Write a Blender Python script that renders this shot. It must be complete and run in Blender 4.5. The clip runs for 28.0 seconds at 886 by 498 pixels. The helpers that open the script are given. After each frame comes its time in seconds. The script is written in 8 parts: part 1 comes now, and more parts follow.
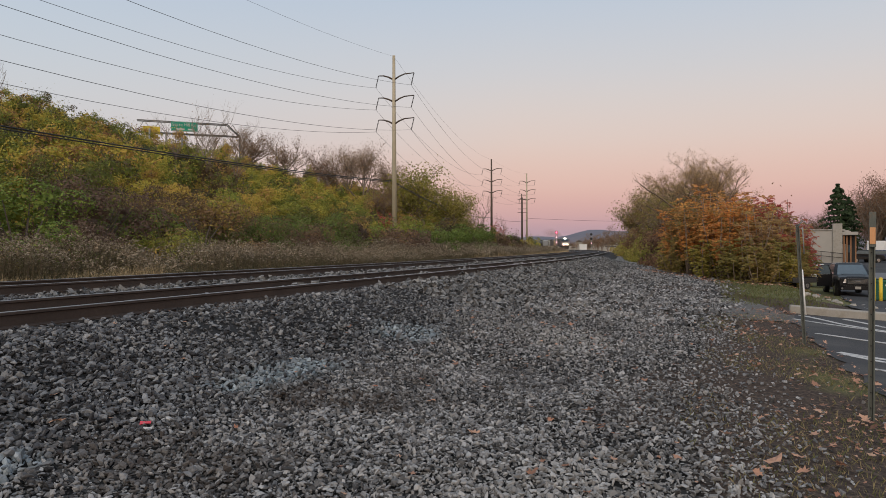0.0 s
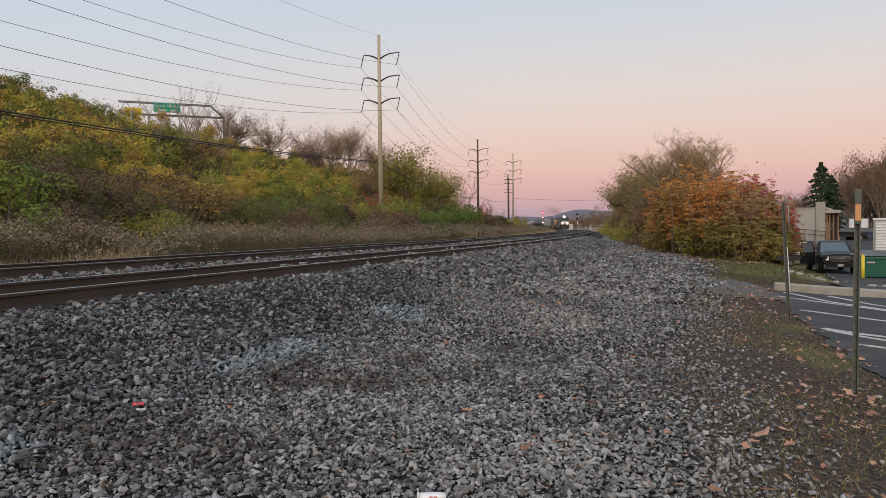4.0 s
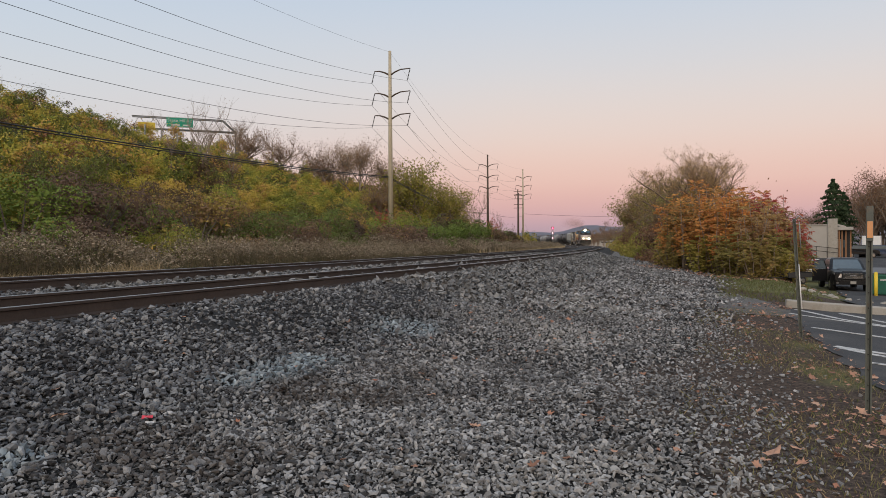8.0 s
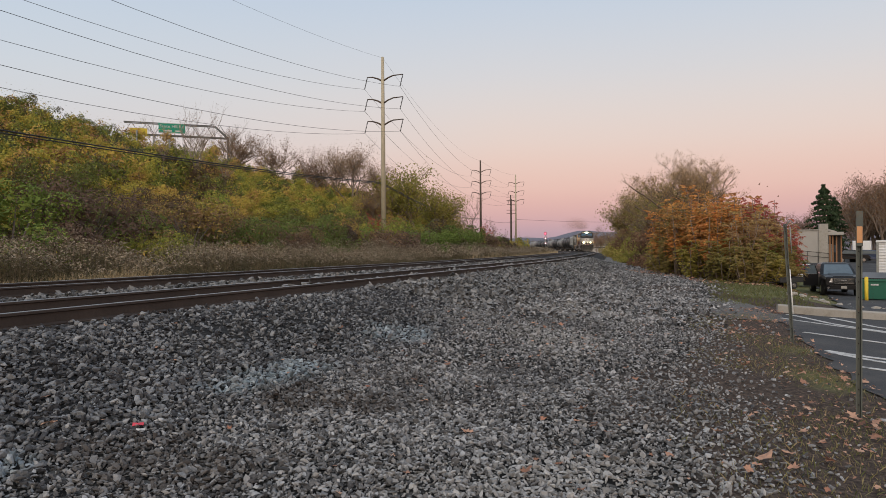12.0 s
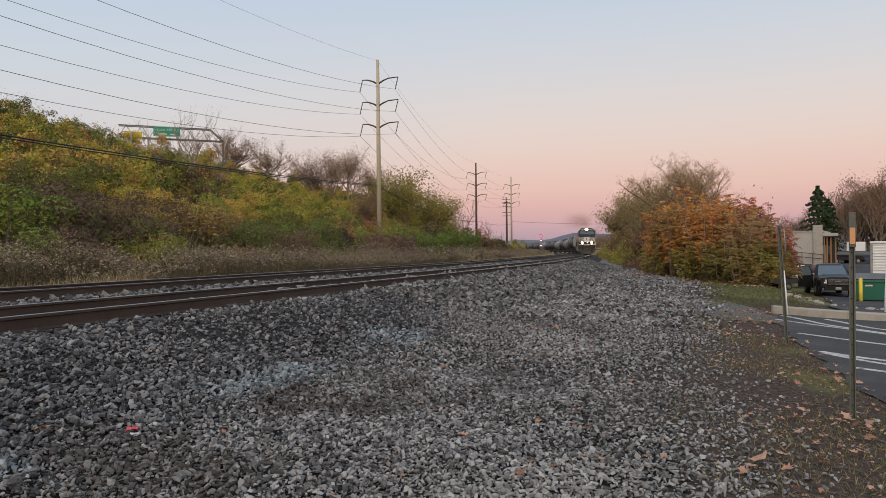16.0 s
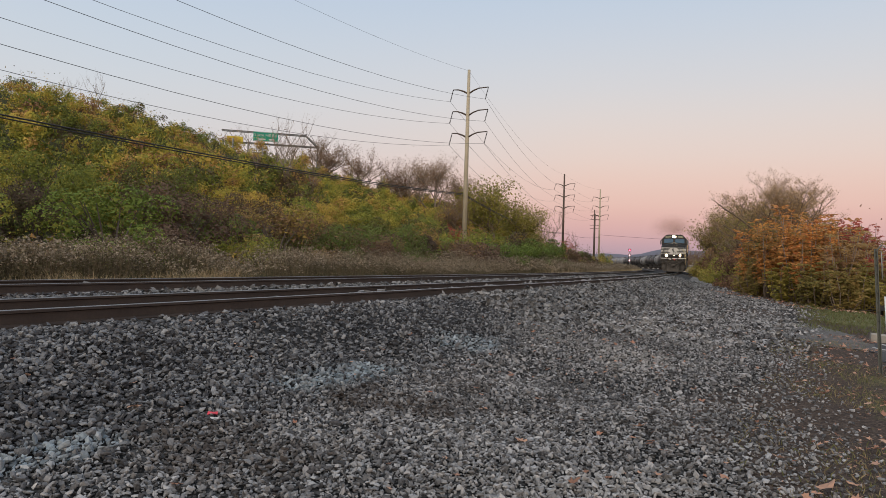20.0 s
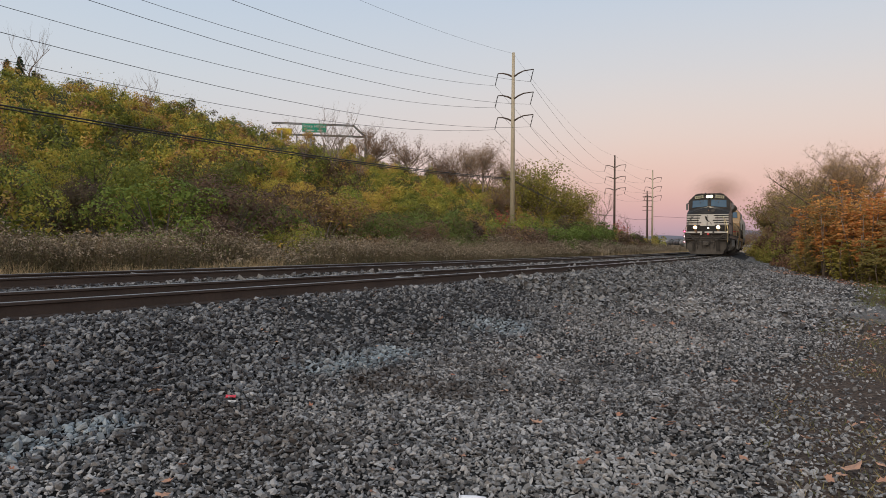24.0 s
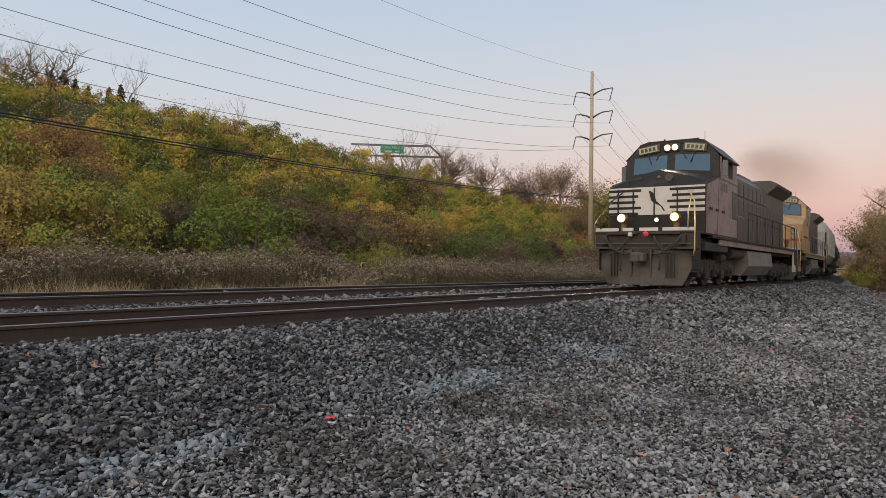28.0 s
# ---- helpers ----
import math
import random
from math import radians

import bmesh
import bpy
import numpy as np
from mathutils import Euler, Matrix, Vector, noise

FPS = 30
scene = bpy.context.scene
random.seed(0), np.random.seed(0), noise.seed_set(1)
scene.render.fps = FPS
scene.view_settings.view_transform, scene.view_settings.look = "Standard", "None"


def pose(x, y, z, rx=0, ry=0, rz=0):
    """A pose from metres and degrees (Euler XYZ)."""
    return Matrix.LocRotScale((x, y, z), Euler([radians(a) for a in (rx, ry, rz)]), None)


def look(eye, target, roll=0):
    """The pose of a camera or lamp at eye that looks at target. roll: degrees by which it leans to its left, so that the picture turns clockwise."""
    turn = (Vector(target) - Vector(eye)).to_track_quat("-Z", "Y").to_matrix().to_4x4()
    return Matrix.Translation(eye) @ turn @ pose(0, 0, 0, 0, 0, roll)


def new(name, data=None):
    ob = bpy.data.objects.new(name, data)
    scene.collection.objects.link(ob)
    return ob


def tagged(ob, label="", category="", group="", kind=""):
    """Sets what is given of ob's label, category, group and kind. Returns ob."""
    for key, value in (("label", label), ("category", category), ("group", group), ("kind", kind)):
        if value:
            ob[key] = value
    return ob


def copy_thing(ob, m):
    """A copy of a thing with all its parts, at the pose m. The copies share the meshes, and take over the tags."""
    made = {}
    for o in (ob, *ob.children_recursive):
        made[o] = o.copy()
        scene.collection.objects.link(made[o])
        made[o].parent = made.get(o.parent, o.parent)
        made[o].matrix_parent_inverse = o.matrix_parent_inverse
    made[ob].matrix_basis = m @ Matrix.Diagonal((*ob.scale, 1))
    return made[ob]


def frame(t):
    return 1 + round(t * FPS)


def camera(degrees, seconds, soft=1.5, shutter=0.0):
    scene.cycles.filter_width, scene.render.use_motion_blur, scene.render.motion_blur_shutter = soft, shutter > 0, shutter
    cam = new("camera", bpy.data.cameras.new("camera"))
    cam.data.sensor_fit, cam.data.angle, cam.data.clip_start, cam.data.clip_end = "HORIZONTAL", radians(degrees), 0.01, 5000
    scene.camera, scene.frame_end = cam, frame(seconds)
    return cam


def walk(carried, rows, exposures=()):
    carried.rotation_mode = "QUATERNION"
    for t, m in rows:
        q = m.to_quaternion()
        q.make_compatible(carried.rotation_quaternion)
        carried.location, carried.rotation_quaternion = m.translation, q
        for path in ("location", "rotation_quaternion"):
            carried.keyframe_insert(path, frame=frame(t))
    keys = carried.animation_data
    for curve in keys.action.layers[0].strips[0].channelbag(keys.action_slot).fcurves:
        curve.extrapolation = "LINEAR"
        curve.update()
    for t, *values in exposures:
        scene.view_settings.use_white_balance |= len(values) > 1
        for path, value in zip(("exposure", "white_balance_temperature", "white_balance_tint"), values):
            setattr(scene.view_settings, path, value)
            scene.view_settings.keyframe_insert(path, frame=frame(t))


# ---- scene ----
cam = camera(64.7, 28.0, soft=0.7)
PATH = [
    (0, (0.0000, 0.0000, 1.5000), (-0.0110, 2.0000, 1.4985), -0.20),
    (0.5, (-0.0210, -0.0240, 1.4921), (-0.0640, 1.9759, 1.4846), -0.20),
    (1, (-0.0220, -0.0181, 1.4911), (-0.0790, 1.9809, 1.4716), -0.40),
    (1.5, (-0.0230, -0.0081, 1.4910), (-0.0860, 1.9908, 1.4645), -0.50),
    (2, (-0.0190, -0.0061, 1.4900), (-0.0800, 1.9928, 1.4595), -0.60),
    (2.5, (-0.0220, -0.0121, 1.4911), (-0.0840, 1.9868, 1.4616), -0.80),
    (3, (-0.0190, -0.0100, 1.4941), (-0.0880, 1.9889, 1.4685), -1.10),
    (3.5, (-0.0430, 0.0029, 1.4870), (-0.0240, 2.0015, 1.4025), -0.40),
    (4, (-0.0380, -0.0061, 1.4880), (-0.0110, 1.9926, 1.4315), -0.60),
    (4.5, (-0.0400, -0.0001, 1.4880), (-0.0120, 1.9997, 1.4455), -0.80),
    (6.5, (-0.0380, -0.0141, 1.4861), (-0.0220, 1.9858, 1.4596), -0.70),
    (7, (-0.0360, -0.0131, 1.4881), (-0.0230, 1.9868, 1.4646), -0.60),
    (7.5, (-0.0380, -0.0151, 1.4881), (-0.0320, 1.9849, 1.4706), -0.50),
    (8, (-0.0350, -0.0161, 1.4881), (-0.0350, 1.9839, 1.4746), -0.30),
    (8.5, (-0.0330, -0.0171, 1.4891), (-0.0370, 1.9829, 1.4776), -0.10),
    (9, (-0.0360, -0.0181, 1.4851), (-0.0380, 1.9819, 1.4756), 0.10),
    (9.5, (-0.0320, -0.0261, 1.4871), (-0.0280, 1.9739, 1.4786), 0.10),
    (10, (-0.0300, -0.0161, 1.4841), (-0.0200, 1.9839, 1.4786), -0.00),
    (10.5, (-0.0300, -0.0161, 1.4871), (-0.0150, 1.9839, 1.4836), -0.10),
    (11, (-0.0290, -0.0231, 1.4881), (-0.0110, 1.9770, 1.4876), -0.20),
    (11.5, (-0.0280, -0.0211, 1.4871), (-0.0080, 1.9790, 1.4886), -0.30),
    (12, (-0.0290, -0.0181, 1.4881), (-0.0090, 1.9820, 1.4906), -0.40),
    (12.5, (-0.0310, -0.0241, 1.4901), (-0.0100, 1.9760, 1.4956), -0.40),
    (14.5, (-0.0230, -0.0191, 1.4901), (-0.0020, 1.9810, 1.4946), -0.50),
    (15, (-0.0300, -0.0191, 1.4881), (-0.0080, 1.9810, 1.4926), -0.50),
    (15.5, (-0.0250, -0.0200, 1.4921), (0.0010, 1.9800, 1.4976), -0.60),
    (16, (-0.0180, -0.0231, 1.4891), (0.0140, 1.9760, 1.4986), -0.60),
    (16.5, (-0.0170, -0.0301, 1.4892), (0.0220, 1.9700, 1.4997), -0.50),
    (17, (-0.0180, -0.0261, 1.4881), (0.0250, 1.9730, 1.4976), -0.50),
    (17.5, (-0.0170, -0.0281, 1.4912), (0.0280, 1.9720, 1.5026), -0.30),
    (18, (-0.0110, -0.0321, 1.4902), (0.0180, 1.9681, 1.5087), -0.00),
    (18.5, (-0.0110, -0.0471, 1.4913), (-0.0400, 1.9531, 1.5138), 0.30),
    (19, (0.0180, -0.0640, 1.4924), (-0.0950, 1.9321, 1.5109), 0.60),
    (19.5, (0.0680, -0.1511, 1.4839), (-0.1140, 1.8411, 1.5034), 1.10),
    (20, (0.1350, -0.1911, 1.4821), (-0.0770, 1.7981, 1.5156), 1.70),
    (20.5, (0.2140, -0.1541, 1.4879), (-0.0080, 1.8331, 1.5194), 2.00),
    (21, (0.3590, -0.1201, 1.4797), (0.1330, 1.8669, 1.4782), 1.30),
    (21.5, (0.4000, -0.1032, 1.4666), (0.1560, 1.8818, 1.4522), 1.00),
    (23.5, (0.4440, -0.0872, 1.4575), (0.1030, 1.8837, 1.4441), 0.40),
    (24, (0.4540, -0.1033, 1.4486), (0.0980, 1.8647, 1.4403), 0.40),
    (24.5, (0.4590, -0.1333, 1.4458), (0.0870, 1.8317, 1.4434), 0.40),
    (25, (0.4590, -0.1553, 1.4459), (0.0730, 1.8067, 1.4476), 0.40),
    (25.5, (0.4460, -0.1663, 1.4480), (0.0440, 1.7928, 1.4557), 0.50),
    (26, (0.4370, -0.1603, 1.4449), (0.0070, 1.7928, 1.4577), 0.70),
    (26.5, (0.4260, -0.1613, 1.4449), (-0.0520, 1.7808, 1.4647), 1.00),
    (27, (0.3700, -0.1283, 1.4567), (-0.1500, 1.8030, 1.4896), 1.40),
    (27.5, (0.3170, -0.1042, 1.4656), (-0.2250, 1.8211, 1.5095), 1.30),
    (28, (0.2490, -0.1011, 1.4836), (-0.3140, 1.8172, 1.5285), 0.90),
]
walk(cam, [(t, look(eye, target, roll)) for t, eye, target, roll in PATH], [(0, 0.02), (3, 0.12), (4.5, 0.16), (10, 0.14), (20.2, 0.13), (21.0, -0.02), (21.6, 0.0), (23.0, 0.1), (28, 0.14)])


# ---- world and light ----
def nodes_of(owner):
    owner.use_nodes = True
    nt = owner.node_tree
    nt.nodes.clear()
    return nt


def node(nt, kind, **values):
    n = nt.nodes.new(kind)
    for key, value in values.items():
        if key in n.inputs:
            n.inputs[key].default_value = value
    return n


def ramp(nt, stops, interp="LINEAR"):
    n = nt.nodes.new("ShaderNodeValToRGB")
    n.color_ramp.interpolation = interp
    el = n.color_ramp.elements
    while len(el) < len(stops):
        el.new(0.5)
    for e, (p, c) in zip(el, stops):
        e.position = p
        e.color = (*c, 1)
    return n


world = bpy.data.worlds.new("dusk_sky")
scene.world = world
nt = nodes_of(world)
out = node(nt, "ShaderNodeOutputWorld")
bg = node(nt, "ShaderNodeBackground", Strength=1.0)
co = node(nt, "ShaderNodeTexCoord")
sep = node(nt, "ShaderNodeSeparateXYZ")
east = ramp(nt, [(0.0, (0.30, 0.24, 0.26)), (0.018, (0.44, 0.32, 0.38)), (0.045, (0.62, 0.37, 0.365)), (0.085, (0.745, 0.48, 0.405)),
                 (0.15, (0.735, 0.60, 0.535)), (0.24, (0.625, 0.62, 0.63)), (0.36, (0.47, 0.565, 0.69)), (1.0, (0.40, 0.50, 0.64))], "B_SPLINE")
west = ramp(nt, [(0.0, (0.55, 0.36, 0.22)), (0.06, (2.0, 1.30, 0.80)), (0.2, (1.7, 1.4, 1.12)), (0.5, (0.8, 0.80, 0.83)), (1.0, (0.42, 0.50, 0.62))])
north = ramp(nt, [(0.0, (0.30, 0.25, 0.27)), (0.045, (0.55, 0.39, 0.40)), (0.085, (0.63, 0.50, 0.48)), (0.15, (0.62, 0.595, 0.595)), (0.24, (0.565, 0.615, 0.665)), (0.36, (0.45, 0.55, 0.685)), (1.0, (0.40, 0.50, 0.64))], "B_SPLINE")
turn = node(nt, "ShaderNodeMapRange")
turn.inputs["From Min"].default_value = 0.1
turn.inputs["From Max"].default_value = -0.5
mixn = nt.nodes.new("ShaderNodeMix")
mixn.data_type = "RGBA"
side = node(nt, "ShaderNodeMapRange")
side.inputs["From Min"].default_value = 0.25
side.inputs["From Max"].default_value = -0.9
mixc = nt.nodes.new("ShaderNodeMix")
mixc.data_type = "RGBA"
nt.links.new(co.outputs["Generated"], sep.inputs[0])
nt.links.new(sep.outputs["Z"], east.inputs[0])
nt.links.new(sep.outputs["Z"], west.inputs[0])
nt.links.new(sep.outputs["Y"], side.inputs["Value"])
nt.links.new(side.outputs[0], mixc.inputs["Factor"])
nt.links.new(sep.outputs["Z"], north.inputs[0])
nt.links.new(sep.outputs["X"], turn.inputs["Value"])
nt.links.new(turn.outputs[0], mixn.inputs["Factor"])
nt.links.new(east.outputs[0], mixn.inputs["A"])
nt.links.new(north.outputs[0], mixn.inputs["B"])
nt.links.new(mixn.outputs["Result"], mixc.inputs["A"])
nt.links.new(west.outputs[0], mixc.inputs["B"])
nt.links.new(mixc.outputs["Result"], bg.inputs["Color"])
nt.links.new(bg.outputs[0], out.inputs["Surface"])

lamp = bpy.data.lights.new("afterglow", "SUN")
lamp.energy, lamp.angle, lamp.color = 1.5, radians(55), (1.0, 0.88, 0.74)
sun = new("afterglow", lamp)
sun.matrix_world = look((0, 0, 60), (35, 95, -14))


# ---- materials ----
def material(name, colors, scale=4.0, rough=0.8, metal=0.0, bump=0.3, fine=40.0, by_object=0.0, by_piece=0.0, stain=None, emit=None, spec=0.3, coords="Object", zones=()):
    """A surface whose colour wanders through colors at two scales, with relief."""
    m = bpy.data.materials.new(name)
    nt = nodes_of(m)
    out = node(nt, "ShaderNodeOutputMaterial")
    b = node(nt, "ShaderNodeBsdfPrincipled", Roughness=rough, Metallic=metal)
    b.inputs["Specular IOR Level"].default_value = spec
    co = node(nt, "ShaderNodeTexCoord")
    n1 = node(nt, "ShaderNodeTexNoise", Scale=scale, Detail=5.0, Roughness=0.6)
    n2 = node(nt, "ShaderNodeTexNoise", Scale=fine, Detail=4.0, Roughness=0.65)
    nt.links.new(co.outputs[coords], n1.inputs["Vector"])
    nt.links.new(co.outputs[coords], n2.inputs["Vector"])
    k = len(colors)
    r = ramp(nt, [(0.5 if k == 1 else 0.12 + 0.76 * i / (k - 1), c) for i, c in enumerate(colors)] if k > 1 else [(0.0, colors[0]), (1.0, colors[0])])
    add = node(nt, "ShaderNodeMath")
    add.operation = "MULTIPLY_ADD"
    add.inputs[1].default_value = 0.45
    nt.links.new(n2.outputs["Fac"], add.inputs[0])
    half = node(nt, "ShaderNodeMath")
    half.operation = "MULTIPLY_ADD"
    half.inputs[1].default_value = 0.75 - 0.5 * max(by_object, by_piece)
    half.inputs[2].default_value = -0.10
    nt.links.new(n1.outputs["Fac"], half.inputs[0])
    nt.links.new(half.outputs[0], add.inputs[2])
    last = add
    for amount, kind, sock in ((by_object, "ShaderNodeObjectInfo", "Random"), (by_piece, "ShaderNodeNewGeometry", "Random Per Island")):
        if amount:
            src = node(nt, kind)
            cen = node(nt, "ShaderNodeMath")
            cen.operation = "MULTIPLY_ADD"
            cen.inputs[1].default_value = amount
            cen.inputs[2].default_value = -0.5 * amount + 0.12 * amount
            nt.links.new(src.outputs[sock], cen.inputs[0])
            a = node(nt, "ShaderNodeMath")
            nt.links.new(last.outputs[0], a.inputs[0])
            nt.links.new(cen.outputs[0], a.inputs[1])
            last = a
    nt.links.new(last.outputs[0], r.inputs[0])
    colour = r.outputs[0]
    if stain:
        sc, lo, hi, tint = stain
        n3 = node(nt, "ShaderNodeTexNoise", Scale=sc, Detail=6.0, Roughness=0.7)
        nt.links.new(co.outputs[coords], n3.inputs["Vector"])
        mr = node(nt, "ShaderNodeMapRange")
        mr.inputs["From Min"].default_value, mr.inputs["From Max"].default_value = lo, hi
        mx = nt.nodes.new("ShaderNodeMix")
        mx.data_type = "RGBA"
        mx.inputs["B"].default_value = (*tint, 1)
        nt.links.new(n3.outputs["Fac"], mr.inputs["Value"])
        nt.links.new(mr.outputs[0], mx.inputs["Factor"])
        nt.links.new(colour, mx.inputs["A"])
        colour = mx.outputs["Result"]
    for attr, tint in zones:
        at = node(nt, "ShaderNodeAttribute")
        at.attribute_name = attr
        mx = nt.nodes.new("ShaderNodeMix")
        mx.data_type = "RGBA"
        mx.inputs["B"].default_value = (*tint, 1)
        nt.links.new(at.outputs["Fac"], mx.inputs["Factor"])
        nt.links.new(colour, mx.inputs["A"])
        colour = mx.outputs["Result"]
    nt.links.new(colour, b.inputs["Base Color"])
    if bump:
        bp = node(nt, "ShaderNodeBump", Strength=bump, Distance=0.02)
        nt.links.new(n2.outputs["Fac"], bp.inputs["Height"])
        nt.links.new(bp.outputs[0], b.inputs["Normal"])
    if emit:
        b.inputs["Emission Color"].default_value = (*emit[0], 1)
        b.inputs["Emission Strength"].default_value = emit[1]
    nt.links.new(b.outputs[0], out.inputs["Surface"])
    return m


def foliage(name, colors, by_object=0.9, by_piece=0.35, glow=0.3, patch=(0.55, 0.7)):
    """Thin leaves: colour from the plant, from each leaf, and light let through."""
    m = bpy.data.materials.new(name)
    nt = nodes_of(m)
    out = node(nt, "ShaderNodeOutputMaterial")
    b = node(nt, "ShaderNodeBsdfPrincipled", Roughness=0.75)
    b.inputs["Specular IOR Level"].default_value = 0.15
    tr = node(nt, "ShaderNodeBsdfTranslucent")
    mx = node(nt, "ShaderNodeMixShader", Fac=glow)
    r = ramp(nt, [(i / (len(colors) - 1), c) for i, c in enumerate(colors)])
    ob = node(nt, "ShaderNodeObjectInfo")
    ge = node(nt, "ShaderNodeNewGeometry")
    co = node(nt, "ShaderNodeTexCoord")
    n1 = node(nt, "ShaderNodeTexNoise", Scale=patch[0], Detail=4.0)
    nt.links.new(co.outputs["Object"], n1.inputs["Vector"])
    acc = None
    for sock, amount in ((ob.outputs["Random"], by_object), (ge.outputs["Random Per Island"], by_piece), (n1.outputs["Fac"], patch[1])):
        a = node(nt, "ShaderNodeMath")
        a.operation = "MULTIPLY_ADD"
        a.inputs[1].default_value = amount
        nt.links.new(sock, a.inputs[0])
        if acc is None:
            a.inputs[2].default_value = 0.5 - 0.5 * (by_object + by_piece + patch[1])
        else:
            nt.links.new(acc.outputs[0], a.inputs[2])
        acc = a
    nt.links.new(acc.outputs[0], r.inputs[0])
    nt.links.new(r.outputs[0], b.inputs["Base Color"])
    nt.links.new(r.outputs[0], tr.inputs["Color"])
    nt.links.new(b.outputs[0], mx.inputs[1])
    nt.links.new(tr.outputs[0], mx.inputs[2])
    nt.links.new(mx.outputs[0], out.inputs["Surface"])
    return m


def glowing(name, color, strength):
    m = bpy.data.materials.new(name)
    nt = nodes_of(m)
    out = node(nt, "ShaderNodeOutputMaterial")
    e = node(nt, "ShaderNodeEmission", Strength=strength)
    e.inputs["Color"].default_value = (*color, 1)
    nt.links.new(e.outputs[0], out.inputs["Surface"])
    return m


PATCHES = (("paint", (0.34, 0.43, 0.49)), ("soil", (0.040, 0.031, 0.026)), ("soot", (0.022, 0.022, 0.025)), ("dust", (0.36, 0.355, 0.345)))
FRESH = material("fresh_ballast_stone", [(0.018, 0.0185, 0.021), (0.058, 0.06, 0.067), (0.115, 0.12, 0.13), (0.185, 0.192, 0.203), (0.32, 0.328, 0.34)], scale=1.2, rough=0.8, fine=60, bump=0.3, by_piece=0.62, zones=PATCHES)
STONE = material("ballast_stone", [(0.03, 0.03, 0.0315), (0.10, 0.10, 0.104), (0.19, 0.191, 0.197), (0.29, 0.292, 0.30), (0.46, 0.465, 0.47)], scale=1.2, rough=0.82, fine=60, bump=0.3, by_piece=0.6, zones=PATCHES)
MIXED = material("mixed_ballast_stone", [(0.03, 0.031, 0.033), (0.085, 0.087, 0.091), (0.145, 0.147, 0.151), (0.215, 0.217, 0.22), (0.33, 0.333, 0.335)], scale=1.2, rough=0.85, fine=60, bump=0.3, by_piece=0.5, zones=PATCHES)
# near black: shade in the gaps between stones is put into the colour
SHADED_BED = material("ballast_bed", [(0.005, 0.005, 0.0055), (0.012, 0.012, 0.013), (0.024, 0.024, 0.025), (0.045, 0.045, 0.046)], scale=0.8, rough=0.95, fine=14, bump=1.0)
RUST = material("rail_steel", [(0.028, 0.022, 0.02), (0.05, 0.038, 0.033), (0.075, 0.055, 0.046)], scale=1.5, rough=0.75, fine=25, bump=0.2, metal=0.1)
SHINE = material("worn_rail_head", [(0.30, 0.29, 0.28), (0.42, 0.41, 0.40)], scale=2, rough=0.32, metal=0.9, bump=0.05)
TIE = material("wooden_tie", [(0.035, 0.03, 0.027), (0.07, 0.06, 0.052), (0.11, 0.098, 0.085)], scale=3, rough=0.95, fine=50, bump=0.6, by_object=0.4)
POLEW = material("weathered_pole", [(0.26, 0.23, 0.17), (0.36, 0.32, 0.24), (0.44, 0.40, 0.31)], scale=0.6, rough=0.85, fine=20, bump=0.25)
DARKPOLE = material("dark_wooden_pole", [(0.055, 0.042, 0.035), (0.09, 0.07, 0.058)], scale=1, rough=0.9)
WIRE = material("wire", [(0.03, 0.03, 0.032)], rough=0.6, bump=0)
BARK = material("bark", [(0.05, 0.042, 0.037), (0.085, 0.072, 0.063), (0.13, 0.11, 0.10)], scale=3, rough=0.95, fine=30, bump=0.6)
LEAF_TONES = [(0.10, 0.07, 0.046), (0.105, 0.102, 0.036), (0.122, 0.152, 0.036), (0.195, 0.215, 0.042), (0.30, 0.275, 0.05), (0.41, 0.325, 0.062), (0.43, 0.28, 0.076), (0.32, 0.18, 0.075), (0.20, 0.115, 0.07)]
LEAF = foliage("shrub_leaves", LEAF_TONES, 1.15, 0.22, 0.13, patch=(0.5, 0.55))
LOW_TONES = [(0.08, 0.058, 0.045), (0.10, 0.092, 0.038), (0.095, 0.135, 0.034), (0.115, 0.17, 0.037), (0.17, 0.205, 0.042), (0.28, 0.265, 0.05), (0.33, 0.25, 0.06), (0.20, 0.125, 0.07), (0.11, 0.075, 0.058)]
LOWLEAF = foliage("low_shrub_leaves", LOW_TONES, 1.15, 0.22, 0.13, patch=(0.5, 0.5))
THICKET = foliage("thicket_leaves", LEAF_TONES, 0.0, 0.22, 0.13, patch=(0.24, 3.4))


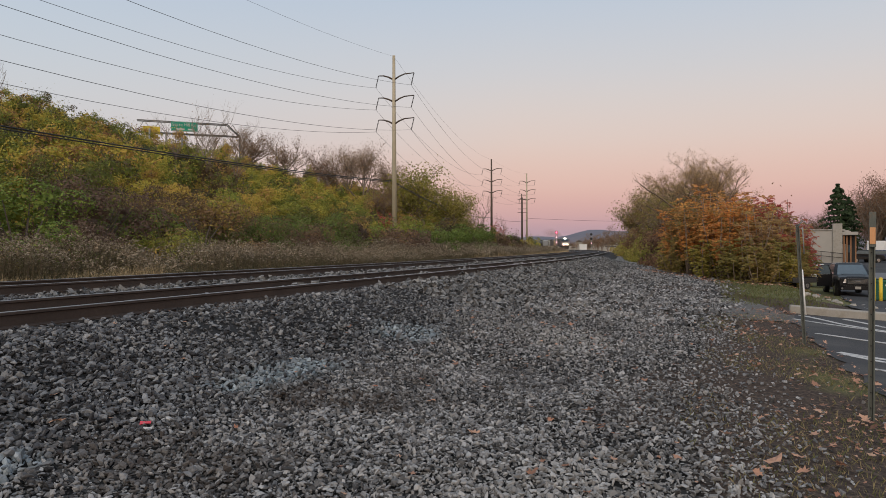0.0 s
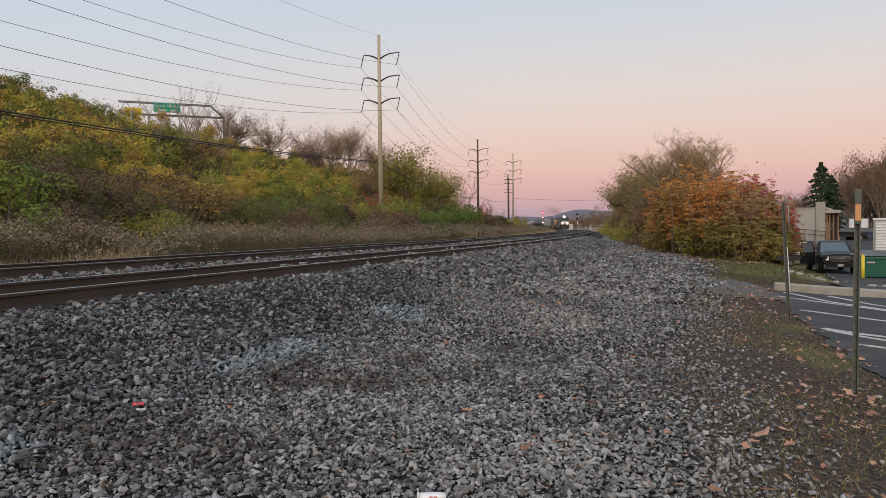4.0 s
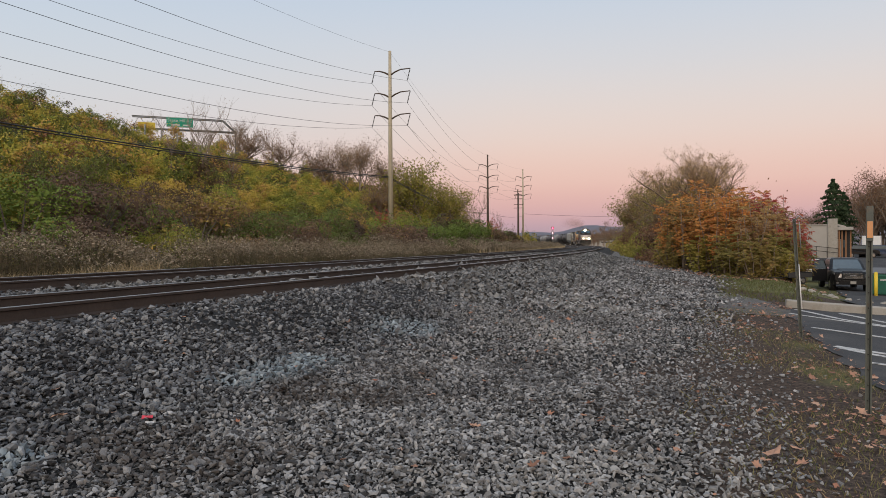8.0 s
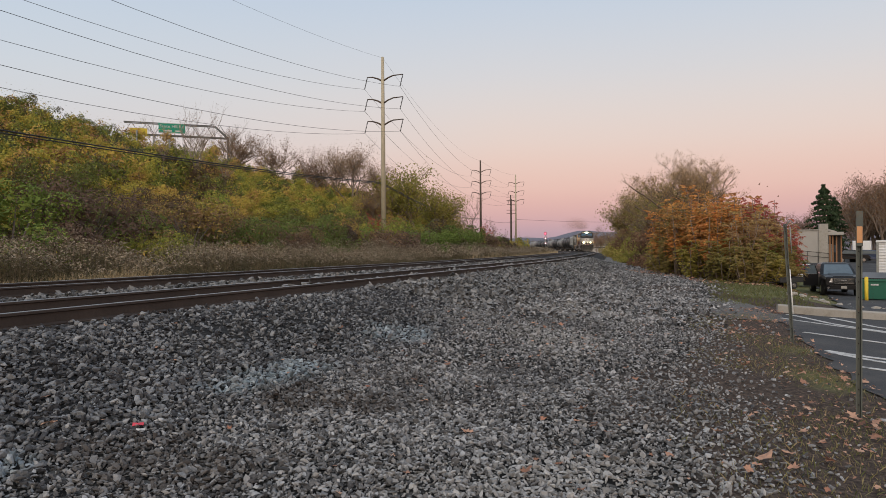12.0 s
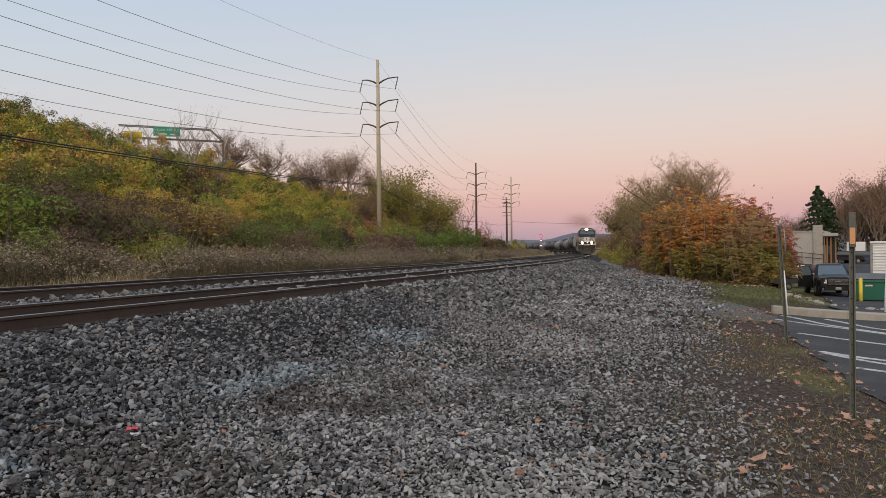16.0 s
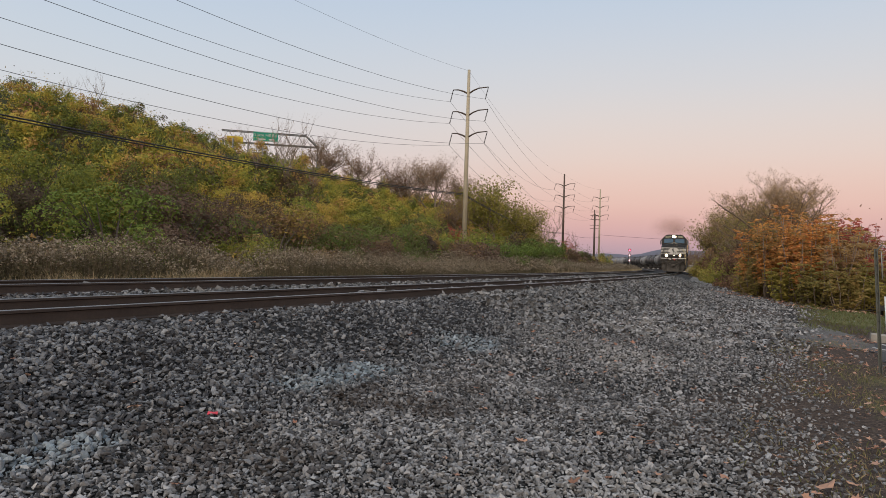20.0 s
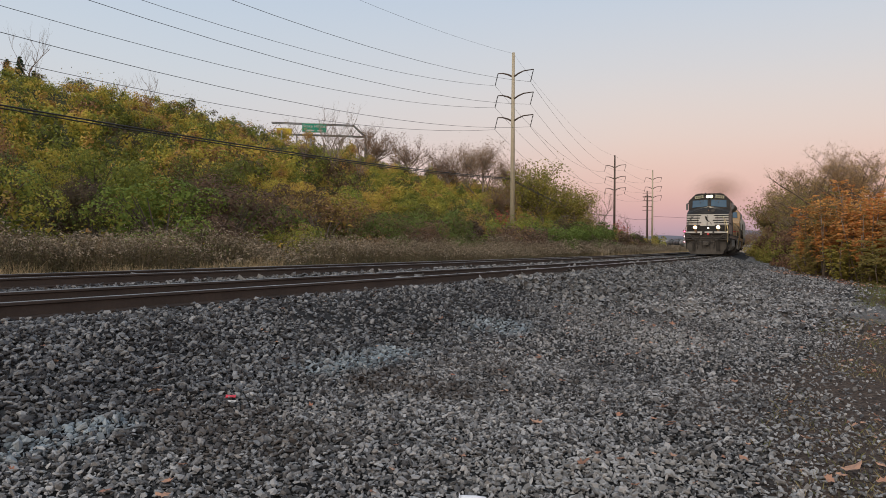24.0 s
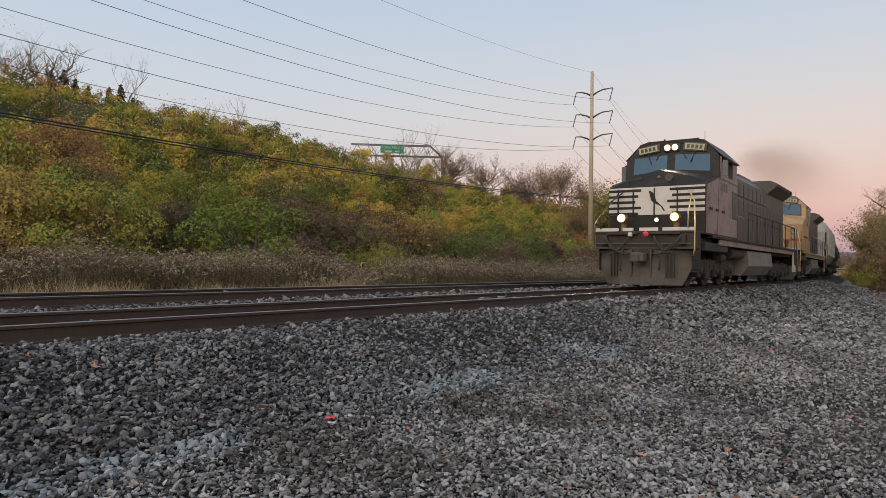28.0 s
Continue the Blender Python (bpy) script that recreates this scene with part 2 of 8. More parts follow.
# ---- meshes ----
class Shape:
    """Gathers vertices and faces of one part."""

    def __init__(self):
        self.v, self.f, self.smooth = [], [], []

    def add(self, verts, faces, smooth=False):
        k = len(self.v)
        self.v += [tuple(p) for p in verts]
        self.f += [tuple(i + k for i in fc) for fc in faces]
        self.smooth += [smooth] * len(faces)
        return self

    def box(self, c, size, bevel=0.0, turn=None):
        hx, hy, hz = (a / 2 for a in size)
        b = min(bevel, hx * 0.9, hy * 0.9, hz * 0.9)
        if b <= 0:
            vs = [(x, y, z) for z in (-hz, hz) for x, y in ((-hx, -hy), (hx, -hy), (hx, hy), (-hx, hy))]
            fs = [(3, 2, 1, 0), (4, 5, 6, 7), (0, 1, 5, 4), (1, 2, 6, 5), (2, 3, 7, 6), (3, 0, 4, 7)]
        else:
            ring = lambda ex, ey: [(-ex + b, -ey), (ex - b, -ey), (ex, -ey + b), (ex, ey - b), (ex - b, ey), (-ex + b, ey), (-ex, ey - b), (-ex, -ey + b)]
            vs = []
            for z, q in ((-hz, b), (-hz + b, 0), (hz - b, 0), (hz, b)):
                vs += [(x, y, z) for x, y in (ring(hx - q * 0.7, hy - q * 0.7))]
            fs = [tuple(range(7, -1, -1)), tuple(range(24, 32))]
            for k in range(3):
                for i in range(8):
                    j = (i + 1) % 8
                    fs.append((k * 8 + i, k * 8 + j, k * 8 + 8 + j, k * 8 + 8 + i))
        m = (turn or Matrix()).to_4x4()
        c = Vector(c)
        return self.add([(m @ Vector(p)) + c for p in vs], fs)

    def rod(self, p, q, r0, r1=None, n=8, caps=True):
        p, q = Vector(p), Vector(q)
        r1 = r0 if r1 is None else r1
        d = (q - p).normalized()
        a = d.orthogonal().normalized()
        b = d.cross(a)
        vs = []
        for c, r in ((p, r0), (q, r1)):
            vs += [c + (a * math.cos(2 * math.pi * i / n) + b * math.sin(2 * math.pi * i / n)) * r for i in range(n)]
        self.add(vs, [(i, (i + 1) % n, n + (i + 1) % n, n + i) for i in range(n)], n > 5)
        if caps:
            k = len(self.v) - 2 * n
            self.f += [tuple(k + i for i in range(n - 1, -1, -1)), tuple(k + n + i for i in range(n))]
            self.smooth += [False, False]
        return self

    def tube(self, pts, r, n=6):
        pts = [Vector(p) for p in pts]
        k0 = len(self.v)
        vs = []
        for i, p in enumerate(pts):
            d = (pts[min(i + 1, len(pts) - 1)] - pts[max(i - 1, 0)]).normalized()
            a = Vector((0, 0, 1)).cross(d)
            a = a.normalized() if a.length > 0.05 else Vector((1, 0, 0)).cross(d).normalized()
            b = d.cross(a)
            rr = r[i] if isinstance(r, (list, tuple)) else r
            vs += [p + (a * math.cos(2 * math.pi * j / n) + b * math.sin(2 * math.pi * j / n)) * rr for j in range(n)]
        fs = [(i * n + j, i * n + (j + 1) % n, (i + 1) * n + (j + 1) % n, (i + 1) * n + j) for i in range(len(pts) - 1) for j in range(n)]
        fs += [tuple(range(n - 1, -1, -1)), tuple((len(pts) - 1) * n + j for j in range(n))]
        return self.add(vs, fs, n > 4)

    def prism(self, outline, y0, y1, axis="y"):
        """An outline of (x, z) points drawn out from y0 to y1 (or of (y, z) along x, or (x, y) along z)."""
        n = len(outline)
        place = {"y": lambda a, b, t: (a, t, b), "x": lambda a, b, t: (t, a, b), "z": lambda a, b, t: (a, b, t)}[axis]
        vs = [place(a, b, y0) for a, b in outline] + [place(a, b, y1) for a, b in outline]
        fs = [tuple(range(n)), tuple(range(2 * n - 1, n - 1, -1))] + [(i, n + i, n + (i + 1) % n, (i + 1) % n) for i in range(n)]
        return self.add(vs, fs)

    def loft(self, rings, closed=True, smooth=False):
        n = len(rings[0])
        vs = [p for ring in rings for p in ring]
        fs = []
        for k in range(len(rings) - 1):
            for i in range(n if closed else n - 1):
                j = (i + 1) % n
                fs.append((k * n + i, k * n + j, (k + 1) * n + j, (k + 1) * n + i))
        if closed:
            fs += [tuple(range(n - 1, -1, -1)), tuple((len(rings) - 1) * n + i for i in range(n))]
        return self.add(vs, fs, smooth)

    def ball(self, c, rx, ry=None, rz=None, n=10, m=6):
        ry, rz = ry or rx, rz or rx
        rings = []
        for k in range(m + 1):
            a = math.pi * (k / m) * 0.998 + 0.001
            rings.append([(c[0] + rx * math.sin(a) * math.cos(2 * math.pi * i / n), c[1] + ry * math.sin(a) * math.sin(2 * math.pi * i / n), c[2] - rz * math.cos(a)) for i in range(n)])
        return self.loft(rings, True, True)

    def mesh(self, name, mat):
        me = bpy.data.meshes.new(name)
        me.from_pydata(self.v, [], self.f)
        me.polygons.foreach_set("use_smooth", self.smooth)
        me.materials.append(mat)
        bm = bmesh.new()
        bm.from_mesh(me)
        bmesh.ops.recalc_face_normals(bm, faces=bm.faces)
        bm.to_mesh(me)
        bm.free()
        return me


def part(name, shape, mat, parent=None, label="", at=None):
    """Links one mesh object under a thing or a part."""
    me = shape if isinstance(shape, bpy.types.Mesh) else shape.mesh(name, mat)
    ob = new(name, me)
    ob.parent = parent
    if at is not None:
        ob.matrix_basis = at
    if label:
        ob["label"] = label
    return ob


def thing(name, label, category, at=None, group="", kind=""):
    ob = new(name)
    ob.empty_display_size = 0.2
    if at is not None:
        ob.matrix_basis = at
    return tagged(ob, label, category, group, kind)


def arrays(name, verts, faces, mat, smooth=False):
    """A mesh from numpy arrays of vertices and of equal-sided faces."""
    me = bpy.data.meshes.new(name)
    k = faces.shape[1]
    me.vertices.add(len(verts))
    me.vertices.foreach_set("co", verts.astype(np.float32).ravel())
    me.loops.add(faces.size)
    me.loops.foreach_set("vertex_index", faces.astype(np.int32).ravel())
    me.polygons.add(len(faces))
    me.polygons.foreach_set("loop_start", np.arange(0, faces.size, k, dtype=np.int32))
    me.polygons.foreach_set("use_smooth", np.full(len(faces), smooth))
    me.materials.append(mat)
    me.update(calc_edges=True)
    return me


rng = np.random.default_rng(7)

# ---- the line of the railway ----
RAIL_TOP = 0.87
LINE_S = np.arange(-260.0, 900.0, 1.0)
TURN_S = np.clip(LINE_S, 0, 400) / 100
HEAD = 0.366 - 0.134 * TURN_S + 0.0235 * TURN_S ** 2 - 0.0049 * TURN_S ** 3 - 0.00134 * np.minimum(LINE_S, 0) - 0.0012 * np.maximum(LINE_S - 400, 0)
MIDH = (HEAD[1:] + HEAD[:-1]) / 2
LINE_X = np.concatenate([[0], np.cumsum(np.sin(MIDH))])
LINE_Y = np.concatenate([[0], np.cumsum(np.cos(MIDH))])
LINE_X += -8.70 - LINE_X[260]
LINE_Y += -2.0 - LINE_Y[260]
EASE = np.clip((LINE_S - 35) / 70, 0, 1)
LINE_X -= 1.1 * EASE * EASE * (3 - 2 * EASE)
HEAD = np.arctan2(np.gradient(LINE_X), np.gradient(LINE_Y))


def on_line(s, u=0.0):
    """The place at s metres along the near track and u metres to the right of its middle, and the heading there."""
    h = np.interp(s, LINE_S, HEAD)
    return np.interp(s, LINE_S, LINE_X) + u * np.cos(h), np.interp(s, LINE_S, LINE_Y) - u * np.sin(h), h


def to_line(x, y):
    """Along and across the near track, for arrays of places."""
    s = np.asarray(y, float) + 2.0
    s = np.clip(s, -250, 880)
    for _ in range(12):
        px, py, h = on_line(s)
        s = np.clip(s + (x - px) * np.sin(h) + (y - py) * np.cos(h), -259, 898)
    px, py, h = on_line(s)
    return s, (x - px) * np.cos(h) - (y - py) * np.sin(h)


def smooth01(a, b, x):
    t = np.clip((x - a) / (b - a), 0, 1)
    return t * t * (3 - 2 * t)


PROFILE_U = [-400, -120, -75, -60, -48, -40, -30, -22, -15, -11, -8.4, -6.9, 1.4, 1.9, 2.5, 3.2, 4.0, 5.0, 6.2, 7.5, 9.0, 12, 16, 24, 34, 60, 200, 900]
PROFILE_Z = [16, 15.5, 14.4, 13.4, 12.0, 9.6, 5.9, 2.9, 1.2, 0.72, 0.55, 0.55, 0.55, 0.50, 0.38, 0.24, 0.13, 0.06, 0.0, -0.07, -0.16, -0.30, -0.42, -0.60, -0.8, -0.9, -1.5, -6]


def wobble(x, y, k):
    return np.sin(x * 1.7 * k + 1.3 * np.sin(y * 0.9 * k)) * np.sin(y * 1.3 * k + 0.7 * np.sin(x * 1.1 * k))


def ground_z(x, y):
    s, u = to_line(x, y)
    z = np.interp(u, PROFILE_U, PROFILE_Z)
    lot = smooth01(17.5, 27, y) * smooth01(0.3, 3.5, x - np.interp(y, [0, 18, 24, 34, 60, 90], [6, 8.6, 11.5, 15.5, 26, 36])) * smooth01(95, 75, y)
    z = z - (0.5 + 0.35 * smooth01(28, 40, y)) * lot
    z = z + 1.3 * smooth01(48, 72, y) * smooth01(20, 30, x) * smooth01(6, 14, u) * smooth01(170, 110, y)
    fade = 1 - 0.62 * smooth01(130, 260, s) * (u < -8)
    hill = np.where(u < -8, 0.42 + (z - 0.42) * fade, z)
    hill = hill + (0.3 + 1.7 * smooth01(100, 55, s)) * smooth01(-33, -46, u) * (s < 140)
    far = smooth01(300, 1200, np.hypot(x, y))
    return hill * (1 - far) - 6 * far + 0.025 * wobble(x, y, 0.9) * smooth01(2, 4, np.abs(u - 1)) + 0.35 * wobble(x, y, 0.12) * smooth01(10, 25, -u)


def spaced(lo, hi, fine, grow, centre=0.0):
    """Coordinates from lo to hi, fine near the centre and coarser away from it."""
    out, x, d = [centre], centre, fine
    while x < hi:
        x += d
        out.append(min(x, hi))
        if x > centre + 9:
            d *= grow
    x, d = centre, fine
    while x > lo:
        x -= d
        out.append(max(x, lo))
        if x < centre - 9:
            d *= grow
    return np.array(sorted(set(out)))


gx = spaced(-2500, 2500, 0.3, 1.045, 0.0)
gy = spaced(-400, 3000, 0.3, 1.035, 9.0)
GX, GY = np.meshgrid(gx, gy)
GZ = ground_z(GX.ravel(), GY.ravel())
verts = np.stack([GX.ravel(), GY.ravel(), GZ], 1)
ny, nx = GX.shape
idx = np.arange(ny * nx).reshape(ny, nx)
faces = np.stack([idx[:-1, :-1], idx[:-1, 1:], idx[1:, 1:], idx[1:, :-1]], -1).reshape(-1, 4)


def zone(name, values):
    a = ground_mesh.attributes.new(name, "FLOAT", "POINT")
    a.data.foreach_set("value", values.astype(np.float32))


def ground_material():
    """Ballast, trodden earth, grass and scrub soil, divided by the zones of the ground. The ballast colour holds the
    shade between its stones.
    """
    m = bpy.data.materials.new("ground_cover")
    nt = nodes_of(m)
    out = node(nt, "ShaderNodeOutputMaterial")
    b = node(nt, "ShaderNodeBsdfPrincipled", Roughness=0.95)
    b.inputs["Specular IOR Level"].default_value = 0.1
    co = node(nt, "ShaderNodeTexCoord")
    big = node(nt, "ShaderNodeTexNoise", Scale=0.55, Detail=6.0, Roughness=0.65)
    small = node(nt, "ShaderNodeTexNoise", Scale=22.0, Detail=4.0, Roughness=0.7)
    cell = node(nt, "ShaderNodeTexVoronoi", Scale=19.0)
    for n in (big, small, cell):
        nt.links.new(co.outputs["Object"], n.inputs["Vector"])
    # gravel darkened to paint the shade that lies between loose stones
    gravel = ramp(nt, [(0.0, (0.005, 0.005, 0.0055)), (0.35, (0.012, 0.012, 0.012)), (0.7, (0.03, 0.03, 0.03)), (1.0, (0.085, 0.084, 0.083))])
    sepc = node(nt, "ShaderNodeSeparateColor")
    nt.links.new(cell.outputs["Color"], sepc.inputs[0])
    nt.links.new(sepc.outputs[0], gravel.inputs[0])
    earth = ramp(nt, [(0.3, (0.022, 0.018, 0.016)), (0.46, (0.052, 0.040, 0.034)), (0.58, (0.088, 0.066, 0.054)), (0.72, (0.165, 0.128, 0.10))])
    grass = ramp(nt, [(0.3, (0.06, 0.06, 0.03)), (0.5, (0.11, 0.115, 0.05)), (0.72, (0.20, 0.16, 0.09))])
    scrub = ramp(nt, [(0.3, (0.03, 0.032, 0.016)), (0.55, (0.06, 0.062, 0.028)), (0.75, (0.11, 0.09, 0.05))])
    for r in (earth, grass, scrub):
        nt.links.new(small.outputs["Fac"], r.inputs[0])
    packed = ramp(nt, [(0.0, (0.05, 0.049, 0.048)), (0.4, (0.12, 0.118, 0.115)), (0.8, (0.21, 0.205, 0.20)), (1.0, (0.30, 0.295, 0.285))])
    nt.links.new(sepc.outputs[0], packed.inputs[0])
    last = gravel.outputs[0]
    for attr, r in (("packed", packed), ("earth", earth), ("grass", grass), ("scrub", scrub)):
        at = node(nt, "ShaderNodeAttribute")
        at.attribute_name = attr
        su = node(nt, "ShaderNodeMath")
        su.operation = "MULTIPLY_ADD"
        su.inputs[1].default_value = 1.1
        nt.links.new(big.outputs["Fac"], su.inputs[0])
        nt.links.new(at.outputs["Fac"], su.inputs[2])
        mr = node(nt, "ShaderNodeMapRange")
        mr.inputs["From Min"].default_value, mr.inputs["From Max"].default_value = 0.93, 1.17
        nt.links.new(su.outputs[0], mr.inputs["Value"])
        mx = nt.nodes.new("ShaderNodeMix")
        mx.data_type = "RGBA"
        nt.links.new(mr.outputs[0], mx.inputs["Factor"])
        nt.links.new(last, mx.inputs["A"])
        nt.links.new(r.outputs[0], mx.inputs["B"])
        last = mx.outputs["Result"]
    nt.links.new(last, b.inputs["Base Color"])
    bp = node(nt, "ShaderNodeBump", Strength=0.8, Distance=0.03)
    nt.links.new(small.outputs["Fac"], bp.inputs["Height"])
    nt.links.new(bp.outputs[0], b.inputs["Normal"])
    nt.links.new(b.outputs[0], out.inputs["Surface"])
    return m


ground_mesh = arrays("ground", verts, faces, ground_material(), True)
GS, GU = to_line(GX.ravel(), GY.ravel())
# edge of the trodden earth beside the gravel, by distance ahead
EDGE_Y = [-40, 0, 4.5, 5.6, 6.7, 9.1, 13.3, 16.6, 24.6, 30.2, 60, 120]
EDGE_X = [1.0, 1.1, 1.6, 2.0, 2.5, 3.4, 4.9, 6.3, 9.6, 11.6, 20, 40]
ex = GX.ravel() - np.interp(GY.ravel(), EDGE_Y, EDGE_X)
near = (GY.ravel() < 90)
earth_w = smooth01(-0.9, 0.9, ex) * near
grass_w = np.maximum(smooth01(0.2, 1.6, ex) * smooth01(22.0, 25.5, GY.ravel()) * near, 0.5 * smooth01(0.5, 1.5, ex) * smooth01(3.4, 1.4, ex) * smooth01(6, 8, GY.ravel()) * smooth01(13, 11, GY.ravel()))
earth_w = np.maximum(earth_w, 0.7 * smooth01(0.25, 0.8, wobble(GX.ravel() + 3.1, GY.ravel(), 0.42)) * smooth01(4.0, 5.6, GU) * near)
scrub_w = np.maximum(smooth01(-7.5, -9.5, GU), np.maximum(smooth01(9, 16, GU) * smooth01(55, 75, GY.ravel()), smooth01(350, 500, np.hypot(GX, GY).ravel())))
zone("packed", smooth01(22, 45, GY.ravel()) * smooth01(-8, -6.5, GU))
zone("earth", earth_w)
zone("grass", grass_w)
zone("scrub", scrub_w)
ground = new("ground", ground_mesh)
tagged(ground, "open ground of grey gravel, trodden earth, grass and scrub", "ground", kind="structure")


# ---- tracks ----
def swept(outline, s0, s1, step, centre=0.0, z=0.0):
    ss = np.arange(s0, s1 + 0.01, step)
    rings = []
    for s in ss:
        ring = []
        for du, dz in outline:
            x, y, h = on_line(s, centre + du)
            ring.append((x, y, z + dz))
        rings.append(ring)
    return rings


TRACKS = (0.0, -4.9)
# bed sheet under the stones, its colour painted as dark gap shade
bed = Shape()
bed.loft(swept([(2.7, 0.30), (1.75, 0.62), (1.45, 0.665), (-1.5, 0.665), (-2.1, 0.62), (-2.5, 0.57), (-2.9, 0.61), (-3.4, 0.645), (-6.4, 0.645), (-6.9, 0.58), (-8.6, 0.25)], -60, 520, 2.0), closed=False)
tagged(part("ballast_bed", bed, SHADED_BED), "crushed-stone ballast bed under both tracks, coloured near black as shade between stones", "ballast", kind="structure")

FOOT = [(-0.070, 0.0), (-0.070, 0.012), (-0.010, 0.030), (-0.009, 0.130), (-0.036, 0.142), (-0.036, 0.166), (-0.028, 0.172)]
for centre in TRACKS:
    for side in (-1, 1):
        out_line = [(a, b) for a, b in FOOT] + [(-a, b) for a, b in reversed(FOOT)]
        rail = part("rail", Shape().loft(swept(out_line, -60, 520, 2.5, centre + 0.753 * side, RAIL_TOP - 0.173)), RUST)
        tagged(rail, "long rusty brown steel rail with a worn bright head", "rail", "running rails", "structure")
        part("rail_head", Shape().loft(swept([(-0.027, 0.0), (-0.022, 0.003), (0.022, 0.003), (0.027, 0.0)], -60, 520, 2.5, centre + 0.753 * side, RAIL_TOP - 0.001)), SHINE, rail, "bright worn running surface")

tie_mesh = Shape().box((0, 0, 0), (2.6, 0.22, 0.16), 0.012).mesh("tie", TIE)
plate_mesh = Shape().box((0, 0, 0), (0.34, 0.19, 0.02), 0.004).box((0.10, 0.05, 0.02), (0.03, 0.03, 0.03)).box((-0.10, -0.05, 0.02), (0.03, 0.03, 0.03)).mesh("tie_plate", RUST)

# ---- power line ----
POLES = [(-39.0, -22.0, 22.0, 3.2), (-5.6, 74.8, 22.15, 3.0), (9.6, 149.7, 20.6, 2.0), (21.6, 188.8, 21.7, 1.5)]


def power_pole(x, y, top, base, heading, mat):
    ob = thing("power_pole", "tall wooden power pole with three pairs of curved steel arms", "power pole", pose(x, y, 0, 0, 0, -heading), "power poles")
    part("pole", Shape().tube([(0, 0, base - 1), (0, 0, base + (top - base) * 0.5), (0, 0, top)], [0.27, 0.22, 0.155], 12), mat, ob)
    tips = []
    for z in (top - 2.25, top - 4.63, top - 7.0):
        for side in (-1, 1):
            reach = 2.05 + 0.26 * side
            arm = part("davit_arm", Shape().tube([(0, 0, z - 0.35), (side * 0.6, 0, z - 0.02), (side * 1.2, 0, z + 0.18), (side * reach, 0, z + 0.22)], [0.1, 0.085, 0.07, 0.05], 8), DARKPOLE, ob, "curved steel arm")
            tip = (side * reach, 0, z + 0.22)
            low = (side * reach - 0.33, 0, z - 1.05)
            s = Shape()
            for i in range(9):
                a = i / 9
                p = Vector(tip).lerp(Vector(low), a + 0.02)
                q = Vector(tip).lerp(Vector(low), a + 0.08)
                s.rod(p, q, 0.07, 0.05, 8)
            s.rod(tip, low, 0.025, 0.025, 6)
            part("insulator", s, WIRE, arm, "grey insulator string")
            tips.append(low)
    return ob, [ob.matrix_basis @ Vector(t) for t in tips], ob.matrix_basis @ Vector((0, 0, top - 0.1))


ends = []
for (x, y, top, base), h, m in zip(POLES, (19.1, 19.0, 14.0, 13.0), (POLEW, POLEW, DARKPOLE, POLEW)):
    ends.append(power_pole(x, y, top, base, h, m))


def cable(name, p, q, sag, r, label, n=24):
    pts = []
    for i in range(n + 1):
        a = i / n
        c = Vector(p).lerp(Vector(q), a)
        c.z -= sag * 4 * a * (1 - a)
        pts.append(c)
    return tagged(part(name, Shape().tube(pts, r, 5), WIRE), label, "cable", "overhead wires")


for k, sag in ((0, 4.45), (1, 2.5), (2, 0.8)):
    for a, b in zip(ends[k][1], ends[k + 1][1]):
        cable("power_wire", a, b, sag, 0.014, "thin dark overhead power wire strung between poles")
    cable("ground_wire", ends[k][2], ends[k + 1][2], sag * 0.8, 0.009, "thin overhead earth wire between pole tops")
for z, r in ((8.75, 0.04), (8.62, 0.032)):
    cable("communication_cable", (-39.3, -22, z - 0.1), (-5.8, 74.8, z), 1.5, r, "thick black communication cable slung low between poles")
    cable("communication_cable", (-5.8, 74.8, z), (9.4, 149.7, z - 0.6), 1.1, r, "thick black communication cable slung low between poles")


# ---- plants ----
def leaf_quads(centres, size, lean=None, spread=1.0, tri=False):
    """Leaves as small folded diamonds, one at each centre."""
    n = len(centres)
    d = rng.normal(size=(n, 3))
    if lean is not None:
        d = d * 0.48 + lean
    d /= np.linalg.norm(d, axis=1)[:, None] + 1e-9
    t = np.cross(d, rng.normal(size=(n, 3)))
    t /= np.linalg.norm(t, axis=1)[:, None] + 1e-9
    w = np.cross(d, t)
    sz = (size * rng.uniform(0.6, 1.35, n))[:, None]
    if tri:
        v = np.stack([centres - t * sz * 0.5 + w * sz * 0.3, centres - t * sz * 0.35 - w * sz * 0.42, centres + t * sz * 0.6], 1)
        return v.reshape(-1, 3), np.arange(3 * n).reshape(n, 3)
    v = np.stack([centres - t * sz * 0.5, centres + w * sz * 0.32 * spread - d * sz * 0.1, centres + t * sz * 0.55, centres - w * sz * 0.32 * spread - d * sz * 0.1], 1)
    return v.reshape(-1, 3), np.arange(4 * n).reshape(n, 4)


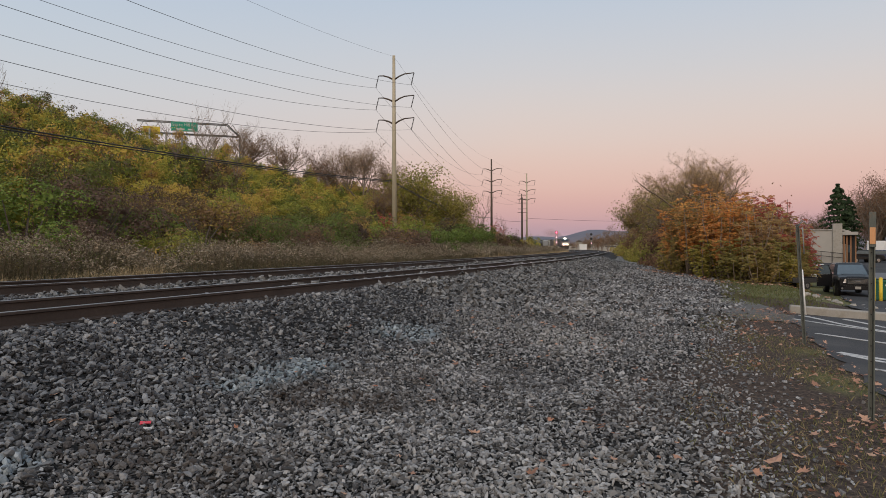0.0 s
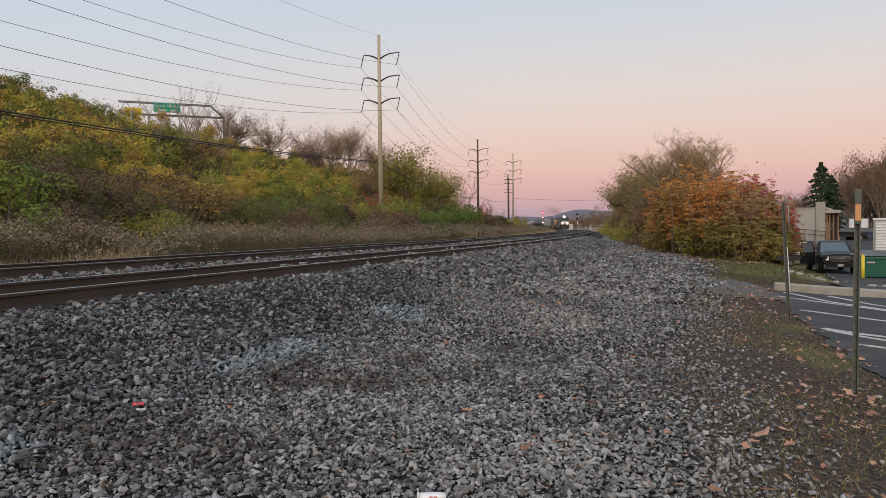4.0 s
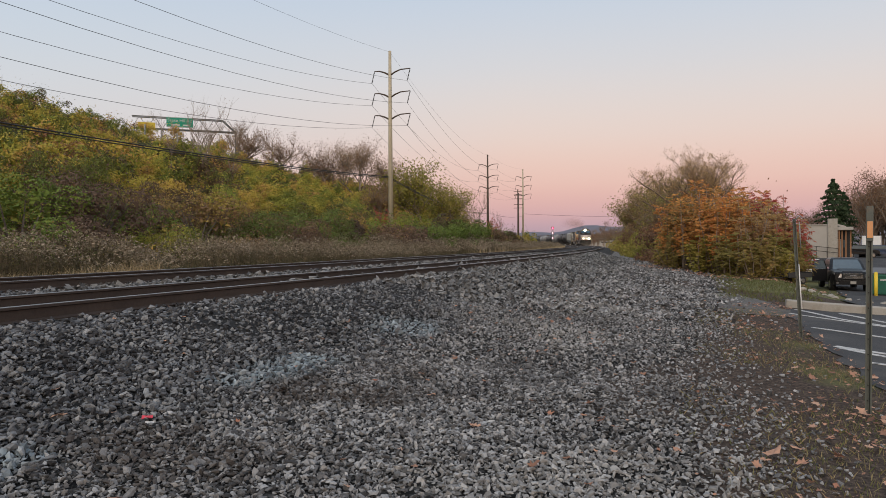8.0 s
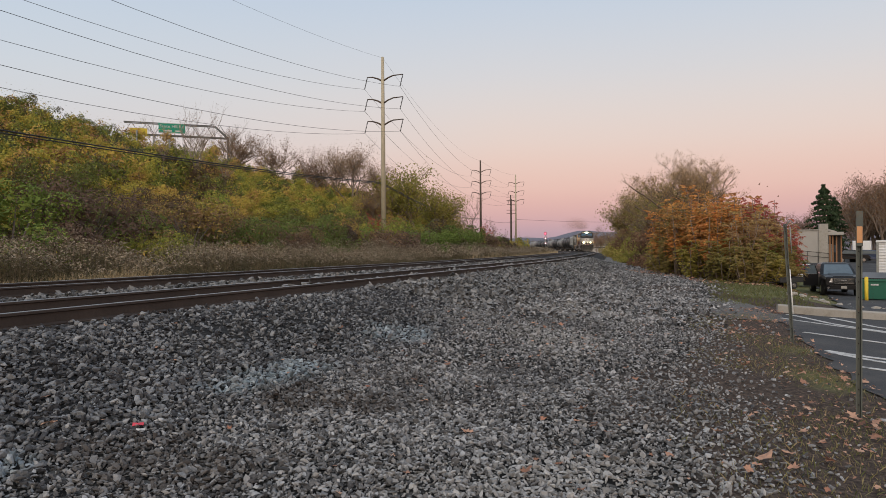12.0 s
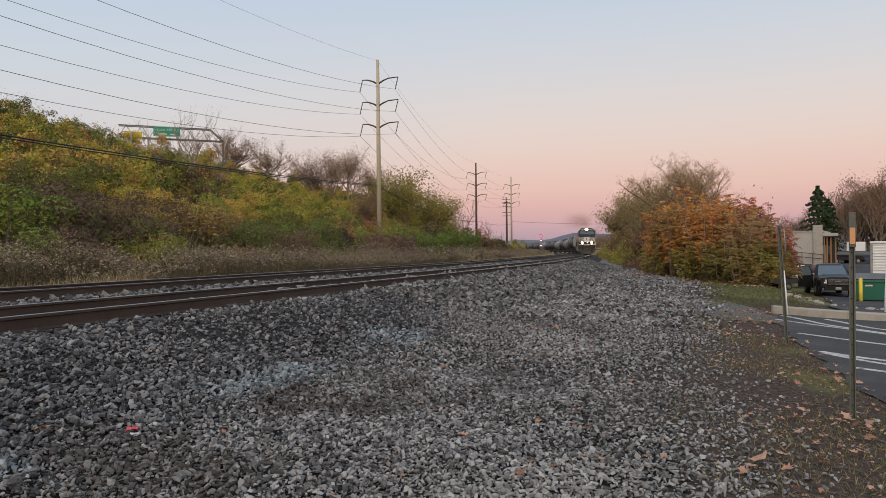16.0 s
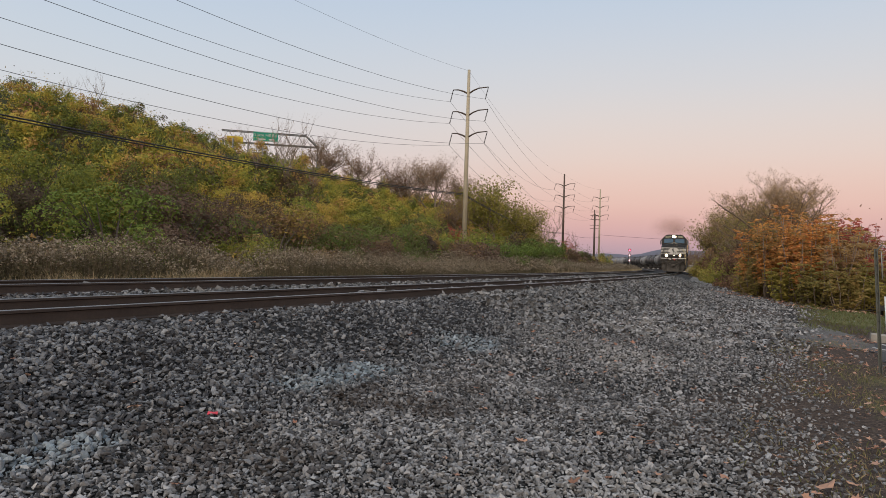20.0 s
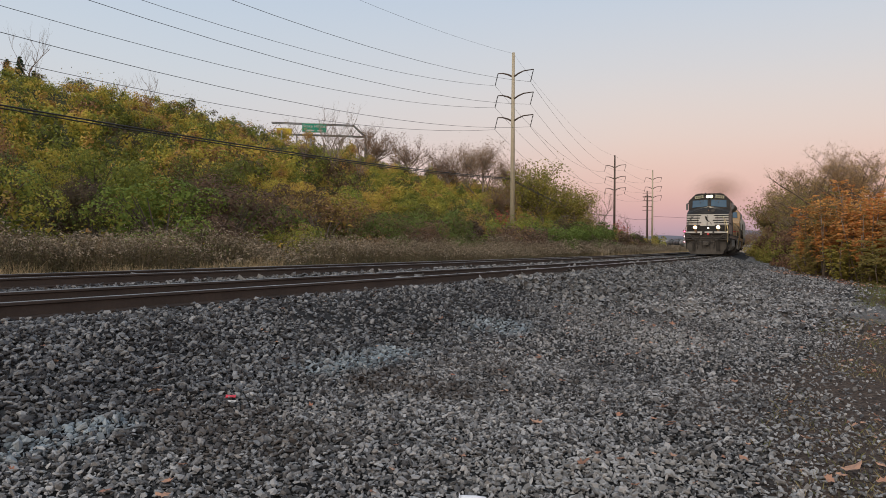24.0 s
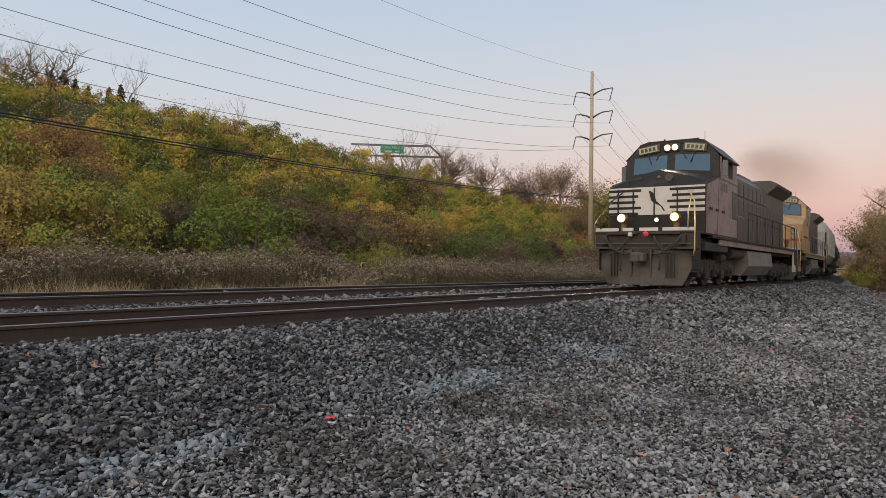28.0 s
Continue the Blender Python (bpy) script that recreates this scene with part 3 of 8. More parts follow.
def clumped(n, radius, height, clumps, flat=0.8):
    """Places of leaves on many small lobes over a dome, with loose shoots standing out of them."""
    a = rng.uniform(0, 2 * math.pi, clumps)
    up = rng.uniform(-0.1, 1.0, clumps)
    flat_r = np.sqrt(np.clip(1 - up * up, 0, 1))
    reach = rng.uniform(0.6, 0.95, clumps)
    cs = np.stack([flat_r * np.cos(a) * radius, flat_r * np.sin(a) * radius, np.clip(up, 0.1, 1) * height], 1) * reach[:, None]
    lobe = radius * rng.uniform(0.17, 0.36, clumps)
    pick = rng.choice(clumps, n, p=lobe ** 2 / (lobe ** 2).sum())
    d = rng.normal(size=(n, 3)) * np.array([1, 1, 0.9]) + np.stack([np.cos(a), np.sin(a), up * 0 + 0.9], 1)[pick] * 0.55
    d /= np.linalg.norm(d, axis=1)[:, None]
    rr = lobe[pick] * rng.uniform(0.6, 1.0, n) ** 0.5
    p = cs[pick] + d * rr[:, None] * np.array([1, 1, flat])
    shoots = rng.random(n) < 0.07
    k = int(shoots.sum())
    way = np.stack([np.cos(a) * 0.5, np.sin(a) * 0.5, up * 0 + 0.9], 1)[pick[shoots]] + np.repeat(rng.normal(size=(k // 9 + 1, 3)) * 0.5, 9, 0)[:k]
    p[shoots] = cs[pick[shoots]] + way * (lobe[pick[shoots]] * rng.uniform(0.8, 1.45, k))[:, None]
    p[:, 2] = np.maximum(p[:, 2], rng.uniform(0, 0.35, n))
    return p, d, cs, lobe


def shrub_kind(n, radius, height, leaf, mat, clumps=11):
    p, d, cs, lobe = clumped(n, radius, height, clumps)
    v, f = leaf_quads(p, leaf, d * 1.15, tri=True)
    inner = np.repeat(cs * 0.86, 24, 0) + rng.normal(size=(24 * clumps, 3)) * np.repeat(lobe, 24)[:, None] * 0.3
    iv, fi = leaf_quads(inner, 0.2, tri=True)
    v, f = np.concatenate([v, iv]), np.concatenate([f, fi + len(v)])
    crown = arrays("crown", v, f, mat)
    st = Shape()
    for _ in range(7):
        a = rng.uniform(0, 2 * math.pi)
        b = radius * rng.uniform(0.2, 0.6)
        st.tube([(0.1 * math.cos(a), 0.1 * math.sin(a), -0.4), (b * 0.4 * math.cos(a), b * 0.4 * math.sin(a), height * 0.35), (b * math.cos(a + 0.3), b * math.sin(a + 0.3), height * 0.75)], [0.05, 0.035, 0.012], 4)
    return crown, st.mesh("trunk", BARK)


SHRUBS = [shrub_kind(4600, 2.2, 2.7, 0.12, LEAF, 20), shrub_kind(4600, 2.5, 2.3, 0.115, LEAF, 22), shrub_kind(4600, 2.0, 3.1, 0.12, LEAF, 19), shrub_kind(4400, 2.6, 2.0, 0.115, LEAF, 24), shrub_kind(4600, 2.3, 2.8, 0.11, LEAF, 21)]
FINE = [shrub_kind(9500, 2.3, 2.8, 0.08, LEAF, 26), shrub_kind(9500, 2.5, 2.3, 0.078, LEAF, 30)]


def recoloured(kinds, mat):
    """The same shrubs with leaves of another colour."""
    made = []
    for crown, stems in kinds:
        me = crown.copy()
        me.materials[0] = mat
        made.append((me, stems))
    return made


LOW_SHRUBS, LOW_FINE = recoloured(SHRUBS, LOWLEAF), recoloured(FINE, LOWLEAF)


def shrub(kind, m, scale, label, group, low=False):
    close_by = math.hypot(m.translation.x, m.translation.y) < 47
    if low:
        crown, stems = LOW_FINE[kind % 2] if close_by else LOW_SHRUBS[kind]
    else:
        crown, stems = FINE[kind % 2] if close_by else SHRUBS[kind]
    ob = thing("shrub", label, "shrub", m @ Matrix.Diagonal((*scale, 1)), group)
    part("crown", crown, LEAF, ob)
    part("trunk", stems, BARK, ob)
    return ob


def spread_leaves(q):
    mid = q.mean(1, keepdims=True)
    return mid + (q - mid) * 1.3


spots = []
for s in np.arange(-42, 232, 3.7):
    for u in np.arange(-13.6, -51, -3.6):
        spots.append((s + rng.uniform(-1.5, 1.5), u + rng.uniform(-1.3, 1.3)))
spots = np.array(spots)
close = spots[:, 0] > 1 + (7.4 - spots[:, 1]) * 0.384
front = spots[(spots[:, 1] > -27) & close & (spots[:, 0] < 118)]
grass_end = lambda s, u: s > 118 and u > -21 - 0.34 * (s - 118)
spots = np.array([p for p in spots if not (grass_end(*p) and rng.random() < 0.97)])
close = spots[:, 0] > 1 + (7.4 - spots[:, 1]) * 0.384
picked = {tuple(p) for p in front[:290]}
thicket_v, thicket_f = [], []
base = 0
for (s, u), full in zip(spots, close):
    x, y, h = on_line(s, u)
    z = float(ground_z(np.array([x]), np.array([y]))[0])
    kind = int(rng.integers(0, 5))
    grow = rng.uniform(0.7, 1.3) * (0.85 if -25 < u < -16 else 0.7 if u < -36 and s < 112 else 1.0)
    m = pose(float(x), float(y), z - 0.15, 0, 0, rng.uniform(0, 360))
    sc = (grow, grow, grow * rng.uniform(0.8, 1.15))
    if (s, u) in picked:
        shrub(kind, m, sc, ("dense dark green and brown shrub at the foot of the hill" if u > -21 else "dense leafy shrub in green and autumn yellow on the hillside"), "hillside shrubs", u > -21)
    else:
        me = SHRUBS[kind][0]
        co = np.empty(len(me.vertices) * 3, np.float32)
        me.vertices.foreach_get("co", co)
        mm = np.array(m @ Matrix.Diagonal((*sc, 1)))
        co = spread_leaves(co.reshape(-1, 3, 3))[rng.random(len(me.vertices) // 3) < (0.42 if full else 0.05)].reshape(-1, 3)
        thicket_v.append(co @ mm[:3, :3].T + mm[:3, 3])
        thicket_f.append(np.arange(len(co)).reshape(-1, 3) + base)
        base += len(co)
tagged(part("hillside_thicket", arrays("hillside_thicket", np.concatenate(thicket_v), np.concatenate(thicket_f), THICKET), THICKET), "autumn thicket covering the upper hillside", "thicket", kind="stuff")

# low growth covering the soil between the shrubs
n = 90000
cs, cu = rng.uniform(-5, 135, n), rng.uniform(-50, -12, n)
cx, cy, _ = on_line(cs, cu)
keep = np.degrees(np.arctan2(cx, cy)) > -52
cx, cy = cx[keep], cy[keep]
cz = ground_z(cx, cy) + rng.uniform(0.05, 0.9, len(cx)) * rng.uniform(0.2, 1.0, len(cx))
v, f = leaf_quads(np.stack([cx, cy, cz], 1), 0.15, np.array([0.2, -0.3, 0.7]), tri=True)
tagged(part("undergrowth", arrays("undergrowth", v, f, THICKET), THICKET), "low leafy undergrowth between the hillside shrubs", "undergrowth", kind="stuff")

# ---- ballast stones ----
def cut_stone(points, seed):
    """An angular stone: the hull of a few points in a rough ball."""
    r = random.Random(seed)
    bm = bmesh.new()
    for i in range(points):
        z = 1 - 2 * (i + 0.5) / points
        a = i * 2.39996 + r.uniform(-0.35, 0.35)
        q = math.sqrt(max(0, 1 - z * z))
        k = r.uniform(0.5, 1.0)
        bm.verts.new((q * math.cos(a) * k, q * math.sin(a) * k, z * k))
    made = bmesh.ops.convex_hull(bm, input=bm.verts[:])
    bmesh.ops.delete(bm, geom=[g for g in made["geom_interior"] if isinstance(g, bmesh.types.BMVert)], context="VERTS")
    bmesh.ops.triangulate(bm, faces=bm.faces[:])
    bm.verts.index_update()
    v = np.array([tuple(p.co) for p in bm.verts])
    f = np.array([[p.index for p in face.verts] for face in bm.faces])
    bm.free()
    return v, f


def blot(x, y, cx, cy, rx, ry, turn=0.0):
    """1 in the middle of an uneven patch of ground, 0 outside it."""
    c, s = math.cos(turn), math.sin(turn)
    dx, dy = (x - cx) * c + (y - cy) * s, -(x - cx) * s + (y - cy) * c
    return 1 - smooth01(0.45, 1.25, np.hypot(dx / rx, dy / ry) + 0.3 * wobble(x, y, 2.1) + 0.2 * wobble(x + 4, y, 5.0))


PAINT_LINE = [(-3.1, 2.8), (-2.1, 5.8), (-1.26, 8.3), (-0.15, 11.6)]


def patches(x, y, u):
    """Sprayed paint, soil, soot and pale dust on the stones, by place."""
    line = np.interp(y, [p[1] for p in PAINT_LINE], [p[0] for p in PAINT_LINE])
    spots = smooth01(0.0, 0.5, np.sin(y * 1.9 + 0.8) + 0.45 * np.sin(y * 5.1))
    paint = np.clip(1 - np.abs(x - line) / (0.10 + 0.035 * y), 0, 1) ** 0.7 * spots * (y > 2.8) * (y < 12.4) * 0.6
    paint = np.maximum(paint, 0.5 * blot(x, y, -0.6, 10.6, 0.5, 0.7))
    soil = np.maximum.reduce([0.95 * blot(x, y, -0.85, 6.45, 1.15, 0.5, 0.12), 0.8 * blot(x, y, -1.75, 4.5, 0.9, 0.6, 0.3), 0.6 * blot(x, y, -0.4, 7.6, 0.5, 0.4), 0.5 * blot(x, y, -3.6, 3.6, 0.7, 0.5)])
    soot = np.maximum.reduce([0.7 * blot(x, y, 1.05, 8.0, 0.55, 0.75), 0.5 * blot(x, y, 0.35, 6.9, 0.5, 0.4), 0.6 * blot(x, y, 2.3, 6.8, 0.5, 0.9), 0.45 * blot(x, y, 2.6, 13.5, 0.9, 1.2)])
    dust = np.maximum.reduce([0.5 * blot(x, y, 2.0, 10.9, 0.8, 1.3), 0.4 * blot(x, y, 0.9, 4.4, 1.2, 0.7), 0.35 * blot(x, y, 3.4, 15.5, 1.0, 2.2), 0.3 * blot(x, y, 0.6, 13.0, 0.9, 1.6)])
    return paint, soil, soot, dust


def stone_field(n_try, box, keep, size, shapes, lift=0.42):
    """Loose stones over a stretch of ground, each turned, squashed and cut differently: their corners, faces and patches, on the bank and off it."""
    made = {True: ([], [], [], [0]), False: ([], [], [], [0])}
    for shape_verts, shape_faces in shapes:
        m = n_try // len(shapes)
        x = rng.uniform(box[0], box[1], m)
        y = rng.uniform(box[2], box[3], m)
        s, u = to_line(x, y)
        ok = keep(x, y, s, u)
        x, y, s, u = x[ok], y[ok], s[ok], u[ok]
        z = surface_z(x, y, s, u)
        n, k = len(x), len(shape_verts)
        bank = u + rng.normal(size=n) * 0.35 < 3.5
        v = np.repeat(shape_verts[None], n, 0) * rng.uniform(0.86, 1.14, (n, k, 1))
        sz = size * np.clip(rng.lognormal(0, 0.33, n), 0.5, 1.9) * np.where(bank, 1.3, 1.0)
        v *= (sz[:, None] * np.stack([rng.uniform(0.95, 1.5, n), rng.uniform(0.68, 1.05, n), np.where(bank, rng.uniform(0.36, 0.66, n), rng.uniform(0.30, 0.55, n))], 1))[:, None, :]
        q = rng.normal(size=(n, 4)) * np.array([1, 0.34, 0.34, 1])
        q /= np.linalg.norm(q, axis=1)[:, None]
        w, a, b, c = q.T
        rot = np.stack([1 - 2 * (b * b + c * c), 2 * (a * b - c * w), 2 * (a * c + b * w), 2 * (a * b + c * w), 1 - 2 * (a * a + c * c), 2 * (b * c - a * w), 2 * (a * c - b * w), 2 * (b * c + a * w), 1 - 2 * (a * a + b * b)], 1).reshape(n, 3, 3)
        v = np.einsum("nij,nkj->nki", rot, v)
        v += np.stack([x, y, z + sz * lift * np.where(bank, rng.uniform(0.0, 3.2, n), rng.uniform(0.1, 2.3, n))], 1)[:, None, :]
        zones = np.stack(patches(x, y, u), 1) * rng.uniform(0.35, 1.0, (n, 1)) * (rng.random((n, 1)) < 0.85)
        for side in (True, False):
            vs, fs, zs, base = made[side]
            here = bank == side
            m_ = int(here.sum())
            vs.append(v[here].reshape(-1, 3))
            fs.append((shape_faces[None] + (np.arange(m_) * k)[:, None, None]).reshape(-1, 3) + base[0])
            zs.append(np.repeat(zones[here], k, 0))
            base[0] += m_ * k
    return {side: [np.concatenate(a) for a in made[side][:3]] for side in made}


BED_U = [-8.6, -6.9, -6.4, -3.4, -2.9, -2.5, -2.1, -1.5, 1.45, 1.75, 2.7]
BED_Z = [0.25, 0.58, 0.645, 0.645, 0.61, 0.57, 0.62, 0.665, 0.665, 0.62, 0.30]


def surface_z(x, y, s, u):
    z = ground_z(x, y)
    return np.where((u > -8.6) & (u < 2.7), np.maximum(z, np.interp(u, BED_U, BED_Z)), z)


g = (1 + 5 ** 0.5) / 2
ICO_V = np.array([(-1, g, 0), (1, g, 0), (-1, -g, 0), (1, -g, 0), (0, -1, g), (0, 1, g), (0, -1, -g), (0, 1, -g), (g, 0, -1), (g, 0, 1), (-g, 0, -1), (-g, 0, 1)]) / 1.9
ICO_F = np.array([(0, 11, 5), (0, 5, 1), (0, 1, 7), (0, 7, 10), (0, 10, 11), (1, 5, 9), (5, 11, 4), (11, 10, 2), (10, 7, 6), (7, 1, 8), (3, 9, 4), (3, 4, 2), (3, 2, 6), (3, 6, 8), (3, 8, 9), (4, 9, 5), (2, 4, 11), (6, 2, 10), (8, 6, 7), (9, 8, 1)])
NEAR_STONES = [cut_stone(10, k) for k in range(14)]
MID_STONES = [cut_stone(7, 40 + k) for k in range(8)]
LUMP_V = np.array([(-1, -0.9, -0.7), (1, -1, -0.7), (0.9, 0.9, -0.7), (-0.9, 1, -0.7), (-0.5, -0.05, 0.75), (0.5, 0.15, 0.7)]) * 0.74
LUMP_F = np.array([(0, 1, 5), (0, 5, 4), (1, 2, 5), (2, 3, 4), (2, 4, 5), (3, 0, 4)])
FAR_STONES = [(LUMP_V, LUMP_F)]


def gravel_share(x, y, u):
    """How much of the ground is loose stone: full on the ballast, thinning into the trodden earth, worn in patches."""
    e = x - np.interp(y, EDGE_Y, EDGE_X)
    worn = 0.38 * smooth01(0.1, 0.75, wobble(x + 3.1, y, 0.42)) * smooth01(3.5, 5.5, u)
    return np.clip(1 - smooth01(-1.0, 1.3, e), 0.015, 1) * (1 - worn) * (x < np.interp(y, [-30, 2, 5, 7.9, 9.7, 11.9, 16.2, 18.0, 19.2, 20, 60], [3.6, 4.0, 4.4, 4.9, 5.5, 6.3, 7.9, 8.8, 9.4, 12, 40]))


def ring_keep(r0, r1, lo=-4.4):
    def keep(x, y, s, u):
        d = np.hypot(x, y)
        rail_clear = np.minimum.reduce([np.abs(u - c - o) for c in TRACKS for o in (-0.753, 0.753)]) > 0.13
        ahead = (y > 2.2) | (u < 5)
        bearing = np.degrees(np.arctan2(x, y))
        return (d > r0) & (d <= r1) & (u > lo) & (rng.random(len(x)) < gravel_share(x, y, u) * np.where(r1 > 15, 1.0, np.where(u < 3.5, 0.5, 0.74))) & ahead & rail_clear & (bearing > -54) & (bearing < 38)
    return keep


for n, box, keep, size, shapes in ((185000, (-6.5, 6, 2.0, 8.6), ring_keep(2.6, 8.4), 0.0202, NEAR_STONES),
                                   (215000, (-11, 9, 2.5, 15), ring_keep(8.4, 14.5), 0.0245, MID_STONES),
                                   (105000, (-19, 9, 6, 26), ring_keep(14.5, 26, -7.5), 0.036, FAR_STONES),
                                   (98000, (-10, 20, 16, 62), ring_keep(26, 62, -7.5), 0.040, FAR_STONES)):
    fields = stone_field(n, box, keep, size, shapes)
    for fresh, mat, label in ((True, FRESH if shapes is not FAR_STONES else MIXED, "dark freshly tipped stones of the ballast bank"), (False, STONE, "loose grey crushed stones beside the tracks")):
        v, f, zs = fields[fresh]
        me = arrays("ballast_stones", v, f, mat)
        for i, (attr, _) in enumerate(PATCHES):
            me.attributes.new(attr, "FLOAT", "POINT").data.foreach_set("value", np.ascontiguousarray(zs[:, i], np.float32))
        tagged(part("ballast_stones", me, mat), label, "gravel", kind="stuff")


# ---- trees ----
def branch_tree(height, spread, seed, forks=4, levels=4, stem=0.16, lean=0.0, low=0.25, droop=0.0, upright=0.5):
    """Limbs of a tree as tapered tubes; returns the wood and the places of the twigs' tips."""
    r = random.Random(seed)
    wood, tips = Shape(), []

    def grow(p, d, length, rad, level):
        steps = 3 if level < 2 else 2
        pts, rads = [p], [rad]
        for i in range(steps):
            d = (d + Vector((r.uniform(-1, 1), r.uniform(-1, 1), r.uniform(-0.6, 0.9) + upright * 0.3 - droop * level * 0.25)) * 0.22).normalized()
            p = p + d * (length / steps)
            pts.append(p)
            rads.append(rad * (1 - 0.42 * (i + 1) / steps))
        wood.tube(pts, rads, 6 if level == 0 else (4 if level < 3 else 3))
        if level >= 2:
            tips.extend(pts[1:])
        if level >= levels:
            return
        for k in range(forks if level else forks + 2):
            a = r.uniform(0, 2 * math.pi)
            at = r.uniform(low if level == 0 else 0.3, 1.0)
            i = min(int(at * steps), steps - 1)
            q = pts[i].lerp(pts[i + 1], at * steps - i)
            out = Vector((math.cos(a), math.sin(a), r.uniform(-0.1, 0.9) * upright + 0.25 - droop * 0.4))
            nd = (d * 0.55 + out * spread).normalized()
            grow(q, nd, length * r.uniform(0.5, 0.78), rads[i] * 0.6, level + 1)

    grow(Vector((0, 0, -0.3)), Vector((lean, 0, 1)).normalized(), height * 0.48, stem, 0)
    k = height / max(p[2] for p in wood.v)
    wood.v = [(p[0] * k, p[1] * k, p[2] * k) for p in wood.v]
    return wood, np.array([tuple(t) for t in tips]) * k


def leafed(tips, n, leaf, mat, scatter=0.35, tri=False):
    p = tips[rng.integers(0, len(tips), n)] + rng.normal(size=(n, 3)) * scatter
    v, f = leaf_quads(p, leaf, tri=tri)
    return arrays("crown", v, f, mat)


def tree(name, label, category, m, wood, crown=None, bark=None, group=""):
    ob = thing(name, label, category, m, group)
    part("trunk", wood if isinstance(wood, bpy.types.Mesh) else wood.mesh("trunk", bark or BARK), bark or BARK, ob)
    if crown is not None:
        part("crown", crown, None, ob)
    return ob


def at_ground(x, y, turn=0.0, scale=1.0, dz=0.0):
    z = float(ground_z(np.array([float(x)]), np.array([float(y)]))[0])
    return pose(x, y, z + dz, 0, 0, turn) @ Matrix.Scale(scale, 4)


PALEBARK = material("grey_brown_twigs", [(0.12, 0.092, 0.072), (0.185, 0.145, 0.115), (0.25, 0.20, 0.16)], scale=2, rough=0.95, bump=0.2)
WARMBARK = material("warm_brown_twigs", [(0.11, 0.08, 0.058), (0.17, 0.125, 0.09), (0.23, 0.17, 0.125)], scale=2, rough=0.95, bump=0.2)
RUSSET = foliage("russet_leaves", [(0.099, 0.0594, 0.0449), (0.165, 0.0964, 0.0634), (0.2376, 0.1386, 0.0792), (0.2244, 0.165, 0.0792), (0.3036, 0.2046, 0.099)], 0.5, 0.5)
GOLD = foliage("yellow_green_leaves", [(0.10, 0.12, 0.03), (0.18, 0.18, 0.045), (0.28, 0.25, 0.06), (0.36, 0.29, 0.08), (0.30, 0.20, 0.07)], 0.5, 0.5)
OLIVE = foliage("olive_leaves", [(0.18, 0.16, 0.06), (0.24, 0.22, 0.072), (0.32, 0.255, 0.09), (0.38, 0.255, 0.11)], 0.5, 0.5, 0.5)
PALERUSSET = foliage("pale_russet_leaves", [(0.16, 0.105, 0.075), (0.24, 0.16, 0.11), (0.30, 0.205, 0.13), (0.28, 0.21, 0.11)], 0.5, 0.5)
ORANGE = foliage("orange_sumac_leaves", [(0.16, 0.15, 0.06), (0.21, 0.19, 0.075), (0.30, 0.20, 0.085), (0.42, 0.235, 0.09), (0.58, 0.31, 0.10), (0.70, 0.33, 0.10), (0.60, 0.23, 0.09), (0.40, 0.19, 0.09)], 0.5, 0.6, 0.42, patch=(0.5, 1.3))
DULLGOLD = foliage("dull_gold_leaves", [(0.30, 0.185, 0.115), (0.40, 0.26, 0.125), (0.48, 0.33, 0.135), (0.42, 0.34, 0.135)], 0.5, 0.6, 0.5)
CRIMSON = foliage("crimson_sumac_leaves", [(0.28, 0.075, 0.07), (0.42, 0.095, 0.085), (0.40, 0.145, 0.095), (0.30, 0.16, 0.10)], 0.3, 0.5)
PINE = foliage("conifer_needles", [(0.022, 0.04, 0.022), (0.038, 0.064, 0.032), (0.065, 0.09, 0.046)], 0.3, 0.5)

slim_wood, slim_tips = branch_tree(8.0, 0.5, 3, 3, 4, 0.10, low=0.15, upright=1.4)
slim_wood = slim_wood.mesh("trunk", PALEBARK)
bush_wood, bush_tips = branch_tree(7.0, 0.85, 5, 4, 4, 0.13, low=0.1, upright=0.9)
bush_wood = bush_wood.mesh("trunk", PALEBARK)
round_wood, round_tips = branch_tree(6.5, 0.95, 9, 4, 4, 0.14, low=0.3, upright=0.6)
round_wood = round_wood.mesh("trunk", PALEBARK)
slim_few = leafed(slim_tips, 260, 0.08, RUSSET, 0.16, True)
bush_russet = leafed(bush_tips, 5200, 0.085, PALERUSSET, 0.26, True)
round_gold = leafed(round_tips, 7500, 0.16, GOLD, 0.42, True)
round_olive = leafed(round_tips, 6500, 0.15, OLIVE, 0.40, True)
round_russet = leafed(round_tips, 4600, 0.10, RUSSET, 0.26, True)

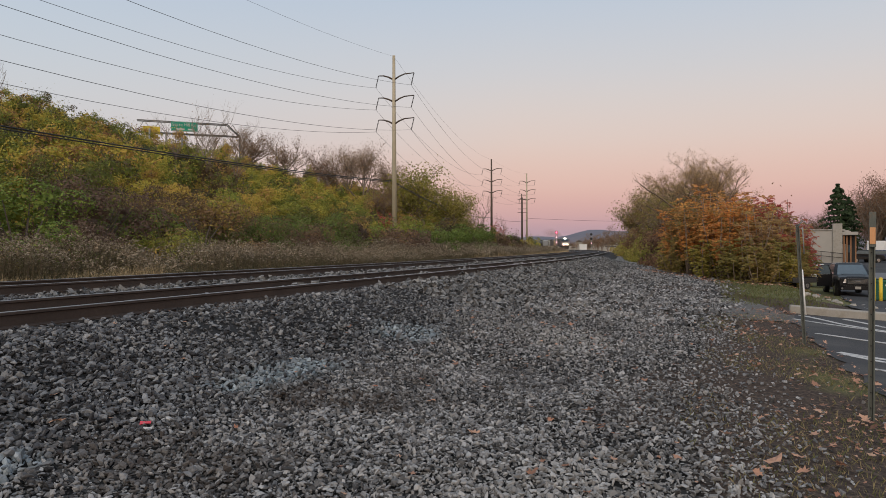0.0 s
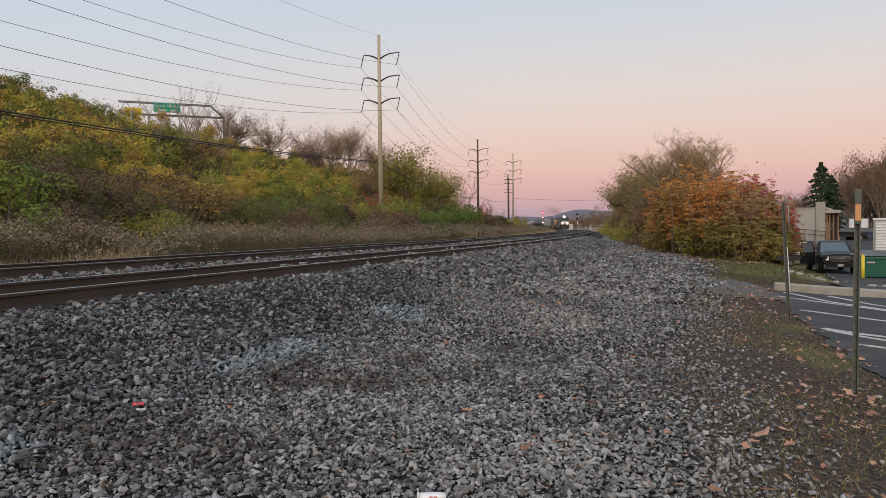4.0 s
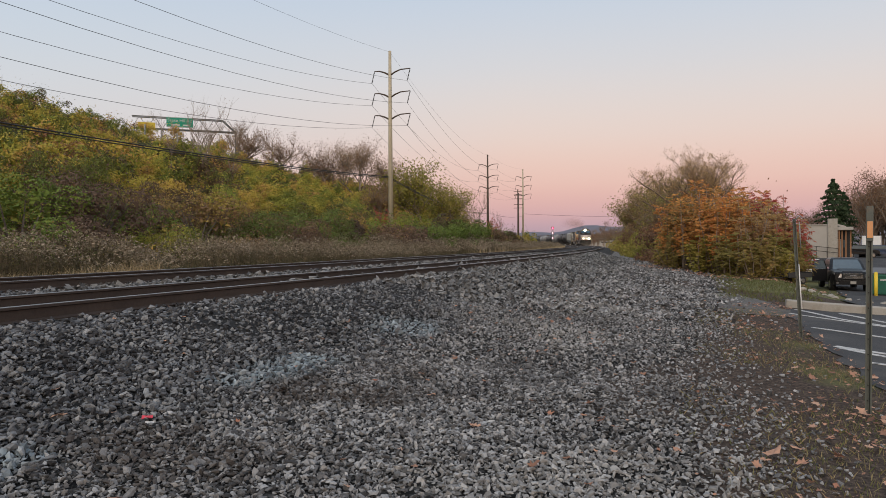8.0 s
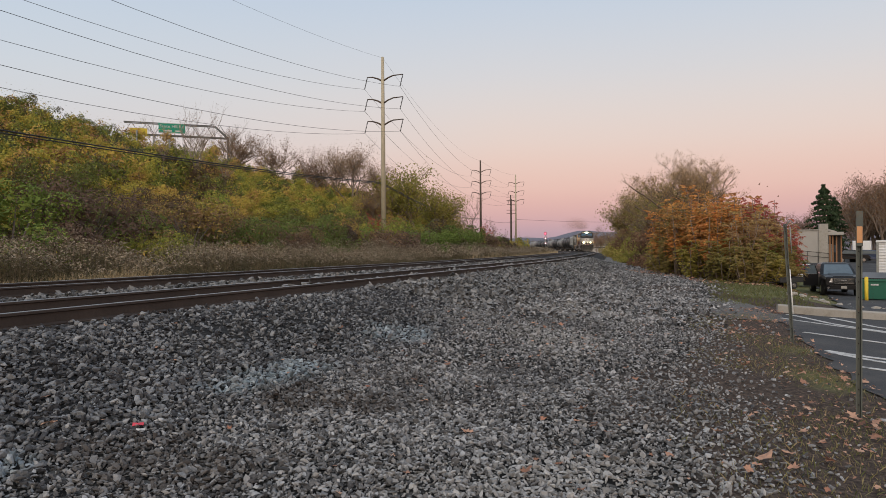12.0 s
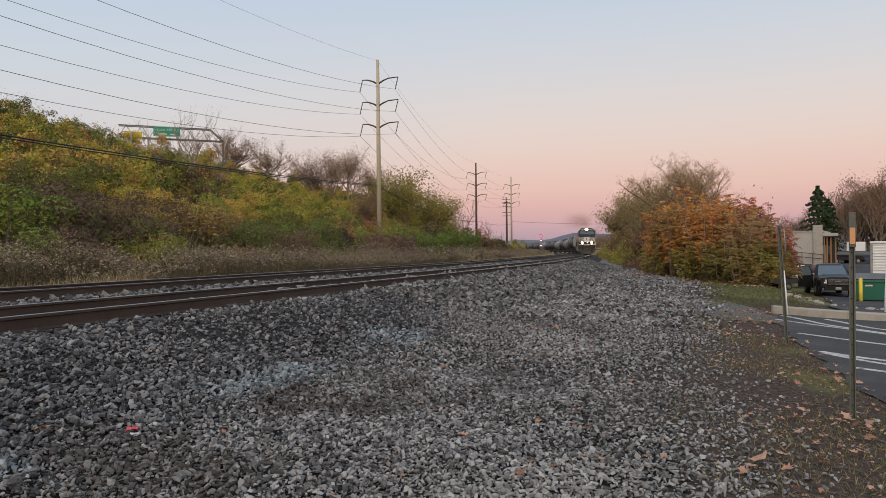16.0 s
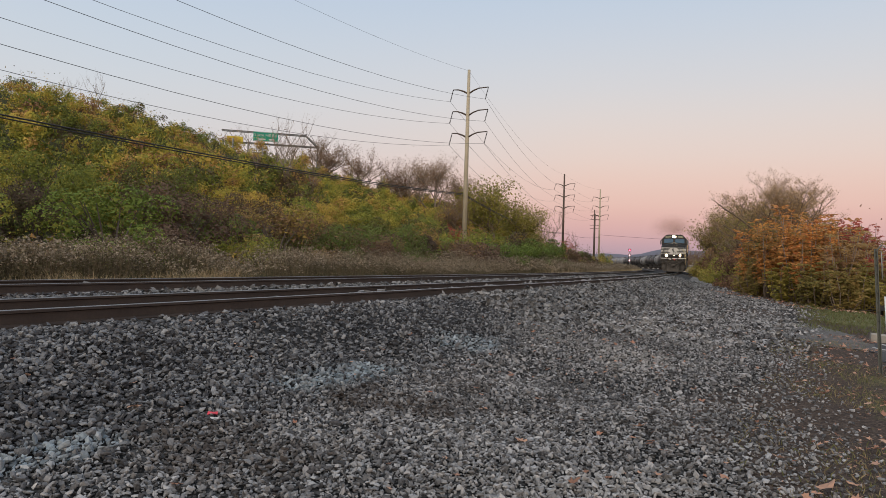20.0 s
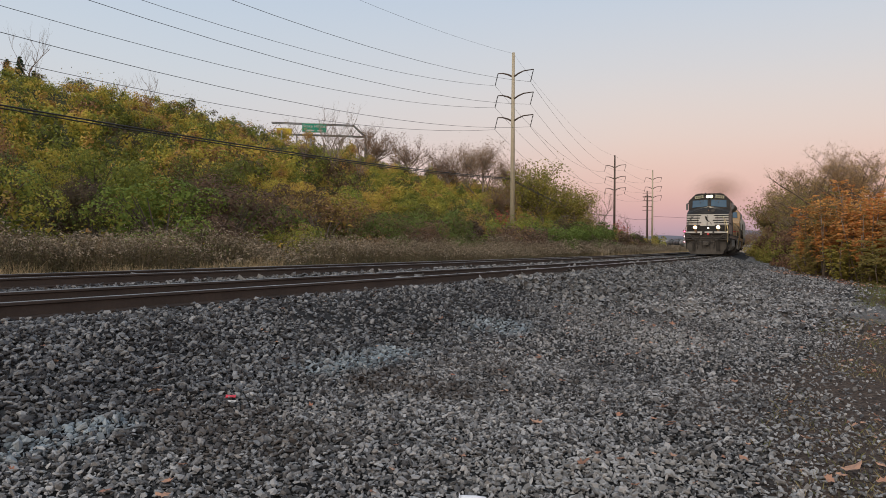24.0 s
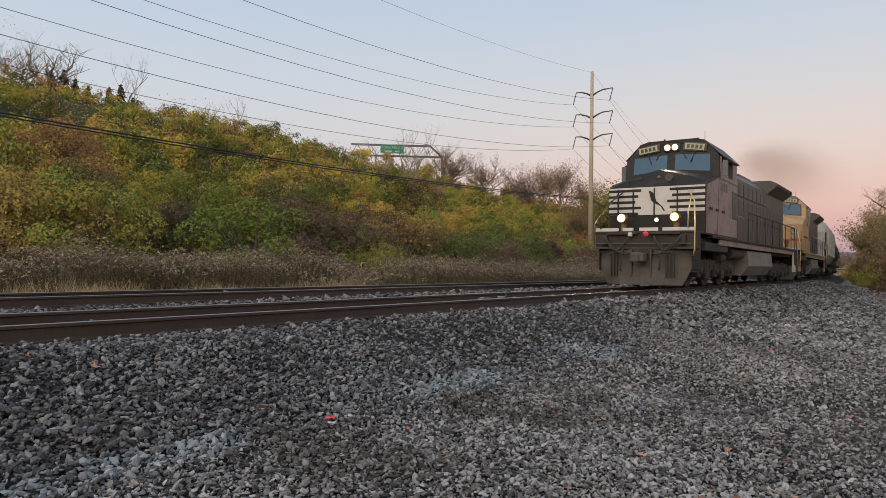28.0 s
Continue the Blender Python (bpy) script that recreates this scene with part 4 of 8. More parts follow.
SLIM, BUSHY, ROUND = 8.0, 7.0, 6.5
for x, y, tall, wood, crown, lab in ((-20.4, 60.2, 8.8, slim_wood, slim_few, "slender bare tree with a few brown leaves"), (-18.6, 61.0, 6.6, slim_wood, slim_few, "slender bare tree with a few brown leaves"),
                                     (-24.5, 63.0, 6.0, slim_wood, None, "thin leafless sapling on the hillside"), (-22.3, 66.0, 6.6, slim_wood, None, "thin leafless sapling on the hillside"),
                                     (-33.5, 115, 10.5, bush_wood, None, "bare spreading tree on the hilltop"), (-31.0, 112, 8.5, slim_wood, None, "thin leafless sapling on the hillside"), (-24.3, 107, 7.6, round_wood, round_russet, "small tree with thin russet foliage"),
                                     (-19.2, 110, 7.6, bush_wood, None, "bare spreading tree on the hilltop"), (-11.5, 98, 10.6, bush_wood, bush_russet, "bushy tree with thin russet foliage"),
                                     (-8.6, 103, 9.6, bush_wood, bush_russet, "bushy tree with thin russet foliage"), (-14.4, 103, 9.0, bush_wood, bush_russet, "bushy tree with thin russet foliage"),
                                     (-2.8, 99, 9.6, round_wood, round_gold, "tree in yellow-green autumn leaf"), (-0.6, 104, 7.8, round_wood, round_gold, "tree in yellow-green autumn leaf"), (-5.0, 103, 8.2, round_wood, round_olive, "tree in dull olive autumn leaf"),
                                     (4.4, 100, 8.2, slim_wood, slim_few, "slender bare tree with a few brown leaves"), (3.2, 105, 4.8, round_wood, round_olive, "tree in dull olive autumn leaf"),
                                     (3.4, 92, 3.6, round_wood, round_gold, "tree in yellow-green autumn leaf"), (-8.0, 90, 6.4, round_wood, round_russet, "small tree with thin russet foliage"), (-16.5, 100, 7.5, round_wood, round_russet, "small tree with thin russet foliage"),
                                     (15.6, 193, 8.5, slim_wood, None, "thin leafless sapling on the hillside"), (-44.0, 68.0, 5.0, slim_wood, None, "thin leafless sapling on the hillside"),
                                     (-46.0, 67.0, 4.4, slim_wood, None, "thin leafless sapling on the hillside"), (-58.8, 53.6, 8.6, bush_wood, slim_few, "bare spreading tree on the hilltop"),
                                     (-57.4, 55.4, 8.0, round_wood, None, "bare spreading tree on the hilltop"), (-52.0, 60.0, 7.5, slim_wood, None, "thin leafless sapling on the hillside"), (-30, 90, 5.6, bush_wood, None, "bare spreading tree on the hilltop"), (-27.5, 95, 6.4, round_wood, round_russet, "small tree with thin russet foliage")):
    sc = tall / (SLIM if wood is slim_wood else BUSHY if wood is bush_wood else ROUND)
    sunk = -1.3 if wood is not slim_wood else 0.0
    tree("hillside_tree", lab, "tree", at_ground(x, y, (x * 37 + y * 91) % 360, sc * (1.12 if sunk else 1.0), sunk), wood, crown, group="hillside trees")


def conifer(m, height, label, dense=1500, column=0.0):
    """Whorls of drooping needle sprays round a straight trunk; column makes it upright and ragged."""
    n = dense
    t = rng.uniform(0.06, 0.995, n) ** 0.8
    whorl = np.clip(np.round(t * 16) / 16 + rng.normal(size=n) * 0.012, 0.03, 0.995)
    a = rng.uniform(0, 2 * math.pi, n)
    cone = (1 - whorl) ** 0.8
    pillar = np.minimum(1, (1 - whorl) * 2.6) ** 0.7 * (0.78 + 0.22 * np.sin(whorl * 23 + 2 * np.sin(a))) * 0.72
    r = (cone * (1 - column) + pillar * column) * height * 0.30 * rng.uniform(0.25, 1.05, n) ** 0.6 * (0.8 + 0.25 * np.sin(a * 5 + whorl * 40)) + 0.05
    p = np.stack([r * np.cos(a), r * np.sin(a), whorl * height - r * 0.25], 1)
    v, f = leaf_quads(p, height * (0.055 if column == 0 else 0.034), np.stack([np.cos(a), np.sin(a), 0.6 + a * 0], 1) * 0.5, 0.8)
    ob = thing("conifer", label, "tree", m, "conifers")
    part("trunk", Shape().tube([(0, 0, -0.3), (0, 0, height * 0.97)], [height * 0.018, 0.02], 7), BARK, ob)
    part("crown", arrays("crown", v, f, PINE), PINE, ob)
    return ob


for x, y, h in ((-57.2, 55.6, 5.6), (-56.4, 56.3, 6.2), (-55.6, 57.0, 5.4), (-54.8, 57.8, 4.9), (-53.4, 59.2, 5.2), (-52.6, 59.9, 5.7), (-51.8, 60.8, 4.6)):
    conifer(at_ground(x, y, x * 50, 1.0, -1.7), h, "small dark conifer on the hilltop", 700)
conifer(at_ground(48.6, 87.2, 0, 1.0, -1.6), 10.6, "dark green conifer behind the low building", 5200, 0.8)
conifer(at_ground(50.4, 88.0, 0, 1.0, -1.6), 9.0, "dark green conifer behind the low building", 4600, 0.9)


# ---- sumac thicket and the tree beside the gravel ----
def sumac(seed, height, mat, fronds=26, stems=12, low=0.3):
    """Leaning bare stems, each topped with arching fronds of paired pointed leaflets."""
    r = random.Random(seed)
    st = Shape()
    quads = []
    for k in range(stems):
        a = r.uniform(0, 2 * math.pi)
        q = r.uniform(0.3, 1.35)
        h = height * r.uniform(0.5, 1.0)
        b0 = Vector((0.4 * math.cos(a), 0.4 * math.sin(a), -0.3))
        top = Vector((q * math.cos(a), q * math.sin(a), h))
        mid = b0.lerp(top, 0.5) + Vector((r.uniform(-0.2, 0.2), r.uniform(-0.2, 0.2), 0.1))
        st.tube([b0, mid, top], [0.042, 0.03, 0.014], 5)
        for j in range(fronds):
            t = r.uniform(low, 1.03) ** 0.8
            at = b0.lerp(mid, t * 2) if t < 0.5 else mid.lerp(top, t * 2 - 1)
            b = r.uniform(0, 2 * math.pi)
            d = Vector((math.cos(b), math.sin(b), r.uniform(-0.15, 0.9))).normalized()
            ln = r.uniform(0.4, 0.75)
            side = d.cross(Vector((0, 0, 1))).normalized()
            n = d.cross(side)
            for i in range(8):
                g0 = 0.15 + 0.85 * i / 7
                c = at + d * ln * g0 + Vector((0, 0, -0.42 * ln * g0 * g0))
                ll = 0.20 * math.sin(math.pi * (0.18 + 0.72 * g0)) * r.uniform(0.8, 1.15)
                for sgn in (-1, 1):
                    w = (side * sgn * 0.85 + d * 0.45 + Vector((0, 0, r.uniform(-0.35, 0.1)))).normalized()
                    e = (w.cross(n) + Vector((r.uniform(-1.2, 1.2), r.uniform(-1.2, 1.2), r.uniform(-1.2, 1.2)))).normalized() * ll * 0.27
                    quads += [c, c + w * ll * 0.45 + e, c + w * ll, c + w * ll * 0.45 - e]
    v = np.array([tuple(p) for p in quads])
    return st.mesh("trunk", PALEBARK), arrays("crown", v, np.arange(len(v)).reshape(-1, 4), mat)


SUMACS = [sumac(1, 4.2, ORANGE), sumac(2, 4.6, ORANGE), sumac(3, 3.8, ORANGE)]
RED_SUMAC = sumac(4, 4.9, CRIMSON)
GREEN_SUMAC = [sumac(5, 2.6, OLIVE, 24, 13, 0.05), sumac(6, 2.9, GOLD, 24, 13, 0.05)]
BROWN_SUMAC = sumac(7, 3.9, DULLGOLD, 18, 15)
for x, y, k, sc, rz in ((14.6, 36.6, 0, 0.95, 0), (14.0, 39.5, 1, 1.0, 70), (14.4, 43.0, 2, 1.15, 140), (15.6, 46.5, 0, 1.1, 200), (15.9, 40.5, 1, 1.12, 260), (15.8, 37.6, 2, 1.15, 320), (16.4, 43.5, 0, 1.2, 30), (16.9, 39.2, 0, 1.12, 75), (15.1, 38.2, 1, 0.98, 190),
                        (17.4, 40.4, 3, 1.15, 100), (18.4, 42.4, 3, 1.15, 150), (17.4, 48.5, 1, 1.08, 300), (16.3, 36.2, 3, 0.98, 20), (17.0, 38.2, 3, 1.05, 210), (19.4, 45.0, 3, 1.05, 330), (15.4, 34.8, 3, 0.8, 310), (18.2, 45.6, 1, 1.12, 90), (18.3, 38.6, 3, 0.95, 45), (19.3, 40.0, 3, 0.98, 260), (17.6, 36.4, 3, 0.8, 120)):
    w, c = SUMACS[k] if k < 3 else BROWN_SUMAC
    tree("sumac_shrub", "tall sumac shrub with orange and green autumn fronds" if k < 3 else "tall sumac shrub with brown thinning fronds", "shrub", at_ground(x, y, rz, sc), w, c, group="sumac thicket")
for x, y, sc, rz in ((17.4, 38.0, 0.9, 0), (18.3, 39.6, 0.93, 120), (18.9, 41.2, 0.92, 200), (17.5, 36.2, 0.62, 80), (19.4, 39.3, 0.82, 160), (19.6, 38.6, 0.66, 30), (18.8, 37.4, 0.6, 300), (20.0, 39.8, 0.72, 210), (20.2, 41.0, 0.8, 60)):
    tree("sumac_shrub", "tall sumac shrub with crimson fronds", "shrub", at_ground(x, y, rz, sc), *RED_SUMAC, group="sumac thicket")
for x, y, k, sc, rz in ((15.0, 33.6, 0, 0.75, 0), (15.8, 34.4, 0, 0.85, 60), (16.5, 35.2, 1, 0.8, 100), (14.4, 34.8, 0, 0.8, 140), (13.8, 37.4, 1, 0.75, 190), (13.6, 41.0, 0, 0.85, 230), (17.4, 36.0, 0, 0.85, 280), (14.2, 45.0, 1, 0.8, 310), (16.2, 34.0, 1, 0.6, 20), (18.2, 36.6, 0, 0.8, 50), (18.8, 37.8, 0, 0.85, 170), (17.0, 35.0, 0, 0.6, 250)):
    w, c = GREEN_SUMAC[k]
    tree("low_shrub", "low green and yellow shrub at the foot of the thicket", "shrub", at_ground(x, y, rz, sc), w, c, group="low shrubs")

wide_wood, wide_tips = Shape(), []
for seed, lean, turn in ((21, -0.3, 0), (24, 0.1, 40), (27, 0.3, 10), (31, 0.55, -20), (33, -0.1, 80)):
    w, tp = branch_tree(8.4, 0.85, seed, 3, 5, 0.17, lean=lean, low=0.4, droop=0.16, upright=0.5)
    rot = Matrix.Rotation(radians(turn), 3, "Z")
    wide_wood.add([rot @ Vector(p) for p in w.v], w.f)
    wide_tips.append(np.array([tuple(rot @ Vector(t)) for t in tp]))
wide_tips = np.concatenate(wide_tips)
low_tips = wide_tips[(wide_tips[:, 2] < 4.6) | (rng.random(len(wide_tips)) < 0.3)]
sparse = leafed(low_tips, 24000, 0.066, DULLGOLD, 0.13, True)
tree("spreading_tree", "wide spreading tree, nearly bare with sparse russet leaves", "tree", at_ground(18.1, 50.0, 0, 1.0), wide_wood.mesh("trunk", WARMBARK), sparse)

# trees and brush along the far side of the gravel
for s_, u_, tall, crown in ((84, 8.0, 7.5, round_russet), (90, 6.6, 8.2, round_olive), (97, 7.8, 9.2, round_russet), (104, 6.4, 8.6, round_olive), (111, 7.4, 8.8, round_russet), (100, 10.5, 9.6, round_olive), (78, 9.5, 7.6, round_olive), (120, 7.2, 7.6, round_russet)):
    x, y, _ = on_line(s_, u_)
    tree("wayside_tree", "bushy tree in brown and olive autumn leaf", "tree", at_ground(float(x), float(y), s_ * 13.0, tall / ROUND), round_wood, crown, group="wayside trees")
for i, (s, u, sc, k, col) in enumerate(((62, 8.0, 1.6, 0, 0), (68, 9.0, 1.7, 2, 0), (73, 7.0, 1.4, 4, 0), (79, 6.6, 1.4, 3, 1), (85, 6.4, 1.5, 0, 0), (91, 5.4, 1.1, 2, 1), (97, 5.6, 1.2, 4, 0), (103, 5.0, 1.1, 1, 1), (109, 5.4, 1.3, 0, 0), (116, 5.0, 1.0, 3, 1), (124, 5.4, 1.1, 2, 1), (133, 5.4, 1.2, 1, 1), (143, 5.8, 1.2, 0, 1), (154, 6.2, 1.2, 2, 1), (166, 6.6, 1.2, 4, 1), (180, 6.8, 1.3, 1, 1), (196, 7.2, 1.4, 0, 1), (57, 8.4, 1.2, 3, 0), (60, 11.0, 1.7, 2, 0), (66, 6.0, 0.6, 1, 1), (74, 5.2, 0.55, 3, 1), (84, 4.8, 0.5, 1, 1))):
    x, y, h = on_line(s, u)
    mat = (RUSSET, GOLD)[col]
    me = SHRUBS[k][0].copy()
    me.materials[0] = mat
    ob = thing("wayside_shrub", ("brown-leaved shrub at the edge of the gravel", "yellow-green shrub at the edge of the gravel")[col], "shrub", at_ground(float(x), float(y), i * 77, sc), "wayside shrubs")
    part("crown", me, mat, ob)
    part("trunk", SHRUBS[k][1], BARK, ob)


# red and yellow bushes at the foot of the hill
for x, y, sc, which, lab in ((9.6, 138, 0.85, RED_SUMAC, "crimson-leaved bush at the foot of the hill"), (11.0, 141, 0.75, RED_SUMAC, "crimson-leaved bush at the foot of the hill"), (-5.6, 62.5, 0.6, RED_SUMAC, "crimson-leaved bush at the foot of the hill"), (-2.0, 64, 0.9, GREEN_SUMAC[1], "yellow-green bush at the foot of the hill"), (-58.5, 50.5, 1.0, RED_SUMAC, "crimson-leaved bush on the hilltop"), (5.6, 118, 0.85, BROWN_SUMAC, "brown-leaved bush at the foot of the hill"), (8.2, 128, 0.8, GREEN_SUMAC[0], "olive-green bush at the foot of the hill")):
    tree("hillside_bush", lab, "shrub", at_ground(x, y, x * 40, sc), *which, group="bushes at the foot of the hill")


# ---- dry weeds between the hill and the tracks ----
def weed_field(n, s0, s1, u0, u1, h0, h1, mat, leaf_n, plume, width, name, label, bend=0.16):
    s, u = rng.uniform(s0, s1, n), rng.uniform(min(u0, u1), max(u0, u1), n)
    x, y, _ = on_line(s, u)
    z = ground_z(x, y)
    clump = 0.72 + 0.5 * wobble(x, y, 0.9)
    h = rng.uniform(h0, h1, n) * clump
    base = np.stack([x, y, z - 0.03], 1)
    lean = rng.normal(size=(n, 3)) * np.array([bend, bend, 0]) * h[:, None]
    top = base + lean + np.stack([np.zeros(n), np.zeros(n), h], 1)
    a = rng.uniform(0, math.pi, n)
    w = np.stack([np.cos(a), np.sin(a), np.zeros(n)], 1) * width
    quads = [np.stack([base - w, base + w, top + w * 0.3, top - w * 0.3], 1).reshape(-1, 3)]
    for _ in range(leaf_n):
        t = rng.uniform(0.25, 0.9, n)[:, None]
        v, f = leaf_quads(base + (top - base) * t + rng.normal(size=(n, 3)) * 0.05, 0.10 * h.mean(), spread=0.6)
        quads.append(v)
    for _ in range(plume):
        v, f = leaf_quads(top + rng.normal(size=(n, 3)) * np.array([0.09, 0.09, 0.07]) * h.mean(), 0.085 * h.mean())
        quads.append(v)
    v = np.concatenate(quads)
    tagged(part(name, arrays(name, v, np.arange(len(v)).reshape(-1, 4), mat), mat), label, "weeds", kind="stuff")


DRYWEED = foliage("dry_goldenrod", [(0.105, 0.078, 0.05), (0.16, 0.122, 0.082), (0.225, 0.18, 0.13), (0.32, 0.265, 0.20), (0.19, 0.16, 0.085)], 0.0, 0.7, 0.12, patch=(0.3, 0.7))
BLOND = foliage("blond_dry_grass", [(0.2542, 0.1868, 0.1047), (0.3887, 0.299, 0.172), (0.5382, 0.441, 0.2765)], 0.0, 0.8, 0.25)


def goldenrod(clumps, s0, s1, u0, u1, stems, grow, name):
    """Mounds of dead goldenrod: leafy stems, each bent over under a grey feathery plume."""
    cs, cu = rng.uniform(s0, s1, clumps), rng.uniform(min(u0, u1), max(u0, u1), clumps)
    cx, cy, _ = on_line(cs, cu)
    wide = rng.uniform(0.4, 0.95, clumps)
    tall = rng.uniform(0.75, 1.3, clumps) * (0.85 + 0.3 * wobble(cx, cy, 0.5))
    c = np.repeat(np.arange(clumps), stems)
    n = len(c)
    a, q = rng.uniform(0, 2 * math.pi, n), np.sqrt(rng.random(n))
    x, y = cx[c] + wide[c] * q * np.cos(a), cy[c] + wide[c] * q * np.sin(a)
    base = np.stack([x, y, ground_z(x, y) - 0.03], 1)
    h = tall[c] * (1.05 - 0.4 * q * q) * rng.uniform(0.8, 1.12, n)
    lean = np.stack([np.cos(a) * q, np.sin(a) * q, a * 0], 1) * (0.35 * h)[:, None] + rng.normal(size=(n, 3)) * np.array([0.06, 0.06, 0])
    top = base + lean + np.stack([a * 0, a * 0, h], 1)
    w = np.stack([np.sin(a), -np.cos(a), a * 0], 1) * 0.006 * grow
    stalk = np.stack([base - w, base + w, top + w * 0.4, top - w * 0.4], 1).reshape(-1, 3)
    quads = [stalk]
    for _ in range(5):
        t = rng.uniform(0.2, 0.9, n)[:, None]
        v, f = leaf_quads(base + (top - base) * t + rng.normal(size=(n, 3)) * 0.05 * grow, 0.085 * grow, spread=0.55)
        quads.append(v)
    v = np.concatenate(quads)
    ob = tagged(part(name, arrays(name, v, np.arange(len(v)).reshape(-1, 4), WEEDSTEM), WEEDSTEM), "grey-brown dry goldenrod weeds with feathery heads", "weeds", kind="stuff")
    quads = []
    bow = rng.uniform(0, 2 * math.pi, n)
    bow = np.stack([np.cos(bow), np.sin(bow), bow * 0], 1)
    for k in range(7):
        t = k / 6
        p = top + bow * (0.20 * t * grow ** 0.5) + np.array([0, 0, 0.07 * math.sin(math.pi * t) - 0.05 * t]) + rng.normal(size=(n, 3)) * 0.022 * grow
        v, f = leaf_quads(p, (0.075 - 0.03 * t) * grow, np.array([0, 0, 0.9]), tri=True)
        quads.append(v)
    v = np.concatenate(quads)
    part("plumes", arrays("plumes", v, np.arange(len(v)).reshape(-1, 3), DRYWEED), DRYWEED, ob, "pale grey feathery seed heads")


WEEDSTEM = foliage("dead_weed_stems", [(0.05, 0.042, 0.030), (0.085, 0.072, 0.046), (0.115, 0.105, 0.055), (0.15, 0.115, 0.075), (0.19, 0.15, 0.11)], 0.0, 0.8, 0.1, patch=(0.35, 0.6))
goldenrod(400, -2, 48, -9.0, -14.2, 30, 1.0, "dry_weeds")
goldenrod(90, 21, 48, -7.6, -9.2, 22, 0.9, "dry_weeds")
goldenrod(420, 48, 118, -8.2, -14.0, 20, 1.7, "dry_weeds")
goldenrod(140, 118, 190, -8.2, -12.5, 14, 2.4, "dry_weeds")
weed_field(9000, -2, 21.5, -6.95, -9.0, 0.22, 0.5, BLOND, 1, 0, 0.005, "dry_grass", "blond dry grass along the edge of the ballast", 0.42)
weed_field(3000, 60, 190, -7.0, -8.9, 0.35, 0.7, BLOND, 1, 0, 0.014, "dry_grass", "blond dry grass along the edge of the ballast")

SLOPEGRASS = foliage("slope_grass", [(0.10, 0.095, 0.05), (0.14, 0.14, 0.06), (0.20, 0.18, 0.085), (0.27, 0.22, 0.13)], 0.0, 0.7, 0.2, patch=(0.15, 0.7))
n = 26000
ss, uu = rng.uniform(112, 235, n), rng.uniform(-62, -9, n)
gs, gu, _ = on_line(ss, uu)
gz = ground_z(gs, gu)
v, f = leaf_quads(np.stack([gs, gu, gz + 0.15], 1), 0.5, np.array([0, -0.5, 0.4]), 0.35)
tagged(part("slope_grass", arrays("slope_grass", v, f, SLOPEGRASS), SLOPEGRASS), "rough olive grass on the low slope beyond the shrubs", "grass", kind="stuff")
for s_, u_, k in ((168, -14.5, 0.8), (172, -15.5, 0.9), (176, -15.0, 0.7), (181, -16.0, 0.8), (163, -15.0, 0.6)):
    x, y, _ = on_line(s_, u_)
    conifer(at_ground(float(x), float(y), s_ * 7.0, 1.0, -0.6), 2.4 * k, "small dark evergreen bush on the grass slope", 260)

# ---- parking lot ----
ASPHALT = material("asphalt", [(0.024, 0.025, 0.028), (0.038, 0.039, 0.042), (0.056, 0.056, 0.06)], scale=0.8, rough=0.85, fine=60, bump=0.35, stain=(0.5, 0.5, 0.7, (0.07, 0.068, 0.066)))
LINEP = material("road_marking_paint", [(0.36, 0.36, 0.36), (0.55, 0.55, 0.55)], scale=5, rough=0.7, fine=60, stain=(9, 0.5, 0.66, (0.12, 0.12, 0.12)))
CONCRETE = material("concrete", [(0.20, 0.185, 0.165), (0.28, 0.265, 0.24), (0.34, 0.325, 0.30)], scale=2, rough=0.9, fine=40, bump=0.3, stain=(3, 0.52, 0.72, (0.2, 0.18, 0.15)))
GALV = material("weathered_galvanised_steel", [(0.16, 0.17, 0.165), (0.24, 0.25, 0.24), (0.31, 0.32, 0.31)], scale=6, rough=0.6, metal=0.4, fine=60, bump=0.1, stain=(8, 0.55, 0.7, (0.16, 0.11, 0.08)))
WHITEWALL = material("pale_stucco", [(0.26, 0.25, 0.235), (0.34, 0.325, 0.305)], scale=1, rough=0.9, fine=30, bump=0.15)
GREENP = material("green_painted_steel", [(0.015, 0.085, 0.058), (0.022, 0.12, 0.082)], scale=2, rough=0.5, stain=(4, 0.55, 0.72, (0.03, 0.06, 0.045)))
YELLOW = material("safety_yellow_paint", [(0.50, 0.36, 0.03), (0.62, 0.47, 0.05)], scale=4, rough=0.5)
CARBLACK = material("black_car_paint", [(0.008, 0.008, 0.009), (0.013, 0.013, 0.015)], rough=0.32, bump=0.0, spec=0.25)
CARWHITE = material("white_car_paint", [(0.52, 0.53, 0.54), (0.62, 0.63, 0.64)], rough=0.3, bump=0.0, spec=0.5)
CARBLUE = material("dark_blue_car_paint", [(0.02, 0.03, 0.06), (0.03, 0.045, 0.085)], rough=0.3, bump=0.0, spec=0.5)
TYRE = material("tyre_rubber", [(0.012, 0.012, 0.012), (0.025, 0.025, 0.025)], rough=0.9)
CARGLASS = material("car_window_glass", [(0.1, 0.13, 0.15), (0.16, 0.2, 0.23)], rough=0.08, metal=0.4, bump=0.0, spec=0.5)
CHROME = material("chrome_trim", [(0.30, 0.30, 0.31)], rough=0.25, metal=0.9, bump=0.0)
WOODC = material("brown_timber", [(0.16, 0.085, 0.045), (0.26, 0.14, 0.075)], scale=3, rough=0.7)

LOT_Y = [-30, 2, 5, 7.9, 9.7, 11.9, 16.2, 18.0, 19.2]
LOT_X = [3.6, 4.0, 4.4, 4.9, 5.5, 6.3, 7.9, 8.8, 9.4]


